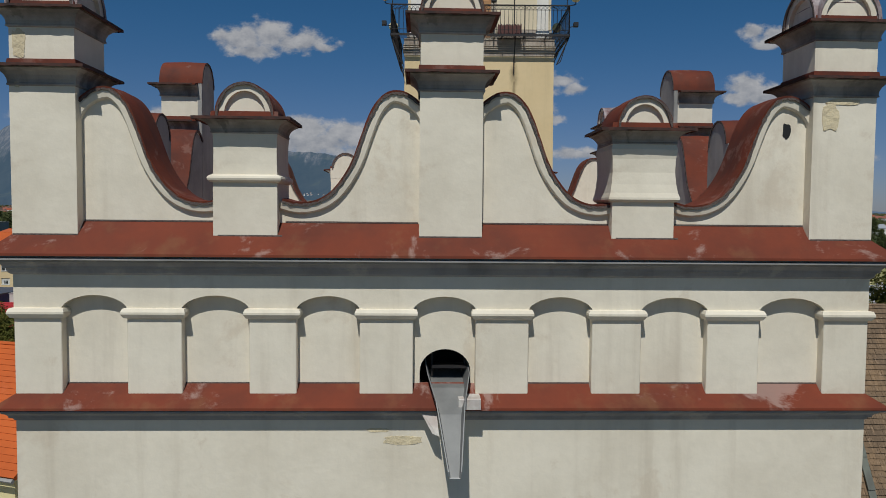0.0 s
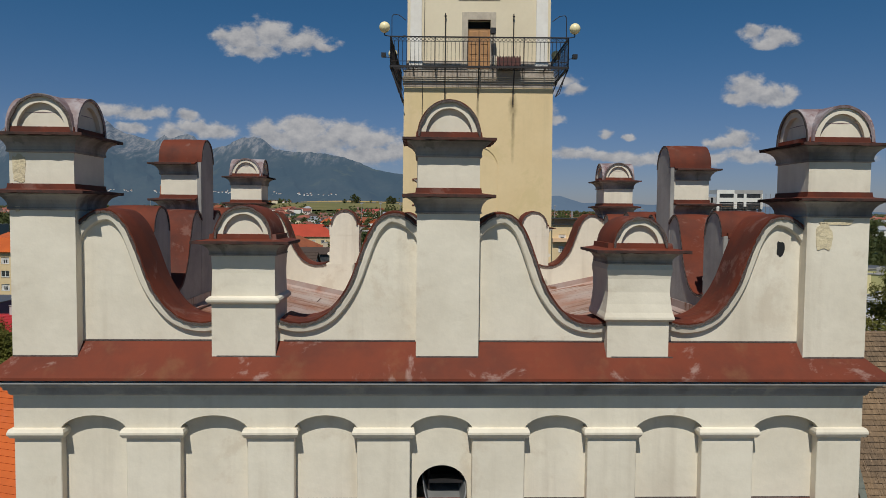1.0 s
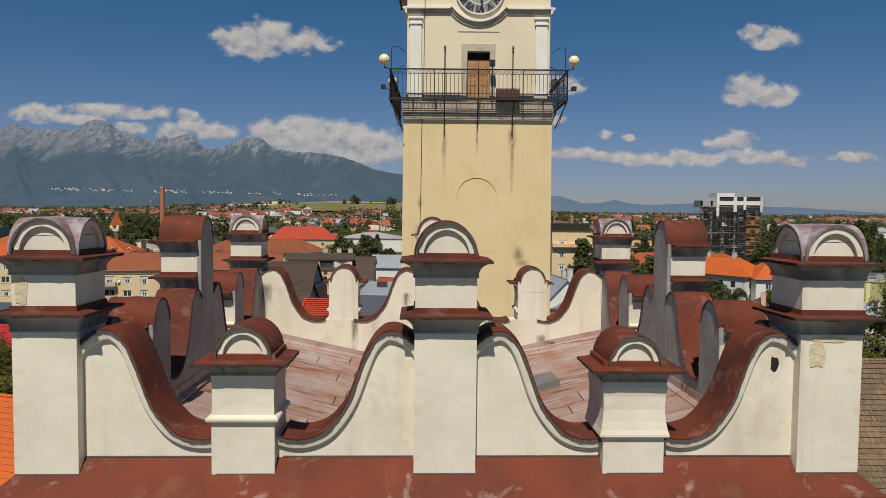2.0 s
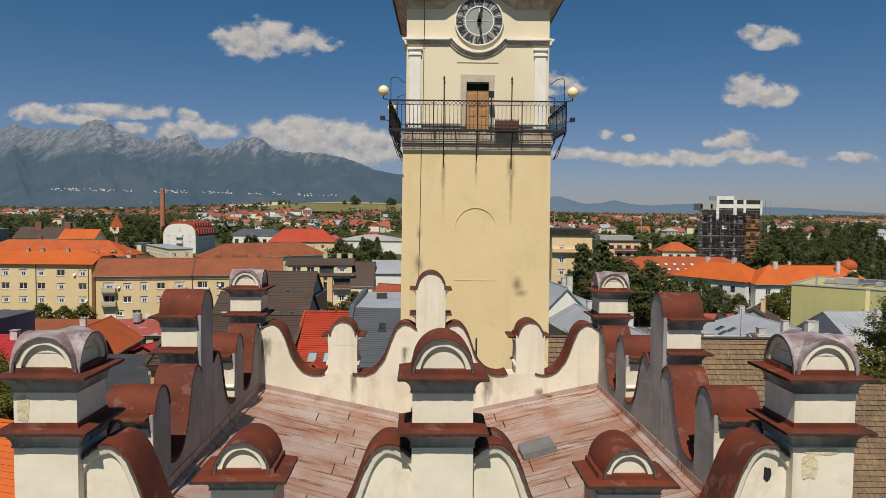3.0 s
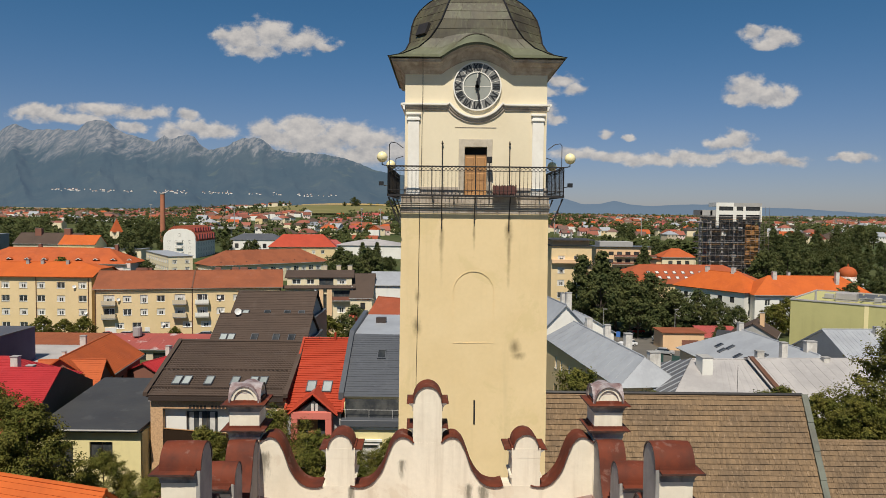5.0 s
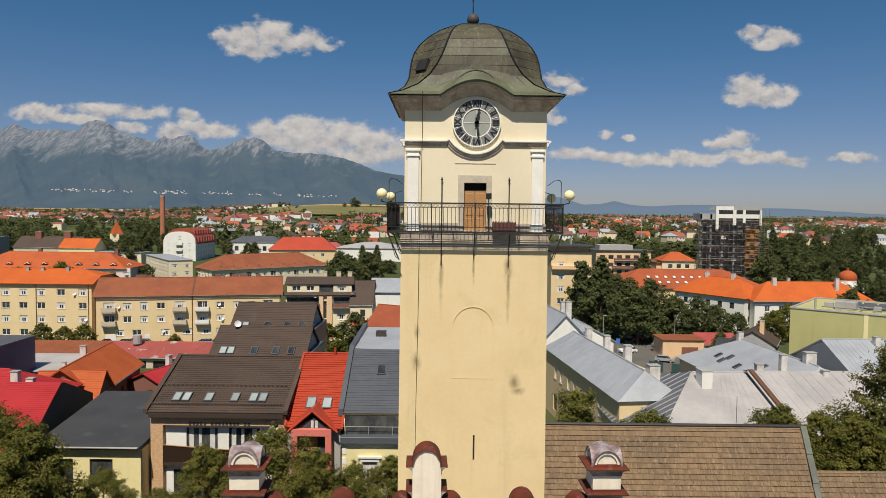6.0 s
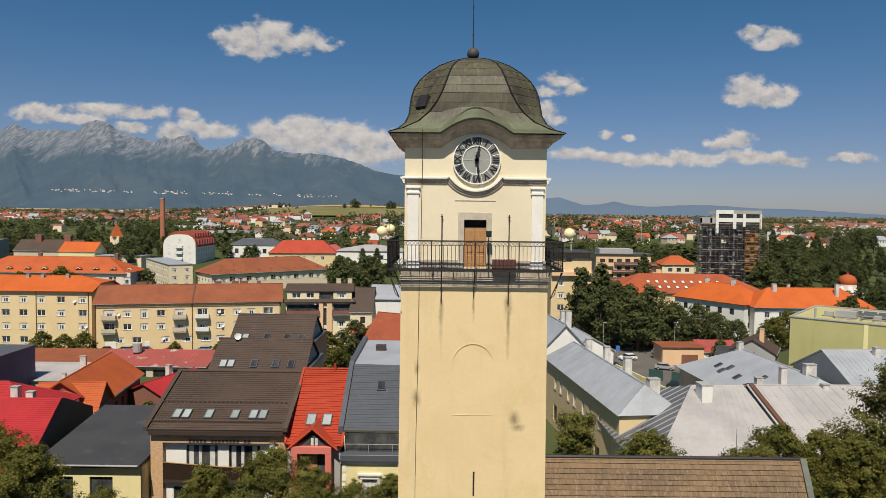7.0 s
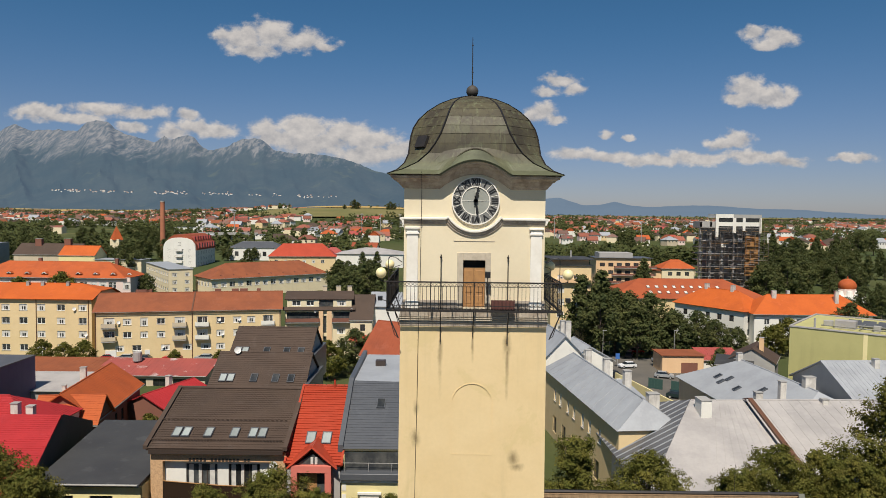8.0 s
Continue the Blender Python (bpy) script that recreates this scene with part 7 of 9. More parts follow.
b = B()
rod(b, (-38.8, 64.85, 10.3), (-28.6, 64.85, 10.3), 0.1, 6)
part("gutter", b, CONCRETE, yel)
b = B()
box(b, -31.6, -29.6, 74.3, 76.2, 10.5, 11.0)
part("roof_box", b, T["r_palezinc"], yel, "pale metal roof box")

crim = thing("crimson_roofed_house", "house with bright crimson roof and dark gable", "house", pose(0, 0, 0))
b = B()
slab(b, [(-62.0, 62.5, 9.6), (-38.4, 62.5, 9.6), (-41.3, 75.0, 14.0), (-62.0, 75.0, 14.0)], 0.25)
slab(b, [(-44.0, 87.0, 9.6), (-62.0, 87.0, 9.6), (-62.0, 75.0, 14.0), (-41.3, 75.0, 14.0)], 0.25)
roof_c = part("roof", b, T["r_crimson"], crim)
b = B()
courses(b, (-62.0, 62.5, 9.6), (-38.4, 62.5, 9.6), (-41.3, 75.0, 14.0), (-62.0, 75.0, 14.0), 0.36, 0.028)
part("roof_covering", b, T["r_crimson"], roof_c)["kind"] = "stuff"
b = B()
face(b, [(-38.5, 62.5, 9.6), (-38.5, 63, 0), (-44.0, 87, 0), (-44.0, 87.0, 9.7), (-41.2, 75.2, 14.0)])
box(b, -61.5, -44.2, 63.2, 86.5, 0, 9.5)
part("wall", b, T["r_anthracite"], crim, "anthracite gable wall")
chimney(crim, -47.2, 76.5, 12.6, 14.8, 0.8, 0.7)

building("house", "house with crimson hip roof behind the gable", -60.0, 92.0, 0, 17, 12, 0, 8.0, 11.3, "hip_x", T["white"], T["r_crimson"], over=0.4, course=0.4, chimneys=((7.6, -4, 8.6, 11.2, 0.9, 0.8),))
building("violet_building", "dark violet rendered building with flat roof", -84.0, 118.0, 0, 22, 12, 0, 10.0, 10.0, "flat", T["violet"], T["r_slate"], over=0.1)

# orange-tiled house with a cross gable
oh = building("orange_tiled_house", "dark red-brown house with orange tiled roof", -55.8, 109.0, 7, 9.6, 20.0, 0.5, 6.4, 9.8, "gable_y", T["redbrown"], T["r_tile"],
              right=grid_windows((-5, -2, 1, 4, 7), (2.6,), 1.2, 2.0, "dark"), over=0.6, course=0.38, chimneys=((-2.2, 4, 8.0, 10.6, 0.9, 0.7), (-2.0, -4, 8.2, 9.6, 0.5, 0.5)))
building("orange_cross_wing", "orange tiled cross wing with dark gable", -53.6, 100.3, 7, 8.4, 6.4, 0.5, 6.2, 9.2, "gable_x", T["redbrown"], T["r_tile"], over=0.5, course=0.38)
building("shed", "low shed with crimson sheet roof", -46.5, 118.0, -19, 9.0, 12.0, 0.2, 4.2, 6.2, "gable_y", T["redbrown"], T["r_crimson"], over=0.4, seam=0.6, chimneys=((-1, 1, 5.0, 7.8, 0.8, 0.8),))
building("shed", "long low shed with patched red sheet roof", -58.0, 141.0, 0, 22.0, 8.0, 0.8, 3.6, 5.2, "shed", T["beige"], T["r_patched"], front=grid_windows((-6, -2, 2, 6), (1.3,), 2.6, 1.6, "dark"), over=0.5, seam=0.9)
building("shed", "low workshop with grey sheet roof", -80.0, 142.0, 0, 26.0, 8.0, 0.8, 4.0, 5.0, "shed", T["grey"], T["r_rust"], over=0.5, seam=0.9)
building("shed", "flat-roofed hall with pale grey membrane", -76.0, 128.5, 0, 17.0, 12.0, 0.2, 4.0, 4.6, "shed", T["grey"], T["r_palezinc"], over=0.3)
duct = single("roof_duct", rod(B(), (-63.0, 143.0, 5.2), (-63.0, 143.0, 7.0), 0.9, 12), T["r_palezinc"], "round galvanised roof duct on the workshop", "duct")

# orange roof close to the bell tower
building("orange_roofed_house", "house with orange pantile roof near the bell tower", -26.4, 37.5, -17, 19.4, 10.0, 0, 12.6, 16.8, "gable_x", T["lemon"], T["r_orange"], over=0.35, course=0.33)

# ---- street row and metal roofs on the east side ----
row = building("street_row", "long ochre street house with grey sheet-metal roof", 23.8, 100.9, 6.8, 8.0, 33.6, 0, 10.4, 13.3, "hip_y", T["ochre"], T["r_zincroof"],
               left=grid_windows((-11, -8, -4, -1, 3, 6, 10), (6.4,), 1.1, 1.9, "cross") + grid_windows((-11, -6, -1, 4, 9), (1.2,), 2.0, 2.6, "dark"), over=0.4, hip=2.2, seam=2.4,
               chimneys=((2.4, -3, 11.0, 14.4, 1.0, 0.9), (2.6, 6.0, 11.0, 14.2, 0.9, 0.9), (2.4, 14, 11.0, 14.0, 1.0, 0.9), (1.6, -13.6, 11.2, 13.9, 1.4, 1.1)))
building("street_house", "white gabled house with grey roof", 20.5, 126.0, 6.8, 8.0, 14.0, 0, 11.5, 15.6, "gable_y", T["white"], T["r_zincroof"], over=0.4, chimneys=((2.6, 0, 13.0, 17.0, 1.0, 0.9), (3.4, 6, 13.0, 16.2, 0.9, 0.9)))
building("street_house", "white fire wall house with curved grey roof", 27.0, 133.0, 6.8, 9.0, 10.0, 0, 9.5, 12.0, "gable_y", T["white"], T["r_zincroof"], over=0.3)
building("lean_to", "lower annex with pale grey sheet roof", 30.2, 106.0, 6.8, 5.0, 24.0, 0, 6.0, 8.2, "shed", T["cream"], T["r_zincroof"], over=0.3)
hipb = building("hipped_house", "house with standing-seam grey hip roof", 39.75, 88.0, 2.0, 36.5, 32.0, 0, 7.4, 12.85, "hip_x", T["pink"], T["r_palezinc"],
                left=grid_windows((4, 7.5, 11), (3.8,), 1.1, 2.0, "cross"), over=0.5, hip=10.4, seam=1.25)
b = B()
wx, rxx = -18.77, -7.95
slab(b, [(wx, 16.5, 7.42), (wx, -16.5, 7.42), (rxx, 0, 13.08)], 0.03)
west = part("west_slope_sheet", b, T["r_seam"], hipb, "dark grey standing-seam sheet")
b = B()
for k in range(1, 26):
    t = k / 26
    y = lerp(-16.5, 16.5, t)
    reach = 1 - abs(2 * t - 1)
    a, c = Vector((wx, y, 7.42)), Vector((lerp(wx, rxx, reach), y, lerp(7.42, 13.08, reach)))
    if (c - a).length > 0.4:
        loft(b, [[tuple(p + Vector((0, dy, dz))) for dy, dz in ((-0.045, 0), (0.045, 0), (0.045, 0.11), (-0.045, 0.11))] for p in (a, c)])
part("standing_seam", b, T["r_zincroof"], west)["kind"] = "stuff"
chimney(hipb, -7.3, -2.6, 11.0, 13.9, 1.3, 2.0, T["white"])
pale = building("metal_roofed_house", "long house with pale blotchy sheet-metal roof", 53.2, 87.6, 2.0, 28.0, 27.0, 0, 8.45, 13.15, "gable_x", T["cream"], T["r_palezinc"], over=0.5, seam=1.3,
                chimneys=((-12.6, 0.8, 12.2, 14.1, 0.9, 0.8), (-4.8, -0.6, 12.2, 13.6, 0.8, 0.7), (-6.6, 6.2, 10.2, 14.2, 0.8, 0.8), (5.8, -0.8, 12, 13.9, 0.9, 0.9)))
b = B()
loft(b, [[(-14.3, y, z - 0.3), (-13.75, y, z - 0.3), (-13.75, y, z + 0.4), (-14.3, y, z + 0.4)] for y, z in ((-13.8, 8.5), (0, 13.2), (1.5, 12.7))])
part("firewall", b, BRONZE, pale, "mossy brown fire wall coping")
skylight(pale, Matrix.Translation((2.5, -9.5, 9.8)) @ Matrix.Rotation(math.atan2(5.4, 13.5), 4, "X"), 0.9, 0.9, PANE)
greyhip = building("grey_roofed_house", "house with smooth grey sheet roof and roof windows", 53.5, 110.0, 4.5, 17.0, 34.0, 0, 7.2, 11.3, "hip_y", T["beige"], T["r_zincroof"], over=0.6, hip=6.0,
                   chimneys=((0.4, -8.0, 10.6, 12.9, 1.6, 1.0), (-0.2, 11.3, 10.6, 12.6, 0.9, 0.8)))
sl = math.atan2(4.1, 8.5)
for y, s in ((9, 3.2), (6, 3.8), (6.5, 2.4), (1.5, 2.6), (-3, 4.6)):
    m = Matrix.Translation((-8.5 + s * math.cos(sl), y, 7.4 + s * math.sin(sl) + 0.04)) @ Matrix.Rotation(-math.pi / 2, 4, "Z") @ Matrix.Rotation(sl, 4, "X")
    skylight(greyhip, m, 0.8, 1.1, PANE)
building("grey_roofed_house", "house with standing-seam grey roof beside the olive block", 74.0, 116.0, 3.0, 20.0, 18.0, 0, 8.0, 12.4, "gable_x", T["grey"], T["r_zincroof"], over=0.5, seam=0.8, chimneys=((-2, -1.5, 11.2, 13.2, 0.9, 0.9),))

# olive block with a roof terrace of plant
ang = -40.0
ol = thing("olive_block", "olive green flat-roofed commercial block", "building", pose(68.7, 136.4, 0, 0, 0, ang))
b = B()
box(b, 0, 34, 0, 22, 0, 15.0)
part("wall", b, T["olive"], ol)
b = B()
box(b, 12.6, 13.3, -0.05, 0.02, 2.0, 15.0)
part("yellow_strip", b, T["lemon"], ol)
b = B()
for x0, x1, y0, y1 in ((-0.15, 34.15, -0.15, 0.25), (-0.15, 0.25, 0.25, 22.15), (33.75, 34.15, 0.25, 22.15), (-0.15, 34.15, 22.15, 22.5)):
    box(b, x0, x1, y0, y1, 15.0, 15.25)
part("parapet", b, T["r_palezinc"], ol)
for x, y, w, d, h in ((7, 4, 3.6, 2.2, 1.6), (20, 4, 3.0, 2.4, 2.0), (26, 5, 3.0, 2.4, 2.2)):
    part("roof_unit", box(B(), x, x + w, y, y + d, 15.0, 15.0 + h, 0.05), T["r_palezinc"], ol, "pale roof ventilation unit")
for k in range(4):
    for j in range(2):
        part("solar_panel", slab(B(), [(8 + k * 2.6, 8 + j * 3, 15.2), (10.3 + k * 2.6, 8 + j * 3, 15.2), (10.3 + k * 2.6, 9.8 + j * 3, 15.9), (8 + k * 2.6, 9.8 + j * 3, 15.9)], 0.05), T["r_slate"], ol, "dark solar panel")
for x, y in ((16.5, 2.4), (18.8, 2.2)):
    b = B()
    rod(b, (x, y, 15.0), (x, y, 15.7), 0.3, 10)
    ball(b, (x, y, 15.9), 0.6, 12, 0.7)
    part("roof_ventilator", b, ZINC, ol, "round metal roof ventilator", smooth=True)
part("flue", rod(B(), (4.2, 1.0, 15.0), (4.2, 1.0, 17.0), 0.2, 8), CONCRETE, ol)
for x0, y0, x1, y1, r_ in ((5, 2.6, 17, 2.6, 0.12), (9, 6.6, 28, 6.6, 0.16), (11.5, 3.2, 11.5, 9.5, 0.14), (22, 2.0, 30, 2.0, 0.12)):
    part("roof_pipe", rod(B(), (x0, y0, 15.55), (x1, y1, 15.55), r_, 6), ZINC, ol, "galvanised roof duct pipe")
for x, y, w, d, h in ((13.5, 4.2, 1.2, 1.0, 1.1), (15.6, 5.4, 1.4, 1.2, 1.3), (23.4, 7.6, 2.2, 1.6, 1.4), (4.6, 6.5, 1.6, 1.2, 1.0), (28.6, 3.0, 1.4, 1.4, 1.8)):
    part("roof_unit", box(B(), x, x + w, y, y + d, 15.0, 15.0 + h, 0.05), T["grey"] if h < 1.2 else T["r_zincroof"], ol, "small roof ventilation unit")
building("small_house", "small grey house with brown roof by the olive block", 68.0, 150.0, -30, 9.0, 9.0, 0, 6.0, 8.6, "gable_y", T["grey"], T["r_brown"], over=0.3, chimneys=((1.5, -1, 7.6, 10.6, 0.9, 0.9, T["peach"]),))
building("pink_annex", "pink annex with dark felt roof", 62.5, 147.0, -25, 7.0, 7.0, 0, 5.4, 6.2, "shed", T["pink"], T["r_anthracite"], over=0.3)

# peach garage by the car park, tall ochre block, orange L-shaped block
gar = building("garage", "peach rendered garage with brown roof edge", 56.1, 163.5, 0, 9.6, 7.0, -0.05, 4.1, 4.1, "flat", T["peach"], T["r_rust"], over=0.35)
part("garage_door", box(B(), -0.4, 3.4, -3.58, -3.5, 0.0, 2.5), T["redbrown"], gar, "brown roller door")
building("shed", "low shed with red sheet roof beside the garage", 66.0, 165.0, 0, 9.0, 7.0, 0, 2.8, 4.4, "shed", T["white"], T["r_oldred"], over=0.3, seam=0.6)
tall = building("apartment_block", "tall ochre apartment block with balconies", 35.3, 196.5, 0, 11.0, 13.0, 0, 22.6, 22.6, "flat", T["ochre"], T["r_anthracite"],
                front=[(x, z, 1.9, 1.6, "pvc") for x in (-2.8, 1.6) for z in (5.0, 8.4, 11.8, 15.2, 18.4)] + [(4.3, z, 1.2, 2.0, "dark") for z in (4.8, 8.2, 11.6)], over=0.4)
for z in (4.6, 8.0, 11.4, 14.8):
    balcony(tall, 4.3, -6.5, z, 2.0, 1.0, T["redbrown"])
part("penthouse", box(B(), -5.0, 5.0, -5.5, 6.0, 22.6, 24.2), T["peach"], tall)
part("roof_edge", box(B(), -6.0, 6.0, -7.6, 7.0, 24.2, 24.5), T["r_anthracite"], tall)
part("balcony", box(B(), -5.5, 5.5, -7.6, -6.5, 18.0, 19.0), T["peach"], tall)
part("flue", rod(B(), (1.0, 0, 24.5), (1.0, 0, 26.4), 0.25, 8), CONCRETE, tall)
L1 = building("orange_roofed_block", "white block with bright orange hip roof", 103.5, 198.5, 0, 33.0, 12.0, 0, 9.9, 14.3, "hip_x", T["white"], T["r_orange"],
              front=[(x, z, 1.5, 1.6, "pvc") for x in (-13, -9, -4, 1, 6, 11) for z in (3.0, 6.6)], over=0.7, hip=6.0, chimneys=((-9, -1, 13, 15.6, 1.2, 0.9), (8, -2.5, 12, 15.8, 1.0, 0.9), (-4, 1, 13.5, 15.4, 0.8, 0.8)))
L2 = building("orange_roofed_block", "white wing with bright orange roof", 83.7, 207.9, 32.0, 12.0, 24.0, 0, 10.2, 14.6, "hip_y", T["white"], T["r_orange"],
              left=[(x, z, 1.5, 1.7, "dark") for x in (-8, -4, 0, 4, 8) for z in (3.0, 6.6)], front=[(x, z, 1.5, 1.7, "dark") for x in (-3.5, 3.5) for z in (3.0, 6.6)], over=0.7, chimneys=((0, -4, 14, 16.2, 1.2, 0.9), (0, 5, 14, 16.0, 1.2, 0.9)))
balcony(L2, 0.0, -12.0, 6.0, 3.0)
hall = building("red_roofed_hall", "large building with brick-red roof and rows of roof windows", 90.0, 262.0, 0, 56.0, 26.0, 0, 7.0, 12.7, "hip_x", T["ochre"], T["r_hall"], over=0.6, hip=12.0)
shl = math.atan2(5.7, 13.0)
for k in range(9):
    for s in (3.0, 7.0):
        skylight(hall, Matrix.Translation((-14 + k * 3.2, -13.0 + s * math.cos(shl), 7.2 + s * math.sin(shl))) @ Matrix.Rotation(shl, 4, "X"), 1.0, 1.6, CURTAIN)
building("house", "cream house with orange hip roof", 112.3, 336.0, 0, 16.0, 12.0, 2, 11.8, 15.4, "hip_x", T["cream"], T["r_tile"], front=grid_windows((-4, 0, 4), (8.2,), 2.0, 1.8, "dark"), over=0.6)
bal_house = building("apartment_block", "stepped flats with red-brown balconies and flat roof", 86.0, 337.0, 0, 26.0, 14.0, 2, 16.2, 16.2, "flat", T["peach"], T["r_slate"], front=grid_windows((-10, -6, -2, 2, 6, 10), (5.0, 8.6, 12.2), 2.4, 1.8, "dark"), over=0.8)
for z in (4.4, 8.0, 11.6):
    balcony(bal_house, 2.0 + z * 0.3, -7.0, z, 20.0, 1.4, T["redbrown"])
part("step_wing", box(B(), 13.0, 19.0, -6.0, 6.0, 2.0, 10.4), T["peach"], bal_house)
part("step_roof", box(B(), 12.9, 19.6, -6.8, 6.5, 10.4, 10.8), T["r_rust"], bal_house)
part("penthouse", box(B(), -11.0, 5.0, -4.5, 6.0, 16.2, 18.6), T["grey"], bal_house)

# ---- blocks further north ----
school = building("school", "pale pink two-storey building with orange hip roof", -142.0, 257.0, 0, 55.8, 16.0, 1.5, 12.1, 16.9, "hip_x", T["pink"], T["r_tile"],
                  front=[(x + 142.0, 7.9, 2.7, 2.5, "cross") for x in (-157, -153.5, -150, -143, -139.5, -136, -132.5, -129, -125.4, -122.0, -118.6, -113.4)], over=0.7, hip=9.2)
for x in (-156.0, -149.5, -143.3, -131.0, -124.8, -118.5, -112.6):
    b = B()
    prism(b, [(x + 142.0 - 1.25, 13.1), (x + 142.0 + 1.25, 13.1), (x + 142.0 + 0.3, 13.85), (x + 142.0 - 0.3, 13.85)], -7.6, -6.0)
    dm = part("eyebrow_dormer", b, T["r_tile"], school)
    b = B()
    prism(b, [(x + 142.0 - 0.95, 13.16), (x + 142.0 + 0.95, 13.16), (x + 142.0 + 0.2, 13.7), (x + 142.0 - 0.2, 13.7)], -7.66, -7.59)
    part("dormer_front", b, PVC, dm)
    part("dormer_pane", box(B(), x + 142.0 - 0.35, x + 142.0 + 0.35, -7.69, -7.65, 13.18, 13.5), PANE, dm)
for x, y in ((20.0, 3.0), (-8.0, 2.0)):
    chimney(school, x, y, 15.6, 18.2, 1.2, 0.9, T["redbrown"])
GY = 40.0
G = building("long_brown_roofed_block", "long cream block with weathered brown hip roof", -76.1, 295.2, GY, 52.0, 17.0, 1.5, 9.9, 14.9, "hip_x", T["cream"], T["r_rust"],
             front=[(-24.6 + k * 3.55, 6.3, 2.3, 2.0, "cross") for k in range(14)], left=[(-5 + k * 3.3, 6.3, 2.0, 2.0, "cross") for k in range(4)], over=0.7, hip=9.0)
for k in range(9):
    part("snow_hook", box(B(), -22 + k * 5.4, -21.6 + k * 5.4, -7.6, -7.2, 10.6, 11.0), T["redbrown"], G)
flat_b = building("flat_block", "cream block with flat grey roof and window bands", -116.6, 294.9, 34, 9.0, 44.0, 1.5, 13.0, 13.0, "flat", T["cream"], T["r_zincroof"],
                  left=grid_windows([-19 + k * 3.4 for k in range(12)], (4.2, 7.2, 10.2), 2.4, 1.3, "pvc"), front=grid_windows((-2.4, 2.4), (4.2, 7.2, 10.2), 1.8, 1.4, "pvc"), over=0.3)

W = thing("white_gabled_block", "white block with rounded gable and dark red mansard roof", "apartment house", pose(-151.7, 400.0, 0))
gable = [(-9.3, 2.0)] + [(9.3 * math.copysign(min(1.0, abs(c)) ** 0.75, c), 13.5 + 7.3 * s ** 0.8) for c, s in [(-math.cos(k * math.pi / 16), math.sin(k * math.pi / 16)) for k in range(17)]] + [(9.3, 2.0)]
b = B()
prism(b, gable, 0.0, 1.2)
box(b, -9.3, 9.3, 1.2, 34.0, 2.0, 14.0)
part("wall", b, T["white"], W)
part("roof", prism(B(), [(-9.7, 13.6), (-8.9, 17.0), (-6.4, 20.6), (-3.4, 22.4), (3.4, 22.4), (6.4, 20.6), (8.9, 17.0), (9.7, 13.6)], 1.1, 34.3), T["r_brickred"], W, "dark red mansard roof")
for k in range(7):
    y = 4.0 + k * 4.4
    d = part("dormer", box(B(), 6.5, 10.0, y, y + 2.2, 14.6, 17.8), T["r_oldred"], W)
    part("dormer_pane", box(B(), 9.95, 10.05, y + 0.4, y + 1.8, 15.0, 17.2), PANE, d)
    part("dormer", box(B(), 3.0, 7.6, y, y + 2.0, 18.6, 21.4), T["r_oldred"], W)
    for z in (4.5, 7.6, 10.8):
        window(W, pose(9.32, y + 1.1, z, 0, 0, 90), 1.5, 1.7, "dark")
for x in (-6, -2, 2, 6):
    for z in (5.5, 9.0, 12.4):
        window(W, pose(x, -0.02, z), 1.3, 1.7, "dark")
for z in (6.2, 9.6, 13.0):
    balcony(W, 0.0, 0.0, z, 3.6, 1.1, T["white"])
window(W, pose(0, -0.02, 16.2), 1.6, 1.8, "dark")
building("house", "long house with brown tiled roof", -189.0, 337.0, 0, 30.0, 14.0, 2, 14.8, 19.6, "gable_x", T["beige"], T["r_brown"], over=0.4, chimneys=((-6, -1, 18, 22, 3, 2, T["redbrown"]), (8, -1, 18, 22, 3, 2, T["redbrown"])))
building("house", "yellow house with new orange tiled roof", -173.0, 334.0, 0, 17.0, 12.0, 2, 14.6, 18.8, "gable_x", T["lemon"], T["r_orange"], over=0.3)
building("house", "low flat house with pale walls", -153.0, 332.0, 0, 22.0, 10.0, 2, 12.8, 12.8, "flat", T["cream"], T["r_zincroof"], front=grid_windows((-6, 0, 6), (9.5,), 3.0, 1.8, "dark"), over=0.5)
building("modern_block", "white and slate modern block", -121.0, 455.0, 0, 34.0, 14.0, 2, 13.0, 16.6, "hip_x", T["white"], T["r_slate"], front=grid_windows((-12, -6, 0, 6, 12), (7.5,), 2.4, 3.0, "dark"), over=0.4)
building("red_roofed_block", "ochre block with bright red roof", -78.0, 388.0, 8, 36.0, 14.0, 2, 12.4, 18.6, "hip_x", T["ochre"], T["r_red"], front=grid_windows((-14, -9, -4, 1, 6, 11), (8.4,), 1.8, 1.8, "pvc"), over=0.6)
building("white_hall", "large hall with white low-pitched roof", -44.0, 432.0, 0, 40.0, 30.0, 1, 11.5, 14.5, "hip_x", T["white"], T["r_palezinc"], over=0.5)
building("grey_block", "grey concrete block with flat roof", -262.0, 392.0, 0, 26.0, 14.0, 2, 17.0, 17.0, "flat", T["grey"], T["r_zincroof"], front=grid_windows((-9, -5, -1, 3, 7), (6, 9.5, 13), 2.4, 1.8, "dark"), over=0.3)
building("long_white_block", "long low white block with flat roof", -247.0, 700.0, 0, 42.0, 12.0, 6.0, 19.6, 19.6, "flat", T["white"], T["r_zincroof"], front=grid_windows([-17 + 4.2 * k for k in range(9)], (11.0, 15.2), 2.6, 1.8, "dark"), over=0.3)
building("brick_block", "low red-brown block with flat roof", -90.0, 505.0, 4, 17.0, 12.0, 3.0, 13.6, 13.6, "flat", T["redbrown"], T["r_rust"], front=grid_windows((-5, 0, 5), (8.4,), 2.4, 1.8, "dark"), over=0.4)
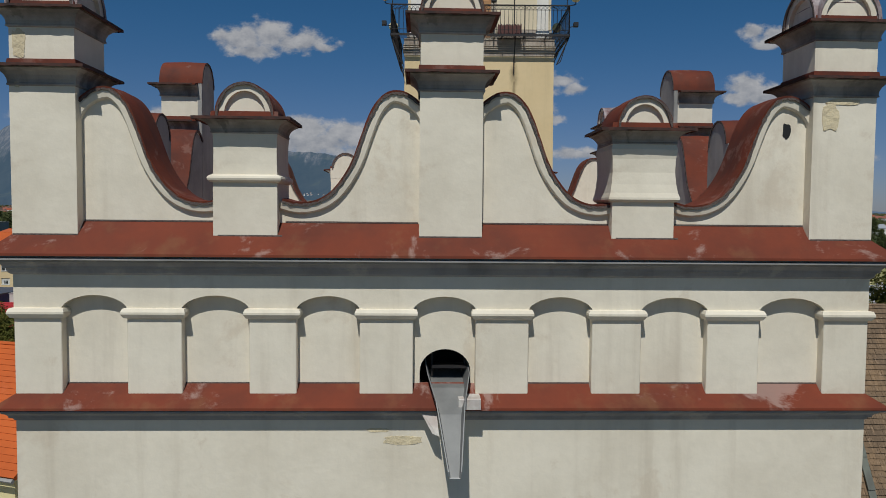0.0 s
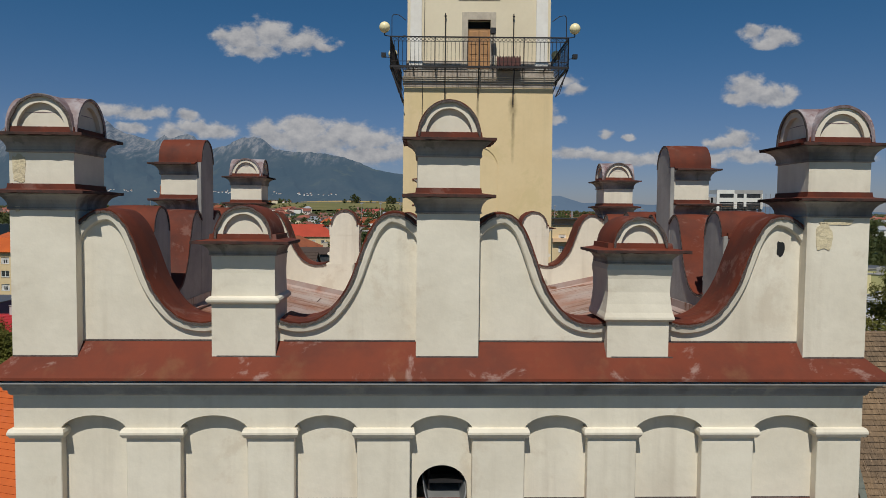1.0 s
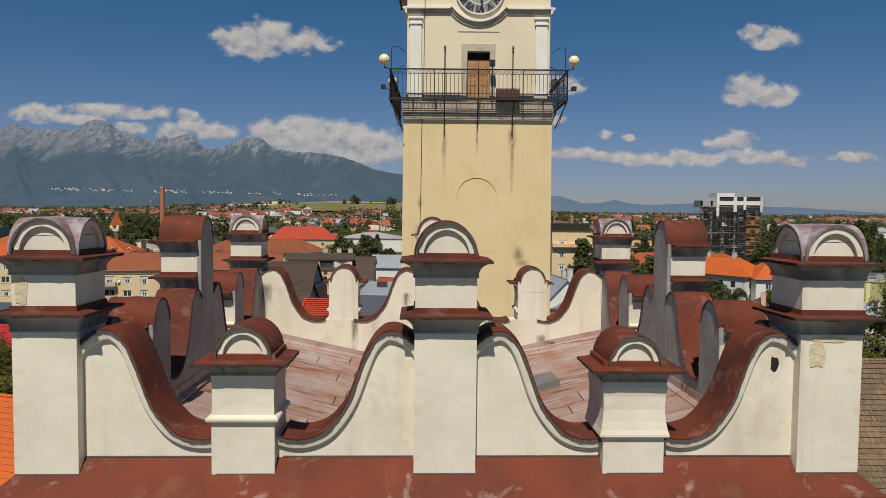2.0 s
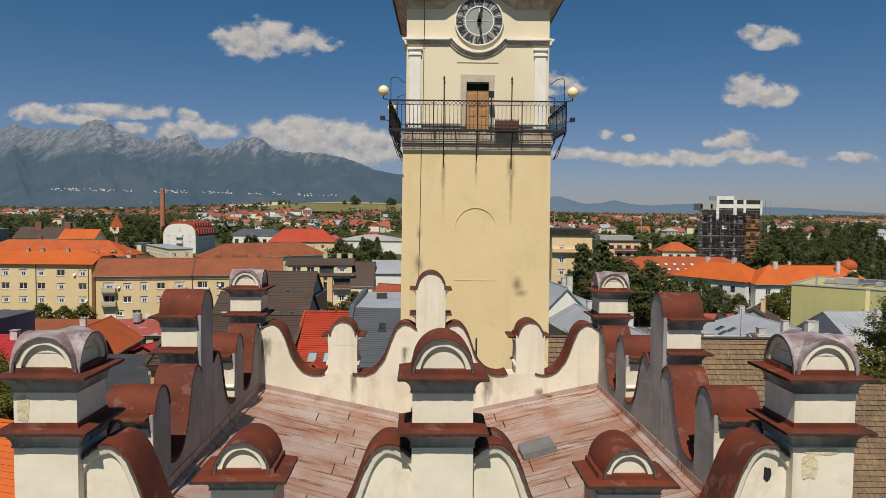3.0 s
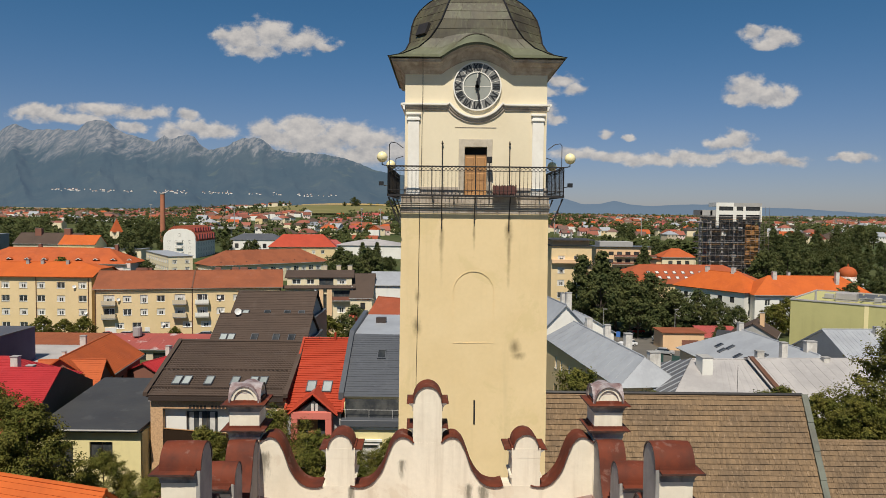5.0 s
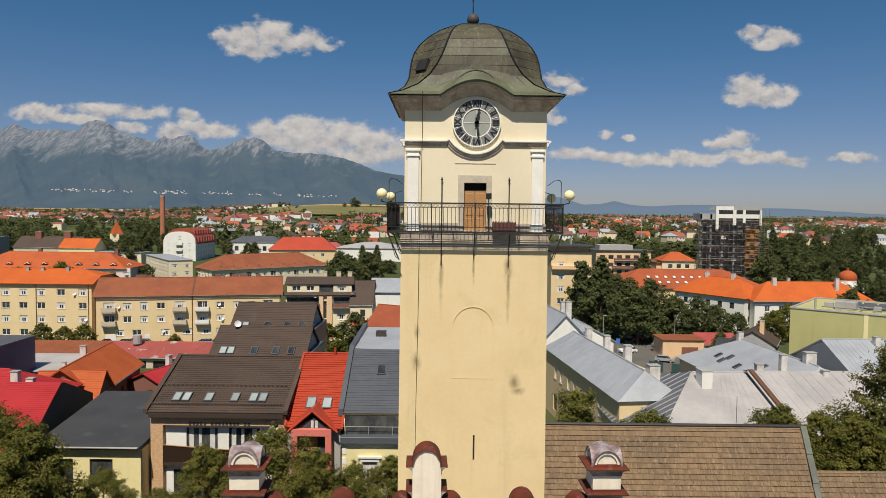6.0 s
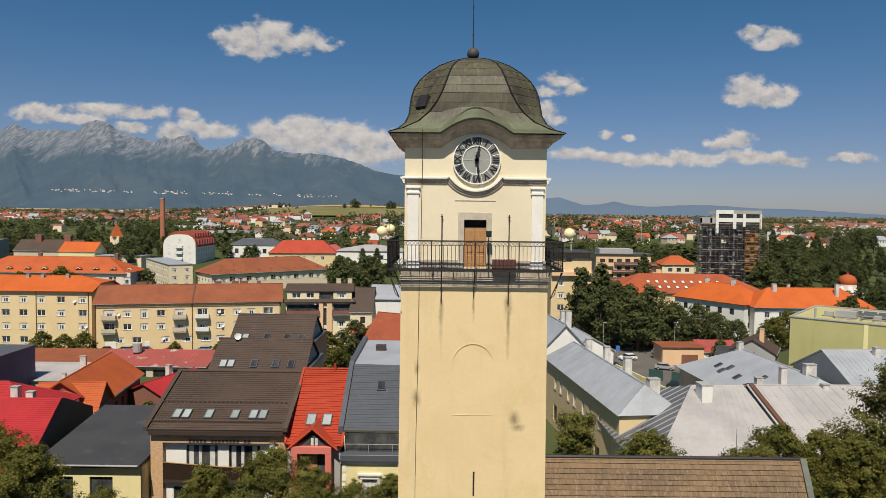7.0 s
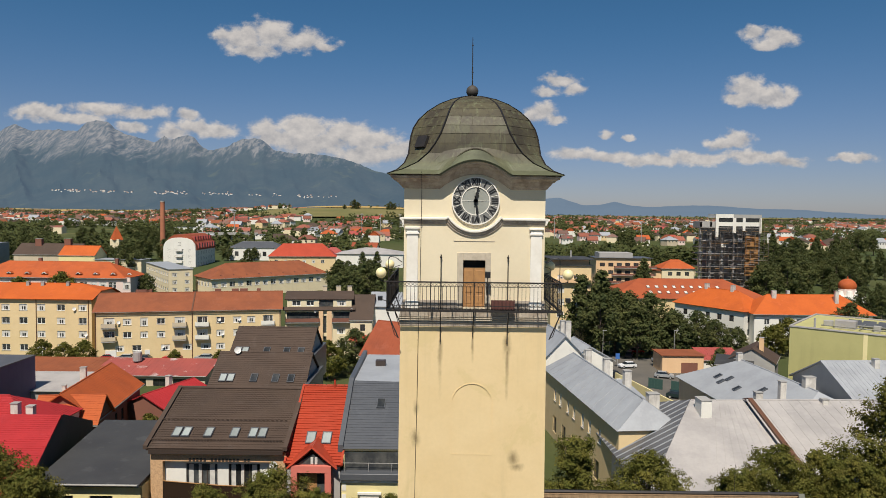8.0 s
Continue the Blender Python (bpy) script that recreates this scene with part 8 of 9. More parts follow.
building("house", "cream house with brick-red roof by the hall", -58.0, 520.0, -8, 19.0, 12.0, 3.0, 9.8, 14.0, "gable_x", T["cream"], T["r_brickred"], front=grid_windows((-6, -2, 2, 6), (6.0,), 1.8, 1.6, "dark"), over=0.5)
building("house", "white house with dull red roof", -74.0, 470.0, 10, 15.0, 11.0, 2.0, 8.6, 12.6, "hip_x", T["white"], T["r_oldred"], front=grid_windows((-4, 0, 4), (5.0,), 1.8, 1.6, "dark"), over=0.5)
viaduct = thing("road_viaduct", "grey concrete road viaduct on pillars in the far town", "bridge", pose(-192.0, 620.0, 0, 0, 0, 4))
part("deck", box(B(), -26, 26, -4, 4, 15.2, 16.4, 0.1), CONCRETE, viaduct)
for s_ in (-1, 1):
    part("guard_rail", box(B(), -26, 26, s_ * 3.9 - 0.1, s_ * 3.9 + 0.1, 16.4, 17.3), CONCRETE, viaduct)
for k in range(8):
    part("pillar", rod(B(), (-23 + k * 6.6, 0, 4.0), (-23 + k * 6.6, 0, 15.2), 0.8, 10), CONCRETE, viaduct)
brick_stack = thing("factory_chimney", "tall round orange brick factory chimney", "chimney", pose(-181.4, 450.0, 0))
part("stack", rod(B(), (0, 0, 1.0), (0, 0, 42.2), 1.85, 18, 1.35), material("orange_brick_stack", (0.42, 0.16, 0.085), (0.32, 0.12, 0.065), 0.9, big=0.2, small=1.0, vary=0.8, fine=0.15, bump=0.0), brick_stack)
part("stack_rim", rod(B(), (0, 0, 41.6), (0, 0, 42.4), 1.5, 18), CONCRETE, brick_stack)
spire = thing("chapel_spire", "small chapel with pointed red roof", "chapel", pose(-216.0, 460.0, 0))
part("roof", rod(B(), (0, 0, 16.5), (0, 0, 25.6), 4.6, 4, 0.1), T["r_tile"], spire)
part("wall", box(B(), -3, 3, -3, 3, 2, 17), T["cream"], spire)
dome_church = thing("red_domed_church", "white church with round red dome", "church", pose(177.6, 304.0, 0.2))
part("wall", box(B(), -5.2, 5.2, -5.2, 5.2, -1.0, 2.6), T["white"], dome_church)
part("drum", rod(B(), (0, 0, 2.6), (0, 0, 5.4), 3.5, 16), T["pink"], dome_church)
part("dome", ball(B(), (0, 0, 6.6), 3.7, 20, 0.85), T["r_tile"], dome_church, smooth=True)
for k in range(6):
    a = k * math.tau / 6 + 0.26
    part("lobed_gable", rod(B(), (3.4 * math.cos(a), 3.4 * math.sin(a), 2.6), (3.4 * math.cos(a), 3.4 * math.sin(a), 4.6), 1.5, 10, 1.1), T["white"], dome_church)
part("lantern", rod(B(), (0, 0, 9.5), (0, 0, 11.0), 0.5, 8, 0.1), T["r_tile"], dome_church)

# building under construction, wrapped in scaffolding
con = thing("unfinished_tower_block", "tower block under construction wrapped in scaffolding", "building", pose(134.5, 332.0, 0))
SLABC = material("raw_concrete", (0.30, 0.285, 0.27), (0.14, 0.13, 0.125), 0.9, big=0.25, small=2.0, vary=1.0, fine=0.25, bump=0.0)
SCAFFOLD = material("rusty_scaffold_tube", (0.115, 0.080, 0.062), (0.20, 0.175, 0.155), 0.7, big=0.5, small=3.0, vary=1.0, fine=0.2, bump=0.0)
for k in range(10):
    z = 4.0 + k * 3.05
    part("floor_slab", box(B(), -14.2, 14.4, -6.5, 3.0, z - 0.32, z), SLABC, con)
for x in (-13.7, -9, -3.5, 2, 7.5, 13.6):
    part("column", box(B(), x - 0.45, x + 0.45, -6.0, -5.1, 2.0, 34.0), SLABC, con)
part("core_wall", box(B(), -9.5, 13.0, -3.2, 3.0, 2.0, 34.0), SLABC, con)
part("left_bay", box(B(), -14.2, -7.0, -6.0, 3.0, 31.6, 34.2), T["grey"], con)
part("left_bay_glass", box(B(), -13.6, -7.2, -6.1, -6.0, 29.0, 31.4), PANE, con)
part("top_wall", box(B(), -7.0, 1.2, -6.6, 3.0, 35.9, 37.7), T["white"], con, "white rendered top storey")
part("top_wall", box(B(), 1.2, 14.4, -6.5, 3.0, 35.9, 37.6), T["grey"], con)
part("top_glass", box(B(), -5.8, 13.8, -6.3, -6.2, 34.0, 35.9), PANE, con)
part("top_band", box(B(), -7.0, 14.0, -6.7, 2.9, 32.1, 34.0), T["white"], con, "white rendered band between the windows")
part("top_glass", box(B(), -5.8, 13.8, -6.3, -6.2, 28.8, 32.1), PANE, con)
for x, w, z0 in ((-6.4, 1.3, 26.0), (1.7, 1.5, 28.8), (6.2, 1.2, 30.0), (13.9, 0.9, 28.8)):
    part("white_pier", box(B(), x - w / 2, x + w / 2, -6.75, -6.25, z0, 35.9), T["white"], con)
part("insulation", box(B(), 7.0, 13.2, -6.5, -6.4, 9.0, 27.5), material("orange_insulation", (0.34, 0.165, 0.05), (0.22, 0.10, 0.04), 0.8, big=0.4, vary=0.9), con, "orange-brown insulation boards")
for x, z, w in ((-4.0, 22.0, 2.2), (3.8, 24.6, 2.0), (-10.2, 18.6, 1.8), (0.6, 12.0, 2.4)):
    part("window", box(B(), x, x + w, -6.2, -6.1, z, z + 1.7), T["white"], con)
for k in range(17):
    x = -15.6 + k * 2.05
    part("scaffold_standard", rod(B(), (x, -8.2, 2.0), (x, -8.2, 29.5 if k < 14 else 36.0), 0.07, 5), SCAFFOLD, con)
for k in range(14):
    z = 4.5 + k * 1.95
    g = B()
    for c in range(16):
        if (c * 3 + k * 5) % 7 > 1:
            box(g, -15.6 + c * 2.05, -13.6 + c * 2.05, -8.3, -7.4, z, z + 0.08)
    part("scaffold_deck", g, (SCAFFOLD, WOOD, SLABC)[k % 3], con)
    part("guard_rail", rod(B(), (-15.8, -8.3, z + 1.0), (17.4, -8.3, z + 1.0), 0.035, 4), SCAFFOLD, con)
for k in range(12):
    x, z = -15.6 + (k * 5 % 15) * 2.05, 4.5 + (k * 3 % 12) * 1.95
    part("scaffold_brace", rod(B(), (x, -8.25, z), (x + 2.05, -8.25, z + 1.95), 0.04, 4), SCAFFOLD, con)


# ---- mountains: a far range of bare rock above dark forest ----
# the blue haze of distance is added to far land as emission
def hazed_far(name, base, second, haze_tint, strength, scale):
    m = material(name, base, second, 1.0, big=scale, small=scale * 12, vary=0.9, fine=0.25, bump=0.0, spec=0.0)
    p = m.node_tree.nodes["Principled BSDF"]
    p.inputs["Emission Color"].default_value = (*haze_tint, 1)
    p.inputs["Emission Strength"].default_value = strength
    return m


RIDGE = [(-0.80, 0.095), (-0.70, 0.108), (-0.637, 0.1100), (-0.624, 0.1163), (-0.613, 0.1213), (-0.607, 0.1182), (-0.601, 0.1166), (-0.590, 0.1127), (-0.564, 0.1138),
         (-0.544, 0.1148), (-0.524, 0.1129), (-0.515, 0.1208), (-0.508, 0.1254), (-0.497, 0.1276), (-0.488, 0.1268), (-0.479, 0.1245), (-0.470, 0.1165), (-0.457, 0.1101),
         (-0.444, 0.1058), (-0.429, 0.1015), (-0.414, 0.0984), (-0.407, 0.1026), (-0.400, 0.1063), (-0.389, 0.1016), (-0.381, 0.1045), (-0.375, 0.1066), (-0.366, 0.1087),
         (-0.358, 0.1052), (-0.350, 0.0959), (-0.336, 0.0872), (-0.325, 0.0889), (-0.314, 0.0915), (-0.300, 0.0989), (-0.283, 0.1044), (-0.270, 0.1058), (-0.259, 0.1031),
         (-0.252, 0.0971), (-0.245, 0.0906), (-0.225, 0.0844), (-0.199, 0.0847), (-0.167, 0.0823), (-0.145, 0.0772), (-0.122, 0.0709), (-0.096, 0.0598), (-0.058, 0.0538),
         (0.166, 0.0150), (0.199, 0.0115)]


def ridge_at(s, rows):
    for (a, za), (b_, zb) in zip(rows, rows[1:]):
        if a <= s <= b_:
            t = (s - a) / (b_ - a)
            return lerp(za, zb, t)
    return rows[0][1] if s < rows[0][0] else 0.0


ROCK = hazed_far("far_mountain_rock", (0.016, 0.026, 0.026), (0.030, 0.038, 0.034), (0.175, 0.270, 0.415), 0.36, 0.004)
rt = ROCK.node_tree
rtc = rt.nodes.new("ShaderNodeTexCoord").outputs["Object"]
rsp = rt.nodes.new("ShaderNodeSeparateXYZ")
link(rt, rtc, rsp.inputs[0])
gully = rt.nodes.new("ShaderNodeMapping")
gully.inputs["Scale"].default_value = (0.021, 0.004, 0.0075)
link(rt, rtc, gully.inputs[0])
streaks = noise_node(rt, gully.outputs[0], 1.0, 9.0, 0.66, 0.4)
high = math_node(rt, "ADD", math_node(rt, "MULTIPLY", math_node(rt, "SUBTRACT", rsp.outputs[2], 355.0), 0.0075), math_node(rt, "MULTIPLY", math_node(rt, "SUBTRACT", streaks, 0.5), 3.6))
bare = ramp(rt, high, -0.25, 0.75)
src = rt.nodes["Principled BSDF"].inputs["Base Color"].links[0].from_socket
stone = mix_color(rt, ramp(rt, noise_node(rt, gully.outputs[0], 3.1, 8.0, 0.7), 0.38, 0.62), (0.045, 0.052, 0.058), (0.185, 0.168, 0.152))
clearing = ramp(rt, noise_node(rt, rtc, 0.006, 6.0, 0.6), 0.58, 0.70)
src = mix_color(rt, math_node(rt, "MULTIPLY", clearing, 0.5), src, (0.055, 0.062, 0.035))
link(rt, mix_color(rt, math_node(rt, "MULTIPLY", bare, 0.85), src, stone), rt.nodes["Principled BSDF"].inputs["Base Color"])


def mountain_z(s, t):
    """Height of the range; t runs from its foot to its ridge."""
    top = ridge_at(s, RIDGE) * 4300 + 32
    spur = 1 - abs(noise.noise(Vector((s * 17 + 0.5 * t, t * 0.7, 7)))) * 2
    crag = noise.fractal(Vector((s * 60, t * 6.0, 3)), 0.8, 2.1, 7)
    z = 30 + (top - 30) * (0.34 * t + 0.66 * t ** 2.3)
    z += top * math.sin(math.pi * t) * (0.13 * spur - 0.05) + top * 0.085 * crag * t * (1.28 - t)
    return max(z, 22 + 14 * t)


b = B()
cols, rows_n = 420, 44
grid = []
for j in range(rows_n + 1):
    t = j / rows_n
    y = lerp(2900, 4300, t)
    grid.append([b.verts.new((s * y, y, mountain_z(s, t))) for s in (lerp(-0.85, 0.20, i / cols) for i in range(cols + 1))])
for r0, r1 in zip(grid, grid[1:]):
    for i in range(cols):
        b.faces.new((r0[i], r0[i + 1], r1[i + 1], r1[i]))
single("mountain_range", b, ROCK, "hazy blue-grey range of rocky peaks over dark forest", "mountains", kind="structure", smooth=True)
HILL = hazed_far("hazy_far_hills", (0.025, 0.035, 0.045), (0.02, 0.03, 0.04), (0.21, 0.30, 0.43), 0.62, 0.003)
LOW = [(-0.3, 0.0), (0.05, 0.014), (0.166, 0.0262), (0.199, 0.0155), (0.225, 0.0165), (0.246, 0.0212), (0.27, 0.0155), (0.296, 0.0140), (0.34, 0.0165), (0.385, 0.0172), (0.450, 0.0133), (0.51, 0.0128), (0.540, 0.0108), (0.636, 0.0060), (0.9, 0.004)]
b = B()
prev = None
for i in range(161):
    s = lerp(-0.1, 0.85, i / 160)
    z = 31 + ridge_at(s, LOW) * 4400 + 2.5 * noise.noise(Vector((s * 60, 0, 0)))
    cur = [b.verts.new((s * 3000, 3000, 26)), b.verts.new((s * 3700, 3700, lerp(26, z, 0.45))), b.verts.new((s * 4400, 4400, z)), b.verts.new((s * 4550, 4550, 20))]
    if prev:
        for k in range(3):
            b.faces.new((prev[k], cur[k], cur[k + 1], prev[k + 1]))
    prev = cur
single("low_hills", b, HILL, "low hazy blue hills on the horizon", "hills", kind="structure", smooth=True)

# ---- far town ----
far_rnd = random.Random(11)
far_cache = {}


def far_house_mesh(wall, roof, w, d, e, r, hip):
    key = (wall, roof, w, d, e, r, hip)
    if key not in far_cache:
        b = B()
        box(b, -w / 2, w / 2, -d / 2, d / 2, -3, e)
        wm = mesh_of("wall", b, T[wall])
        b = B()
        i = d / 2 if hip else -0.4
        x, y = w / 2 + 0.5, d / 2 + 0.5
        slab(b, [(-x, -y, e), (x, -y, e), (w / 2 - i, 0, r), (-w / 2 + i, 0, r)], 0.15)
        slab(b, [(x, y, e), (-x, y, e), (-w / 2 + i, 0, r), (w / 2 - i, 0, r)], 0.15)
        if hip:
            slab(b, [(x, -y, e), (x, y, e), (w / 2 - i, 0, r)], 0.15)
            slab(b, [(-x, y, e), (-x, -y, e), (-w / 2 + i, 0, r)], 0.15)
        else:
            for s in (-1, 1):
                face(b, [(s * w / 2, -d / 2, e), (s * w / 2, d / 2, e), (s * w / 2, 0, r - 0.2)])
        rm = mesh_of("roof", b, T[roof])
        b = B()
        box(b, -0.7, 0.7, -d / 2 - 0.04, -d / 2 + 0.02, e - 2.2, e - 0.9)
        far_cache[key] = (wm, rm, mesh_of("window", b, PANE))
    return far_cache[key]


WALLS = ["white", "white", "white", "cream", "cream", "ochre", "pink", "beige"]
for key, base, sec in (("farred", (0.25, 0.075, 0.045), (0.18, 0.07, 0.05)), ("farbrown", (0.14, 0.075, 0.055), (0.11, 0.06, 0.045)), ("fardull", (0.19, 0.105, 0.08), (0.15, 0.09, 0.07))):
    T["r_" + key] = material(key + "_roofing", base, sec, 0.8, big=0.2, small=2.0, vary=0.8, fine=0.14, bump=0.0, each=0.25)
ROOFS = ["r_farred", "r_farred", "r_farbrown", "r_rust", "r_brown", "r_brickred", "r_oldred", "r_zincroof", "r_fardull", "r_tile"]
KINDS = [(far_rnd.choice(WALLS), far_rnd.choice(ROOFS), w, d, e, r, h) for w, d, e, r, h in
         [(11, 9, 5.2, 9.0, False), (13, 10, 6.0, 9.5, True), (10, 9, 4.5, 8.6, False), (15, 10, 6.5, 10, True), (12, 10, 6.2, 10.4, False)] * 7]


def far_house(x, y, z=None):
    k = far_rnd.choice(KINDS)
    ms = far_house_mesh(*k)
    roof_word = {"r_farred": "muted red", "r_farbrown": "dark brown", "r_fardull": "dull brown-red", "r_tile": "orange-red tiled", "r_brickred": "brick-red", "r_rust": "rust-brown", "r_red": "red", "r_orange": "orange", "r_brown": "brown", "r_slate": "slate-grey", "r_oldred": "dull red", "r_zincroof": "grey"}[k[1]]
    h = thing("far_house", "small %s rendered house with %s roof" % (k[0], roof_word), "house", pose(x, y, ground_z(x, y) if z is None else z, 0, 0, far_rnd.choice((0, 90, 20, -25, 8, 70))), "houses of the far town")
    for n_, me in zip(("wall", "roof"), ms):
        part(n_, me, None, h)
    for s in (-1, 0, 1):
        part("window", ms[2], None, h, "", pose(s * k[2] * 0.32, 0, 0))


def town_zone(s0, s1, y0, y1, n):
    """Scatters houses over a sector: slopes to the east and distances."""
    for _ in range(n):
        y = y0 * (y1 / y0) ** far_rnd.random()
        s = far_rnd.uniform(s0, s1)
        if not (-340 < s * y < -10 and 1060 < y < 1720):
            far_house(s * y, y)


town_zone(-0.64, -0.30, 860, 1700, 50)
town_zone(-0.34, -0.07, 540, 800, 30)
town_zone(-0.34, -0.10, 800, 1350, 52)
town_zone(-0.13, -0.05, 900, 1280, 26)
town_zone(0.16, 0.36, 640, 1500, 66)
town_zone(0.46, 0.66, 620, 1200, 40)
town_zone(0.30, 0.48, 900, 1700, 30)
verts, faces, mats_i = [], [], []
far_mats = [T["white"], T["cream"], T["r_farred"], T["r_farbrown"], T["r_brickred"], T["r_brown"]]
for _ in range(4200):
    y = 720 * (2300 / 720) ** far_rnd.random()
    s = far_rnd.choice((far_rnd.uniform(-0.66, -0.12), far_rnd.uniform(0.12, 0.66)))
    x = s * y
    if noise.noise(Vector((s * 7, y / 230, 4))) < 0.0 or (-340 < x < -10 and 1060 < y < 1720) or (y > 1880 and -0.62 < s < -0.18):
        continue
    z = ground_z(x, y) - 1
    w, d, e = far_rnd.uniform(3.2, 6.5), far_rnd.uniform(3.4, 5), far_rnd.uniform(4.5, 7.5)
    r = e + far_rnd.uniform(1.6, 3.4)
    o = len(verts)
    verts += [(x - w, y - d, z), (x + w, y - d, z), (x + w, y + d, z), (x - w, y + d, z), (x - w, y - d, z + e), (x + w, y - d, z + e), (x + w, y + d, z + e), (x - w, y + d, z + e), (x - w, y, z + r), (x + w, y, z + r)]
    wi, ri = far_rnd.randrange(2), far_rnd.choice((2, 2, 3, 4, 5))
    for f, mi in (((0, 1, 5, 4), wi), ((1, 2, 6, 9, 5), wi), ((3, 0, 4, 8, 7), wi), ((4, 5, 9, 8), ri), ((6, 7, 8, 9), ri)):
        faces.append(tuple(o + i for i in f))
        mats_i.append(mi)
me = bpy.data.meshes.new("far_houses")
me.from_pydata(verts, [], faces)
for m_ in far_mats:
    me.materials.append(m_)
me.polygons.foreach_set("material_index", mats_i)
single("far_houses", me, None, "distant suburb of small red-roofed houses", "houses", kind="stuff")

# wheat field and stubble on the hill
WHEAT = material("ripe_wheat_field", (0.44, 0.30, 0.115), (0.36, 0.25, 0.095), 0.95, big=0.01, small=0.3, vary=0.8, fine=0.15, bump=0.0, spec=0.1)
MEADOW = material("dry_hill_meadow", (0.19, 0.165, 0.070), (0.12, 0.125, 0.048), 0.95, big=0.012, small=0.3, vary=0.9, fine=0.2, bump=0.0, spec=0.1)


def draped(name, label, x0, x1, y0, y1, mat, lift):
    b = B()
    n, k = 14, 8
    g = [[b.verts.new((lerp(x0, x1, i / n) + (j - k / 2) * 5, lerp(y0, y1, j / k), ground_z(lerp(x0, x1, i / n) + (j - k / 2) * 5, lerp(y0, y1, j / k)) + lift)) for i in range(n + 1)] for j in range(k + 1)]
    for r0, r1 in zip(g, g[1:]):
        for i in range(n):
            b.faces.new((r0[i], r0[i + 1], r1[i + 1], r1[i]))
    single(name, b, mat, label, "field", kind="structure", smooth=True)


draped("wheat_field", "ripe yellow wheat field on the hill", -260, -10, 1330, 1500, WHEAT, 3.2)
draped("hill_meadow", "dry green meadow on the hill slope", -330, -60, 1080, 1325, MEADOW, 2.4)
draped("wheat_field", "long ripe yellow field before the mountains", -1150, -440, 1950, 2750, WHEAT, 6.0)
draped("wheat_field", "pale stubble field in the far plain", -1750, -1330, 2000, 2700, WHEAT, 6.0)
draped("hill_meadow", "long pale meadow in the far plain", 420, 1700, 2100, 2800, MEADOW, 6.0)

# villages at the foot of the mountains
vil = random.Random(8)
verts, faces, mats_i = [], [], []
for _ in range(150):
    s = lerp(-0.565, -0.30, vil.random()) if vil.random() < 0.8 else lerp(-0.30, -0.14, vil.random())
    want = 0.0265 - 0.012 * (s + 0.5) + vil.gauss(0, 0.0011)
    if noise.noise(Vector((s * 38, 2.0, 0))) < -0.12:
        continue
    t = next((k / 200 for k in range(200) if (mountain_z(s, k / 200) - 33) / lerp(2900, 4300, k / 200) > want), None)
    if t is None:
        continue
    y = lerp(2900, 4300, t)
    x, z = s * y, mountain_z(s, t) - 1
    w, d, e = vil.uniform(1.6, 4.4), vil.uniform(2, 4), vil.uniform(2.2, 4.6)
    o = len(verts)
    verts += [(x - w, y - d, z), (x + w, y - d, z), (x + w, y + d, z), (x - w, y + d, z), (x - w, y - d, z + e), (x + w, y - d, z + e), (x + w, y + d, z + e), (x - w, y + d, z + e), (x - w, y, z + e + 2), (x + w, y, z + e + 2)]
    for f, mi in (((0, 1, 5, 4), 0), ((1, 2, 6, 9, 5), 0), ((3, 0, 4, 8, 7), 0), ((4, 5, 9, 8), 1), ((6, 7, 8, 9), 1)):
        faces.append(tuple(o + i for i in f))
        mats_i.append(mi)
me = bpy.data.meshes.new("mountain_village")
me.from_pydata(verts, [], faces)
for m_ in (T["white"], T["r_fardull"]):
    me.materials.append(m_)
me.polygons.foreach_set("material_index", mats_i)
single("mountain_village", me, None, "tiny white houses of villages at the mountains' foot", "houses", kind="stuff")


# ---- trees ----
LEAF = material("green_leaves", (0.092, 0.100, 0.018), (0.165, 0.142, 0.030), 0.75, big=0.5, small=2.0, vary=0.9, fine=0.25, bump=0.0, spec=0.2)
LEAF_DARK = material("dark_green_leaves", (0.060, 0.078, 0.026), (0.104, 0.106, 0.034), 0.75, big=0.3, small=2.0, vary=0.9, fine=0.25, bump=0.0, spec=0.2)
for lm in (LEAF, LEAF_DARK):
    island_tone(lm, 0.32)
    # thin leaves let some light through
    lt = lm.node_tree
    thin = lt.nodes.new("ShaderNodeBsdfTranslucent")
    link(lt, lt.nodes["Principled BSDF"].inputs["Base Color"].links[0].from_socket, thin.inputs[0])
    both = lt.nodes.new("ShaderNodeMixShader")
    both.inputs[0].default_value = 0.22
    link(lt, lt.nodes["Principled BSDF"].outputs[0], both.inputs[1])
    link(lt, thin.outputs[0], both.inputs[2])
    link(lt, both.outputs[0], lt.nodes["Material Output"].inputs[0])
BARK = material("tree_bark", (0.10, 0.075, 0.055), (0.07, 0.055, 0.04), 0.95, big=1.0, small=8.0, vary=0.8, fine=0.3, bump=0.5)
tree_cache = {}


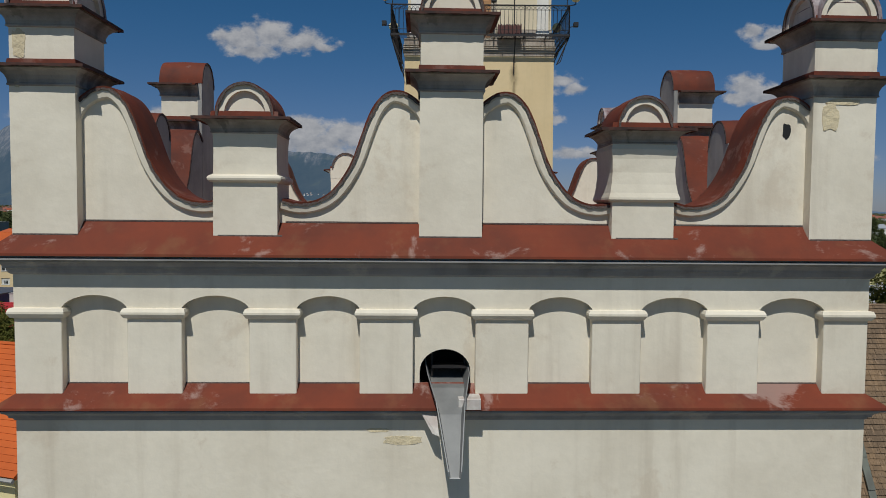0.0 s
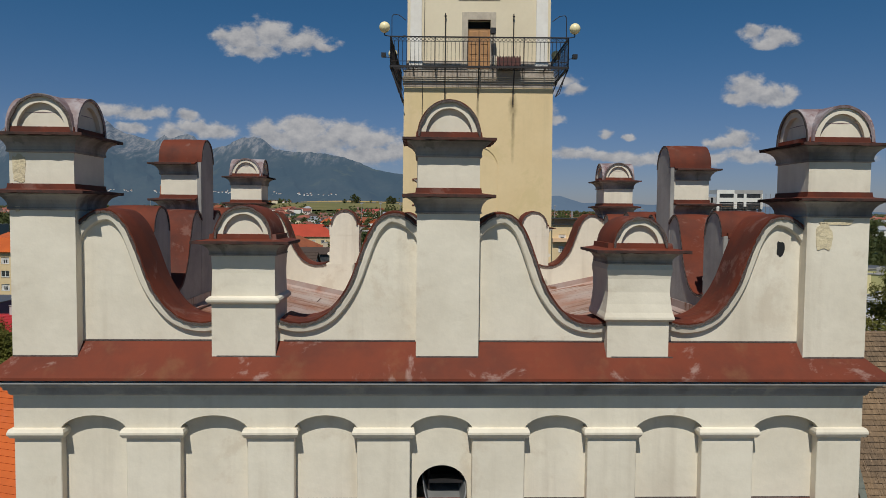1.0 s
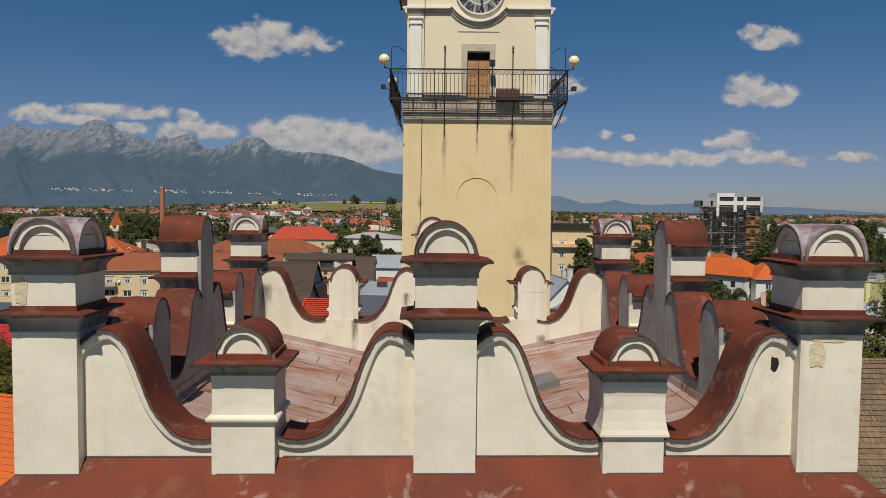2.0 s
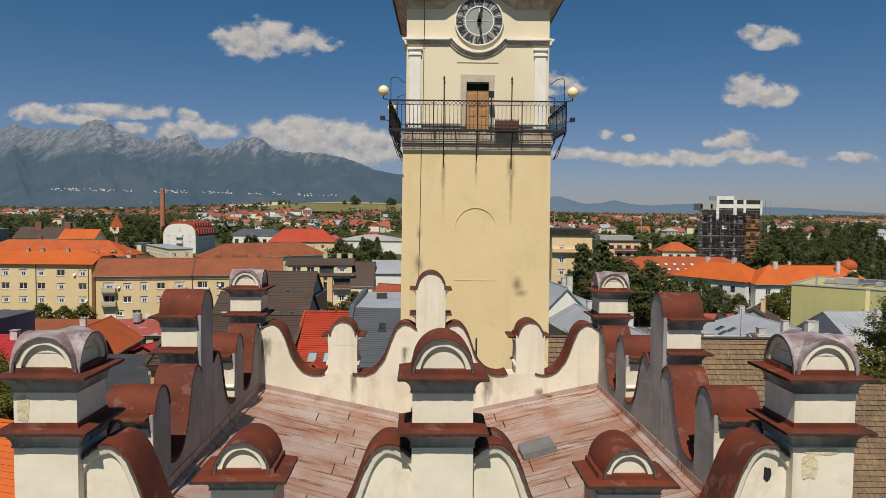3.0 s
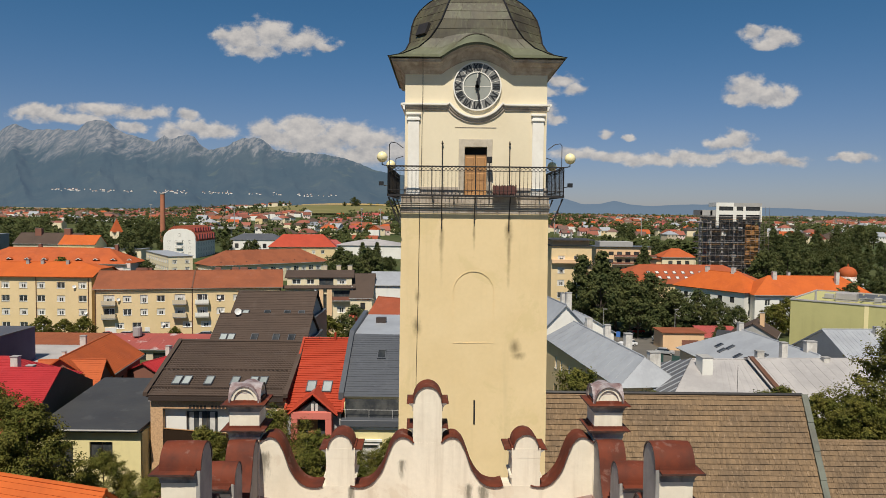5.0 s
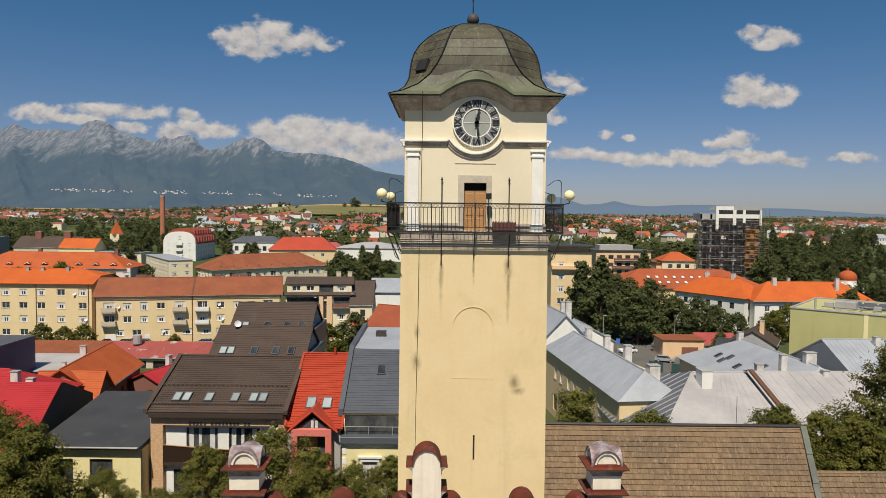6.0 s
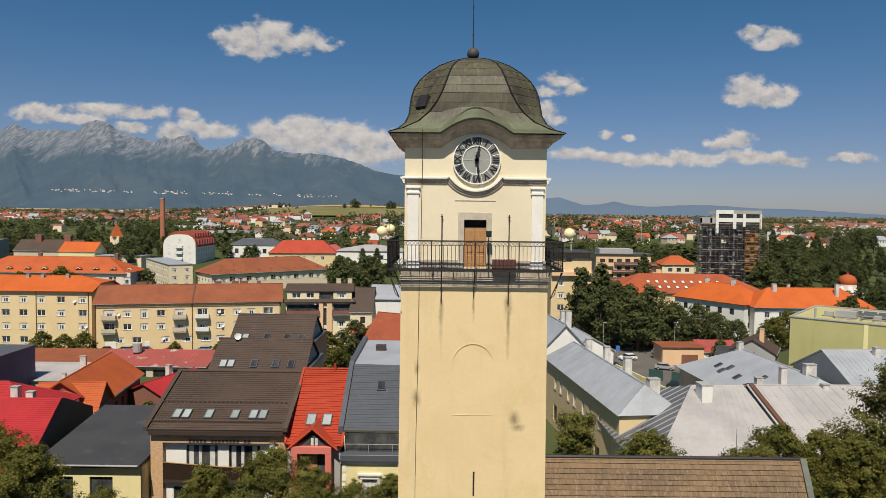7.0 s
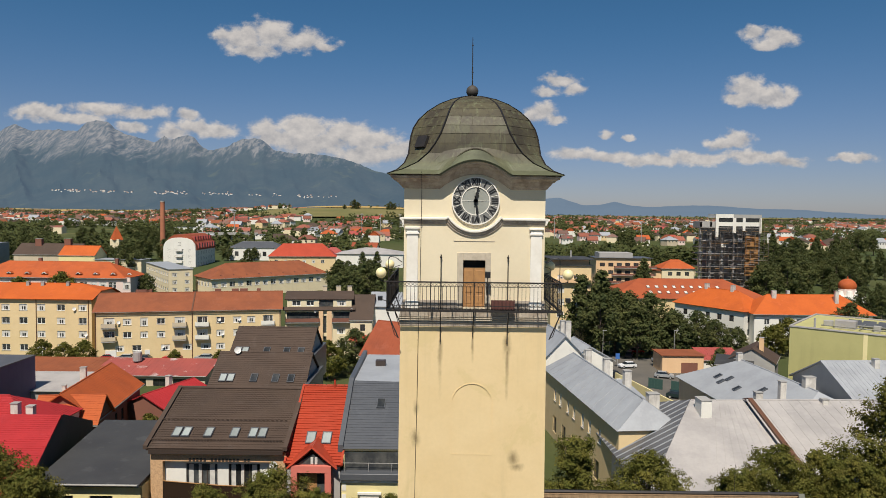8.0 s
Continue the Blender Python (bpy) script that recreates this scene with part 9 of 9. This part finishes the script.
def tree_meshes(kind):
    """Trunk with limbs, and a crown of leaf sprays that sit on uneven lobes."""
    if kind in tree_cache:
        return tree_cache[kind]
    name, height, width, leaves, size, seed, leaf_mat = kind
    r = random.Random(seed)
    b = B()
    lean = Vector((r.uniform(-0.3, 0.3), r.uniform(-0.3, 0.3), 0))
    rad = height * 0.022
    segs = [Vector((0, 0, -1.0)), Vector((0, 0, height * 0.25)) + lean * 0.4, Vector((0, 0, height * 0.55)) + lean, Vector((0, 0, height * 0.85)) + lean * 1.5]
    for k, (p, q) in enumerate(zip(segs, segs[1:])):
        rod(b, p, q, rad * (1 - k * 0.3), 7, rad * (0.7 - k * 0.3) + 0.01)
    lobes = []
    n = 26
    for k in range(n):
        h = (k + r.uniform(0.1, 0.9)) / n
        prof = math.sin(math.pi * min(1.0, 0.20 + 0.78 * h)) ** 0.7 if name == "round" else (1.0 - h) ** 0.75 + 0.06
        a = k * 2.4 + r.uniform(-0.5, 0.5)
        lr = width * r.uniform(0.15, 0.23) * (0.65 + 0.35 * prof)
        d = max(0.0, width / 2 * prof * r.uniform(0.80, 1.22) - lr * 0.6)
        z = height * (0.24 + 0.72 * h) - lr * 0.3
        c = Vector((math.cos(a) * d, math.sin(a) * d, z)) + lean * h
        lobes.append((c, lr))
        st = Vector((0, 0, max(height * 0.18, z - d * 0.7 - 0.5))) + lean * h * 0.7
        rod(b, st, c, rad * 0.30, 4, 0.02)
    trunk = mesh_of("trunk", b, BARK)
    sprays = []
    for c, lr in lobes:
        for _ in range(20):
            u = Vector((r.gauss(0, 1), r.gauss(0, 1), r.gauss(0.35, 0.9))).normalized()
            sprays.append((c + Vector((u.x, u.y, u.z * 0.85)) * lr * r.uniform(0.55, 1.12), lr * r.uniform(0.20, 0.42), u))
    verts, faces = [], []
    for i in range(leaves):
        if i % 9 == 0:
            c, lr = lobes[r.randrange(n)]
            u = Vector((r.gauss(0, 1), r.gauss(0, 1), r.gauss(0, 1))).normalized()
            p, out, s = c + u * lr * 0.7 * r.random(), u, size * 1.5
        else:
            c, rr, u = sprays[r.randrange(len(sprays))]
            v = Vector((r.gauss(0, 0.55), r.gauss(0, 0.55), r.gauss(0, 0.38))) * rr
            p, out, s = c + v, u + v.normalized() * 0.6, size * r.uniform(0.6, 1.25)
        nrm = (out.normalized() + Vector((r.gauss(0, 0.42), r.gauss(0, 0.42), 0.45 + r.gauss(0, 0.3)))).normalized()
        t1 = Matrix.Rotation(r.uniform(0, math.tau), 3, nrm) @ nrm.orthogonal().normalized()
        t2 = nrm.cross(t1)
        o = len(verts)
        verts += [p - t1 * s, p - t2 * s * 0.6 + nrm * s * 0.15, p + t1 * s, p + t2 * s * 0.6 + nrm * s * 0.15]
        faces += [(o, o + 1, o + 2), (o, o + 2, o + 3)]
    me = bpy.data.meshes.new("crown")
    me.from_pydata([tuple(v) for v in verts], [], faces)
    me.materials.append(leaf_mat)
    tree_cache[kind] = (trunk, me)
    return tree_cache[kind]


NEAR = [("round", 15, 9.5, 44000, 0.10, 1, LEAF), ("round", 16, 8.5, 42000, 0.10, 2, LEAF), ("tall", 21, 8.5, 46000, 0.10, 3, LEAF), ("round", 21, 10.5, 60000, 0.105, 4, LEAF)]
MIDT = [("round", 15, 10, 6500, 0.30, 5, LEAF_DARK), ("round", 13, 9, 6000, 0.30, 6, LEAF_DARK), ("tall", 17, 8.5, 6000, 0.30, 7, LEAF_DARK), ("round", 10, 8.5, 5000, 0.28, 8, LEAF)]


def tree(kind, x, y, z=0.0, scale=1.0, turn=0.0, label="leafy green tree", group="trees round the square"):
    tr, cr = tree_meshes(kind)
    t = thing("tree", label, "tree", Matrix.Translation((x, y, z)) @ Matrix.Rotation(turn, 4, "Z") @ Matrix.Diagonal((scale, scale, scale, 1)), group)
    part("trunk", tr, None, t)
    part("crown", cr, None, t)
    return t


tr_rnd = random.Random(21)
for k, x, y, sc in ((0, -38.5, 58, 1.06), (1, -33.0, 55, 0.93), (0, -30.5, 61.5, 0.60), (0, -14.9, 60.5, 0.88), (1, -20.8, 61, 0.72), (0, -24.4, 59, 0.55), (1, -11.0, 61, 0.70), (0, -8.0, 63, 0.62), (1, -4.6, 63.5, 0.62),
                    (2, 10.7, 53.5, 0.89), (0, 18.6, 60, 0.99), (0, 27.6, 62, 0.88), (1, 30.5, 62, 0.95), (1, 35.2, 63, 0.90), (1, 44.0, 65, 1.33), (0, 39.0, 60, 0.82), (1, 48.0, 58, 1.30), (1, 37.0, 60, 0.93), (0, 42.0, 58.5, 1.0), (0, 46.5, 61, 1.36), (1, 50.5, 64, 1.3), (2, -40.0, 48, 0.68), (1, -44.0, 56, 0.95)):
    tree(NEAR[k], x, y, 0, sc * 1.07, tr_rnd.uniform(0, 6.28), "broad leafy green street tree" if k != 2 else "slender leafy green tree")
for k, x, y, sc in ((0, 41, 178, 1.1), (2, 46, 183, 1.05), (1, 50, 176, 1.1), (0, 55, 182, 1.1), (1, 60, 177, 0.95), (0, 65, 176, 0.85), (2, 44, 190, 1.3), (0, 69, 174, 0.72), (1, 73.5, 172, 0.70), (1, 52, 192, 1.2), (3, 86, 180, 0.85), (3, 92, 183, 1.0), (2, 37, 184, 1.25),
                    (0, -19, 152, 0.72), (3, -24, 146, 0.85), (1, -16, 158, 0.68), (3, -28, 150, 0.7), (1, -33, 240, 1.2), (0, -27, 248, 1.2), (0, -38, 260, 1.1), (3, -136, 246.5, 1.2), (3, -151, 246.5, 1.0), (1, -112, 262, 0.8),
                    (0, -149, 330, 1.25), (1, -155, 338, 1.1), (3, -88, 152, 0.55), (3, -83, 152, 0.5), (3, -79, 152, 0.55), (3, -37, 155, 0.6), (3, -50, 155, 0.3), (3, -60, 155, 0.3), (3, -100, 130, 0.7), (1, -95, 125, 0.8),
                    (1, 120, 205, 1.0), (0, 112, 190, 0.9), (3, 102, 172, 0.8), (1, 64, 158, 0.5), (3, -45, 106, 0.5), (3, -41, 100, 0.45), (3, -38, 104, 0.4)):
    tree(MIDT[k], x, y, ground_z(x, y), sc, tr_rnd.uniform(0, 6.28), "leafy dark green tree", "trees of the town")


def wood(s0, s1, y0, y1, n, lo=0.9, hi=1.5):
    for _ in range(n):
        y = lerp(y0, y1, tr_rnd.random())
        x = tr_rnd.uniform(s0, s1) * y
        if y < 304 and abs(x / y - 0.584) < 0.022:
            continue
        tree(MIDT[tr_rnd.randrange(3)], x, y, ground_z(x, y) - 0.5, tr_rnd.uniform(lo, hi), tr_rnd.uniform(0, 6.28), "leafy dark green tree", "trees of the town")


wood(0.45, 0.53, 290, 400, 16, 0.9, 1.4)
wood(0.50, 0.66, 330, 440, 16, 0.7, 1.1)
wood(0.44, 0.66, 440, 640, 26, 0.9, 1.4)
wood(0.47, 0.60, 300, 440, 14, 0.7, 1.1)
wood(0.16, 0.36, 290, 450, 24, 0.8, 1.2)
wood(-0.66, -0.38, 380, 620, 52, 0.75, 1.1)
wood(-0.38, -0.10, 470, 700, 14, 0.6, 0.9)
wood(0.16, 0.45, 480, 900, 12, 0.9, 1.4)
wood(0.52, 0.66, 230, 300, 12, 0.55, 0.85)
wood(0.36, 0.45, 400, 560, 14, 0.9, 1.3)
wood(0.16, 0.24, 230, 290, 5, 0.7, 1.0)
wood(-0.32, -0.12, 330, 480, 12, 0.5, 0.8)
wood(-0.13, -0.05, 300, 420, 9, 0.5, 0.8)
# lone trees on the crest of the wheat field
for s_, y, sc in ((-0.142, 1300, 0.7), (-0.128, 1296, 1.35), (-0.123, 1310, 1.0), (-0.076, 1300, 1.15), (-0.071, 1310, 0.9)):
    tree(MIDT[0], s_ * y, y, ground_z(s_ * y, y), sc, tr_rnd.uniform(0, 6.28), "lone round tree on the wheat field", "trees of the town")
# woods too far to count
verts, faces = [], []
for _ in range(10000):
    y = 460 * (2600 / 460) ** tr_rnd.random()
    s = tr_rnd.choice((tr_rnd.uniform(-0.68, -0.05), tr_rnd.uniform(0.1, 0.68)))
    if noise.noise(Vector((s * 9, y / 260, 1))) < -0.05:
        continue
    x = s * y
    if -330 < x < -20 and 1120 < y < 1660 and tr_rnd.random() < 0.93:
        continue
    if -0.36 < s < -0.07 and y < 800 and tr_rnd.random() < 0.75:
        continue
    if 1880 < y and -0.62 < s < -0.18 and tr_rnd.random() < 0.9:
        continue
    z = ground_z(x, y)
    hgt, wid = tr_rnd.uniform(7, 14), tr_rnd.uniform(4, 8)
    for _k in range(14):
        a, d = tr_rnd.uniform(0, 6.28), wid * tr_rnd.uniform(0.1, 0.6)
        c = (x + math.cos(a) * d, y + math.sin(a) * d, z + hgt * tr_rnd.uniform(0.15, 0.85))
        rr = wid * tr_rnd.uniform(0.14, 0.32)
        o = len(verts)
        verts += [(c[0] - rr, c[1], c[2] - rr * 0.3), (c[0] + rr, c[1], c[2] - rr * 0.3), (c[0], c[1] - rr * 0.8, c[2] + rr * 0.1), (c[0], c[1] + rr, c[2]), (c[0] + rr * 0.2, c[1], c[2] + rr)]
        faces += [(o, o + 2, o + 4), (o + 2, o + 1, o + 4), (o + 1, o + 3, o + 4), (o + 3, o, o + 4), (o, o + 1, o + 2)]
me = bpy.data.meshes.new("far_woods")
me.from_pydata(verts, [], faces)
me.materials.append(LEAF_DARK)
single("far_woods", me, None, "distant dark green woods and hedges", "trees", kind="stuff")
island_tone(SHINGLE_JOINED, 0.16)
shingle_rows(nave_roof, 4.95, 18.95, NR, NZ, NE, 2, 3)
shingle_rows(chancel_roof, 19.1, 31.2, CR, CZT, 9.0, 0, 4)


# ---- cars and small things in the car park ----
TYRE = plain("black_rubber", (0.02, 0.02, 0.02), 0.8)
CARGLASS = plain("dark_car_glass", (0.02, 0.025, 0.03), 0.1)
car_cache = {}


def car(x, y, z, turn, colour, word):
    if colour not in car_cache:
        paint = plain("car_paint_" + word, colour, 0.3)
        b = B()
        prof = [(-2.1, 0.35), (-2.15, 0.75), (-1.95, 0.95), (-1.1, 1.02), (1.55, 1.05), (2.05, 0.95), (2.12, 0.6), (2.05, 0.35)]
        prism(b, prof, -0.86, 0.86)
        bmesh.ops.bevel(b, geom=list(b.edges), offset=0.06, segments=2, affect="EDGES")
        body = mesh_of("body", b, paint, True)
        b = B()
        loft(b, [[(-1.2, -0.80, 1.0), (1.75, -0.80, 1.0), (1.75, 0.80, 1.0), (-1.2, 0.80, 1.0)], [(-0.45, -0.66, 1.44), (1.35, -0.66, 1.44), (1.35, 0.66, 1.44), (-0.45, 0.66, 1.44)]])
        glass = mesh_of("windows", b, CARGLASS)
        b = B()
        box(b, -0.45, 1.38, -0.67, 0.67, 1.43, 1.50, 0.03)
        top = mesh_of("car_roof", b, paint)
        b = B()
        rod(b, (0, -0.11, 0), (0, 0.11, 0), 0.33, 14)
        wheel = mesh_of("wheel", b, TYRE)
        b = B()
        rod(b, (0, -0.12, 0), (0, 0.12, 0), 0.19, 10)
        rim = mesh_of("rim", b, CONCRETE)
        car_cache[colour] = (body, glass, top, wheel, rim)
    body, glass, top, wheel, rim = car_cache[colour]
    c = thing("car", "parked %s car on the grey asphalt" % word, "car", pose(x, y, z, 0, 0, turn), "parked cars")
    part("body", body, None, c)
    part("windows", glass, None, c)
    part("car_roof", top, None, c)
    for wx_ in (-1.35, 1.3):
        for wy_ in (-0.78, 0.78):
            w = part("wheel", wheel, None, c, "", Matrix.Translation((wx_, wy_, 0.33)))
            part("rim", rim, None, w)


for x, y, turn, col, word in ((44.6, 165.0, 12, (0.72, 0.72, 0.72), "white"), (50.2, 155.0, 160, (0.30, 0.31, 0.32), "silver"), (47.3, 137.5, 150, (0.015, 0.03, 0.03), "dark green"), (51.5, 182.5, 20, (0.40, 0.02, 0.02), "red"),
                              (48.3, 177.5, 70, (0.03, 0.03, 0.035), "black"), (38.2, 155.0, 20, (0.03, 0.03, 0.035), "black"), (38.0, 147.0, 5, (0.72, 0.72, 0.72), "white"), (53.5, 171.0, 90, (0.72, 0.72, 0.72), "white")):
    car(x, y, 0.05, turn, col, word)
for x, y, turn, col, word in ((-67.5, 155.5, 8, (0.03, 0.03, 0.035), "black"), (-54.0, 157.0, 0, (0.30, 0.31, 0.32), "silver"), (-76.0, 156.0, 0, (0.40, 0.02, 0.02), "red"), (-71.5, 156.0, 0, (0.30, 0.31, 0.32), "silver"), (-61.0, 156.5, 5, (0.40, 0.02, 0.02), "red"), (-50.0, 157.0, 0, (0.03, 0.03, 0.035), "black")):
    car(x, y, 2.35, turn, col, word)
b = B()
loft(b, [[(x - 0.15, y, 0), (x + 0.15, y, 0), (x + 0.15, y, h), (x - 0.15, y, h)] for x, y, h in ((38.0, 150, 2.3), (40.2, 140, 2.3), (42.5, 130, 2.2), (44.6, 122, 2.2))])
single("yard_wall", b, T["lemon"], "yellow plastered yard wall beside the car park", "wall")
GATE = plain("dark_green_paint", (0.03, 0.075, 0.065), 0.6)
for x, y, w in ((48.0, 143.5, 4.0), (44.0, 146.0, 3.0)):
    gate = thing("metal_gate", "dark green sheet-metal yard gate", "gate", pose(x, y, 0, 0, 0, -35))
    part("gate_leaf", box(B(), 0, w, -0.05, 0.05, 0.1, 2.2), GATE, gate)
    for k in range(5):
        part("gate_post", box(B(), k * w / 5, k * w / 5 + 0.1, -0.09, -0.052, 0.0, 2.3), GATE, gate)
b = B()
rod(b, (0, 0, 0), (0, 0, 3.2), 0.06, 6)
sign = thing("parking_sign", "blue and white parking sign on a pole", "sign", pose(42.3, 165.5, 0))
part("pole", b, CONCRETE, sign)
part("panel", box(B(), -0.5, 0.5, -0.06, -0.01, 2.1, 3.4), plain("sign_blue", (0.05, 0.15, 0.42), 0.4), sign, "blue sign panel")
for x, y in ((44.0, 181.0), (40.0, 171.0), (58.0, 172.0)):
    lp = thing("street_lamp", "tall grey street lamp by the car park", "lamp", pose(x, y, 0), "street lamps")
    part("pole", rod(B(), (0, 0, 0), (0, 0, 8.0), 0.09, 6, 0.05), CONCRETE, lp)
    part("lamp_head", box(B(), -0.2, 0.9, -0.15, 0.15, 7.95, 8.1, 0.03), CONCRETE, lp)
# tall masts of the railway in the far town
for s_, y in ((-0.117, 700), (-0.09, 705), (-0.062, 700), (-0.42, 760), (0.16, 760), (-0.30, 690), (0.285, 640)):
    x = s_ * y
    m_ = thing("floodlight_mast", "slender grey floodlight mast in the far town", "mast", pose(x, y, ground_z(x, y)), "floodlight masts")
    part("pole", rod(B(), (0, 0, -1), (0, 0, 24), 0.45, 6, 0.25), CONCRETE, m_)
    part("lamp_head", box(B(), -1.4, 1.4, -0.4, 0.4, 24, 25, 0.1), CONCRETE, m_)
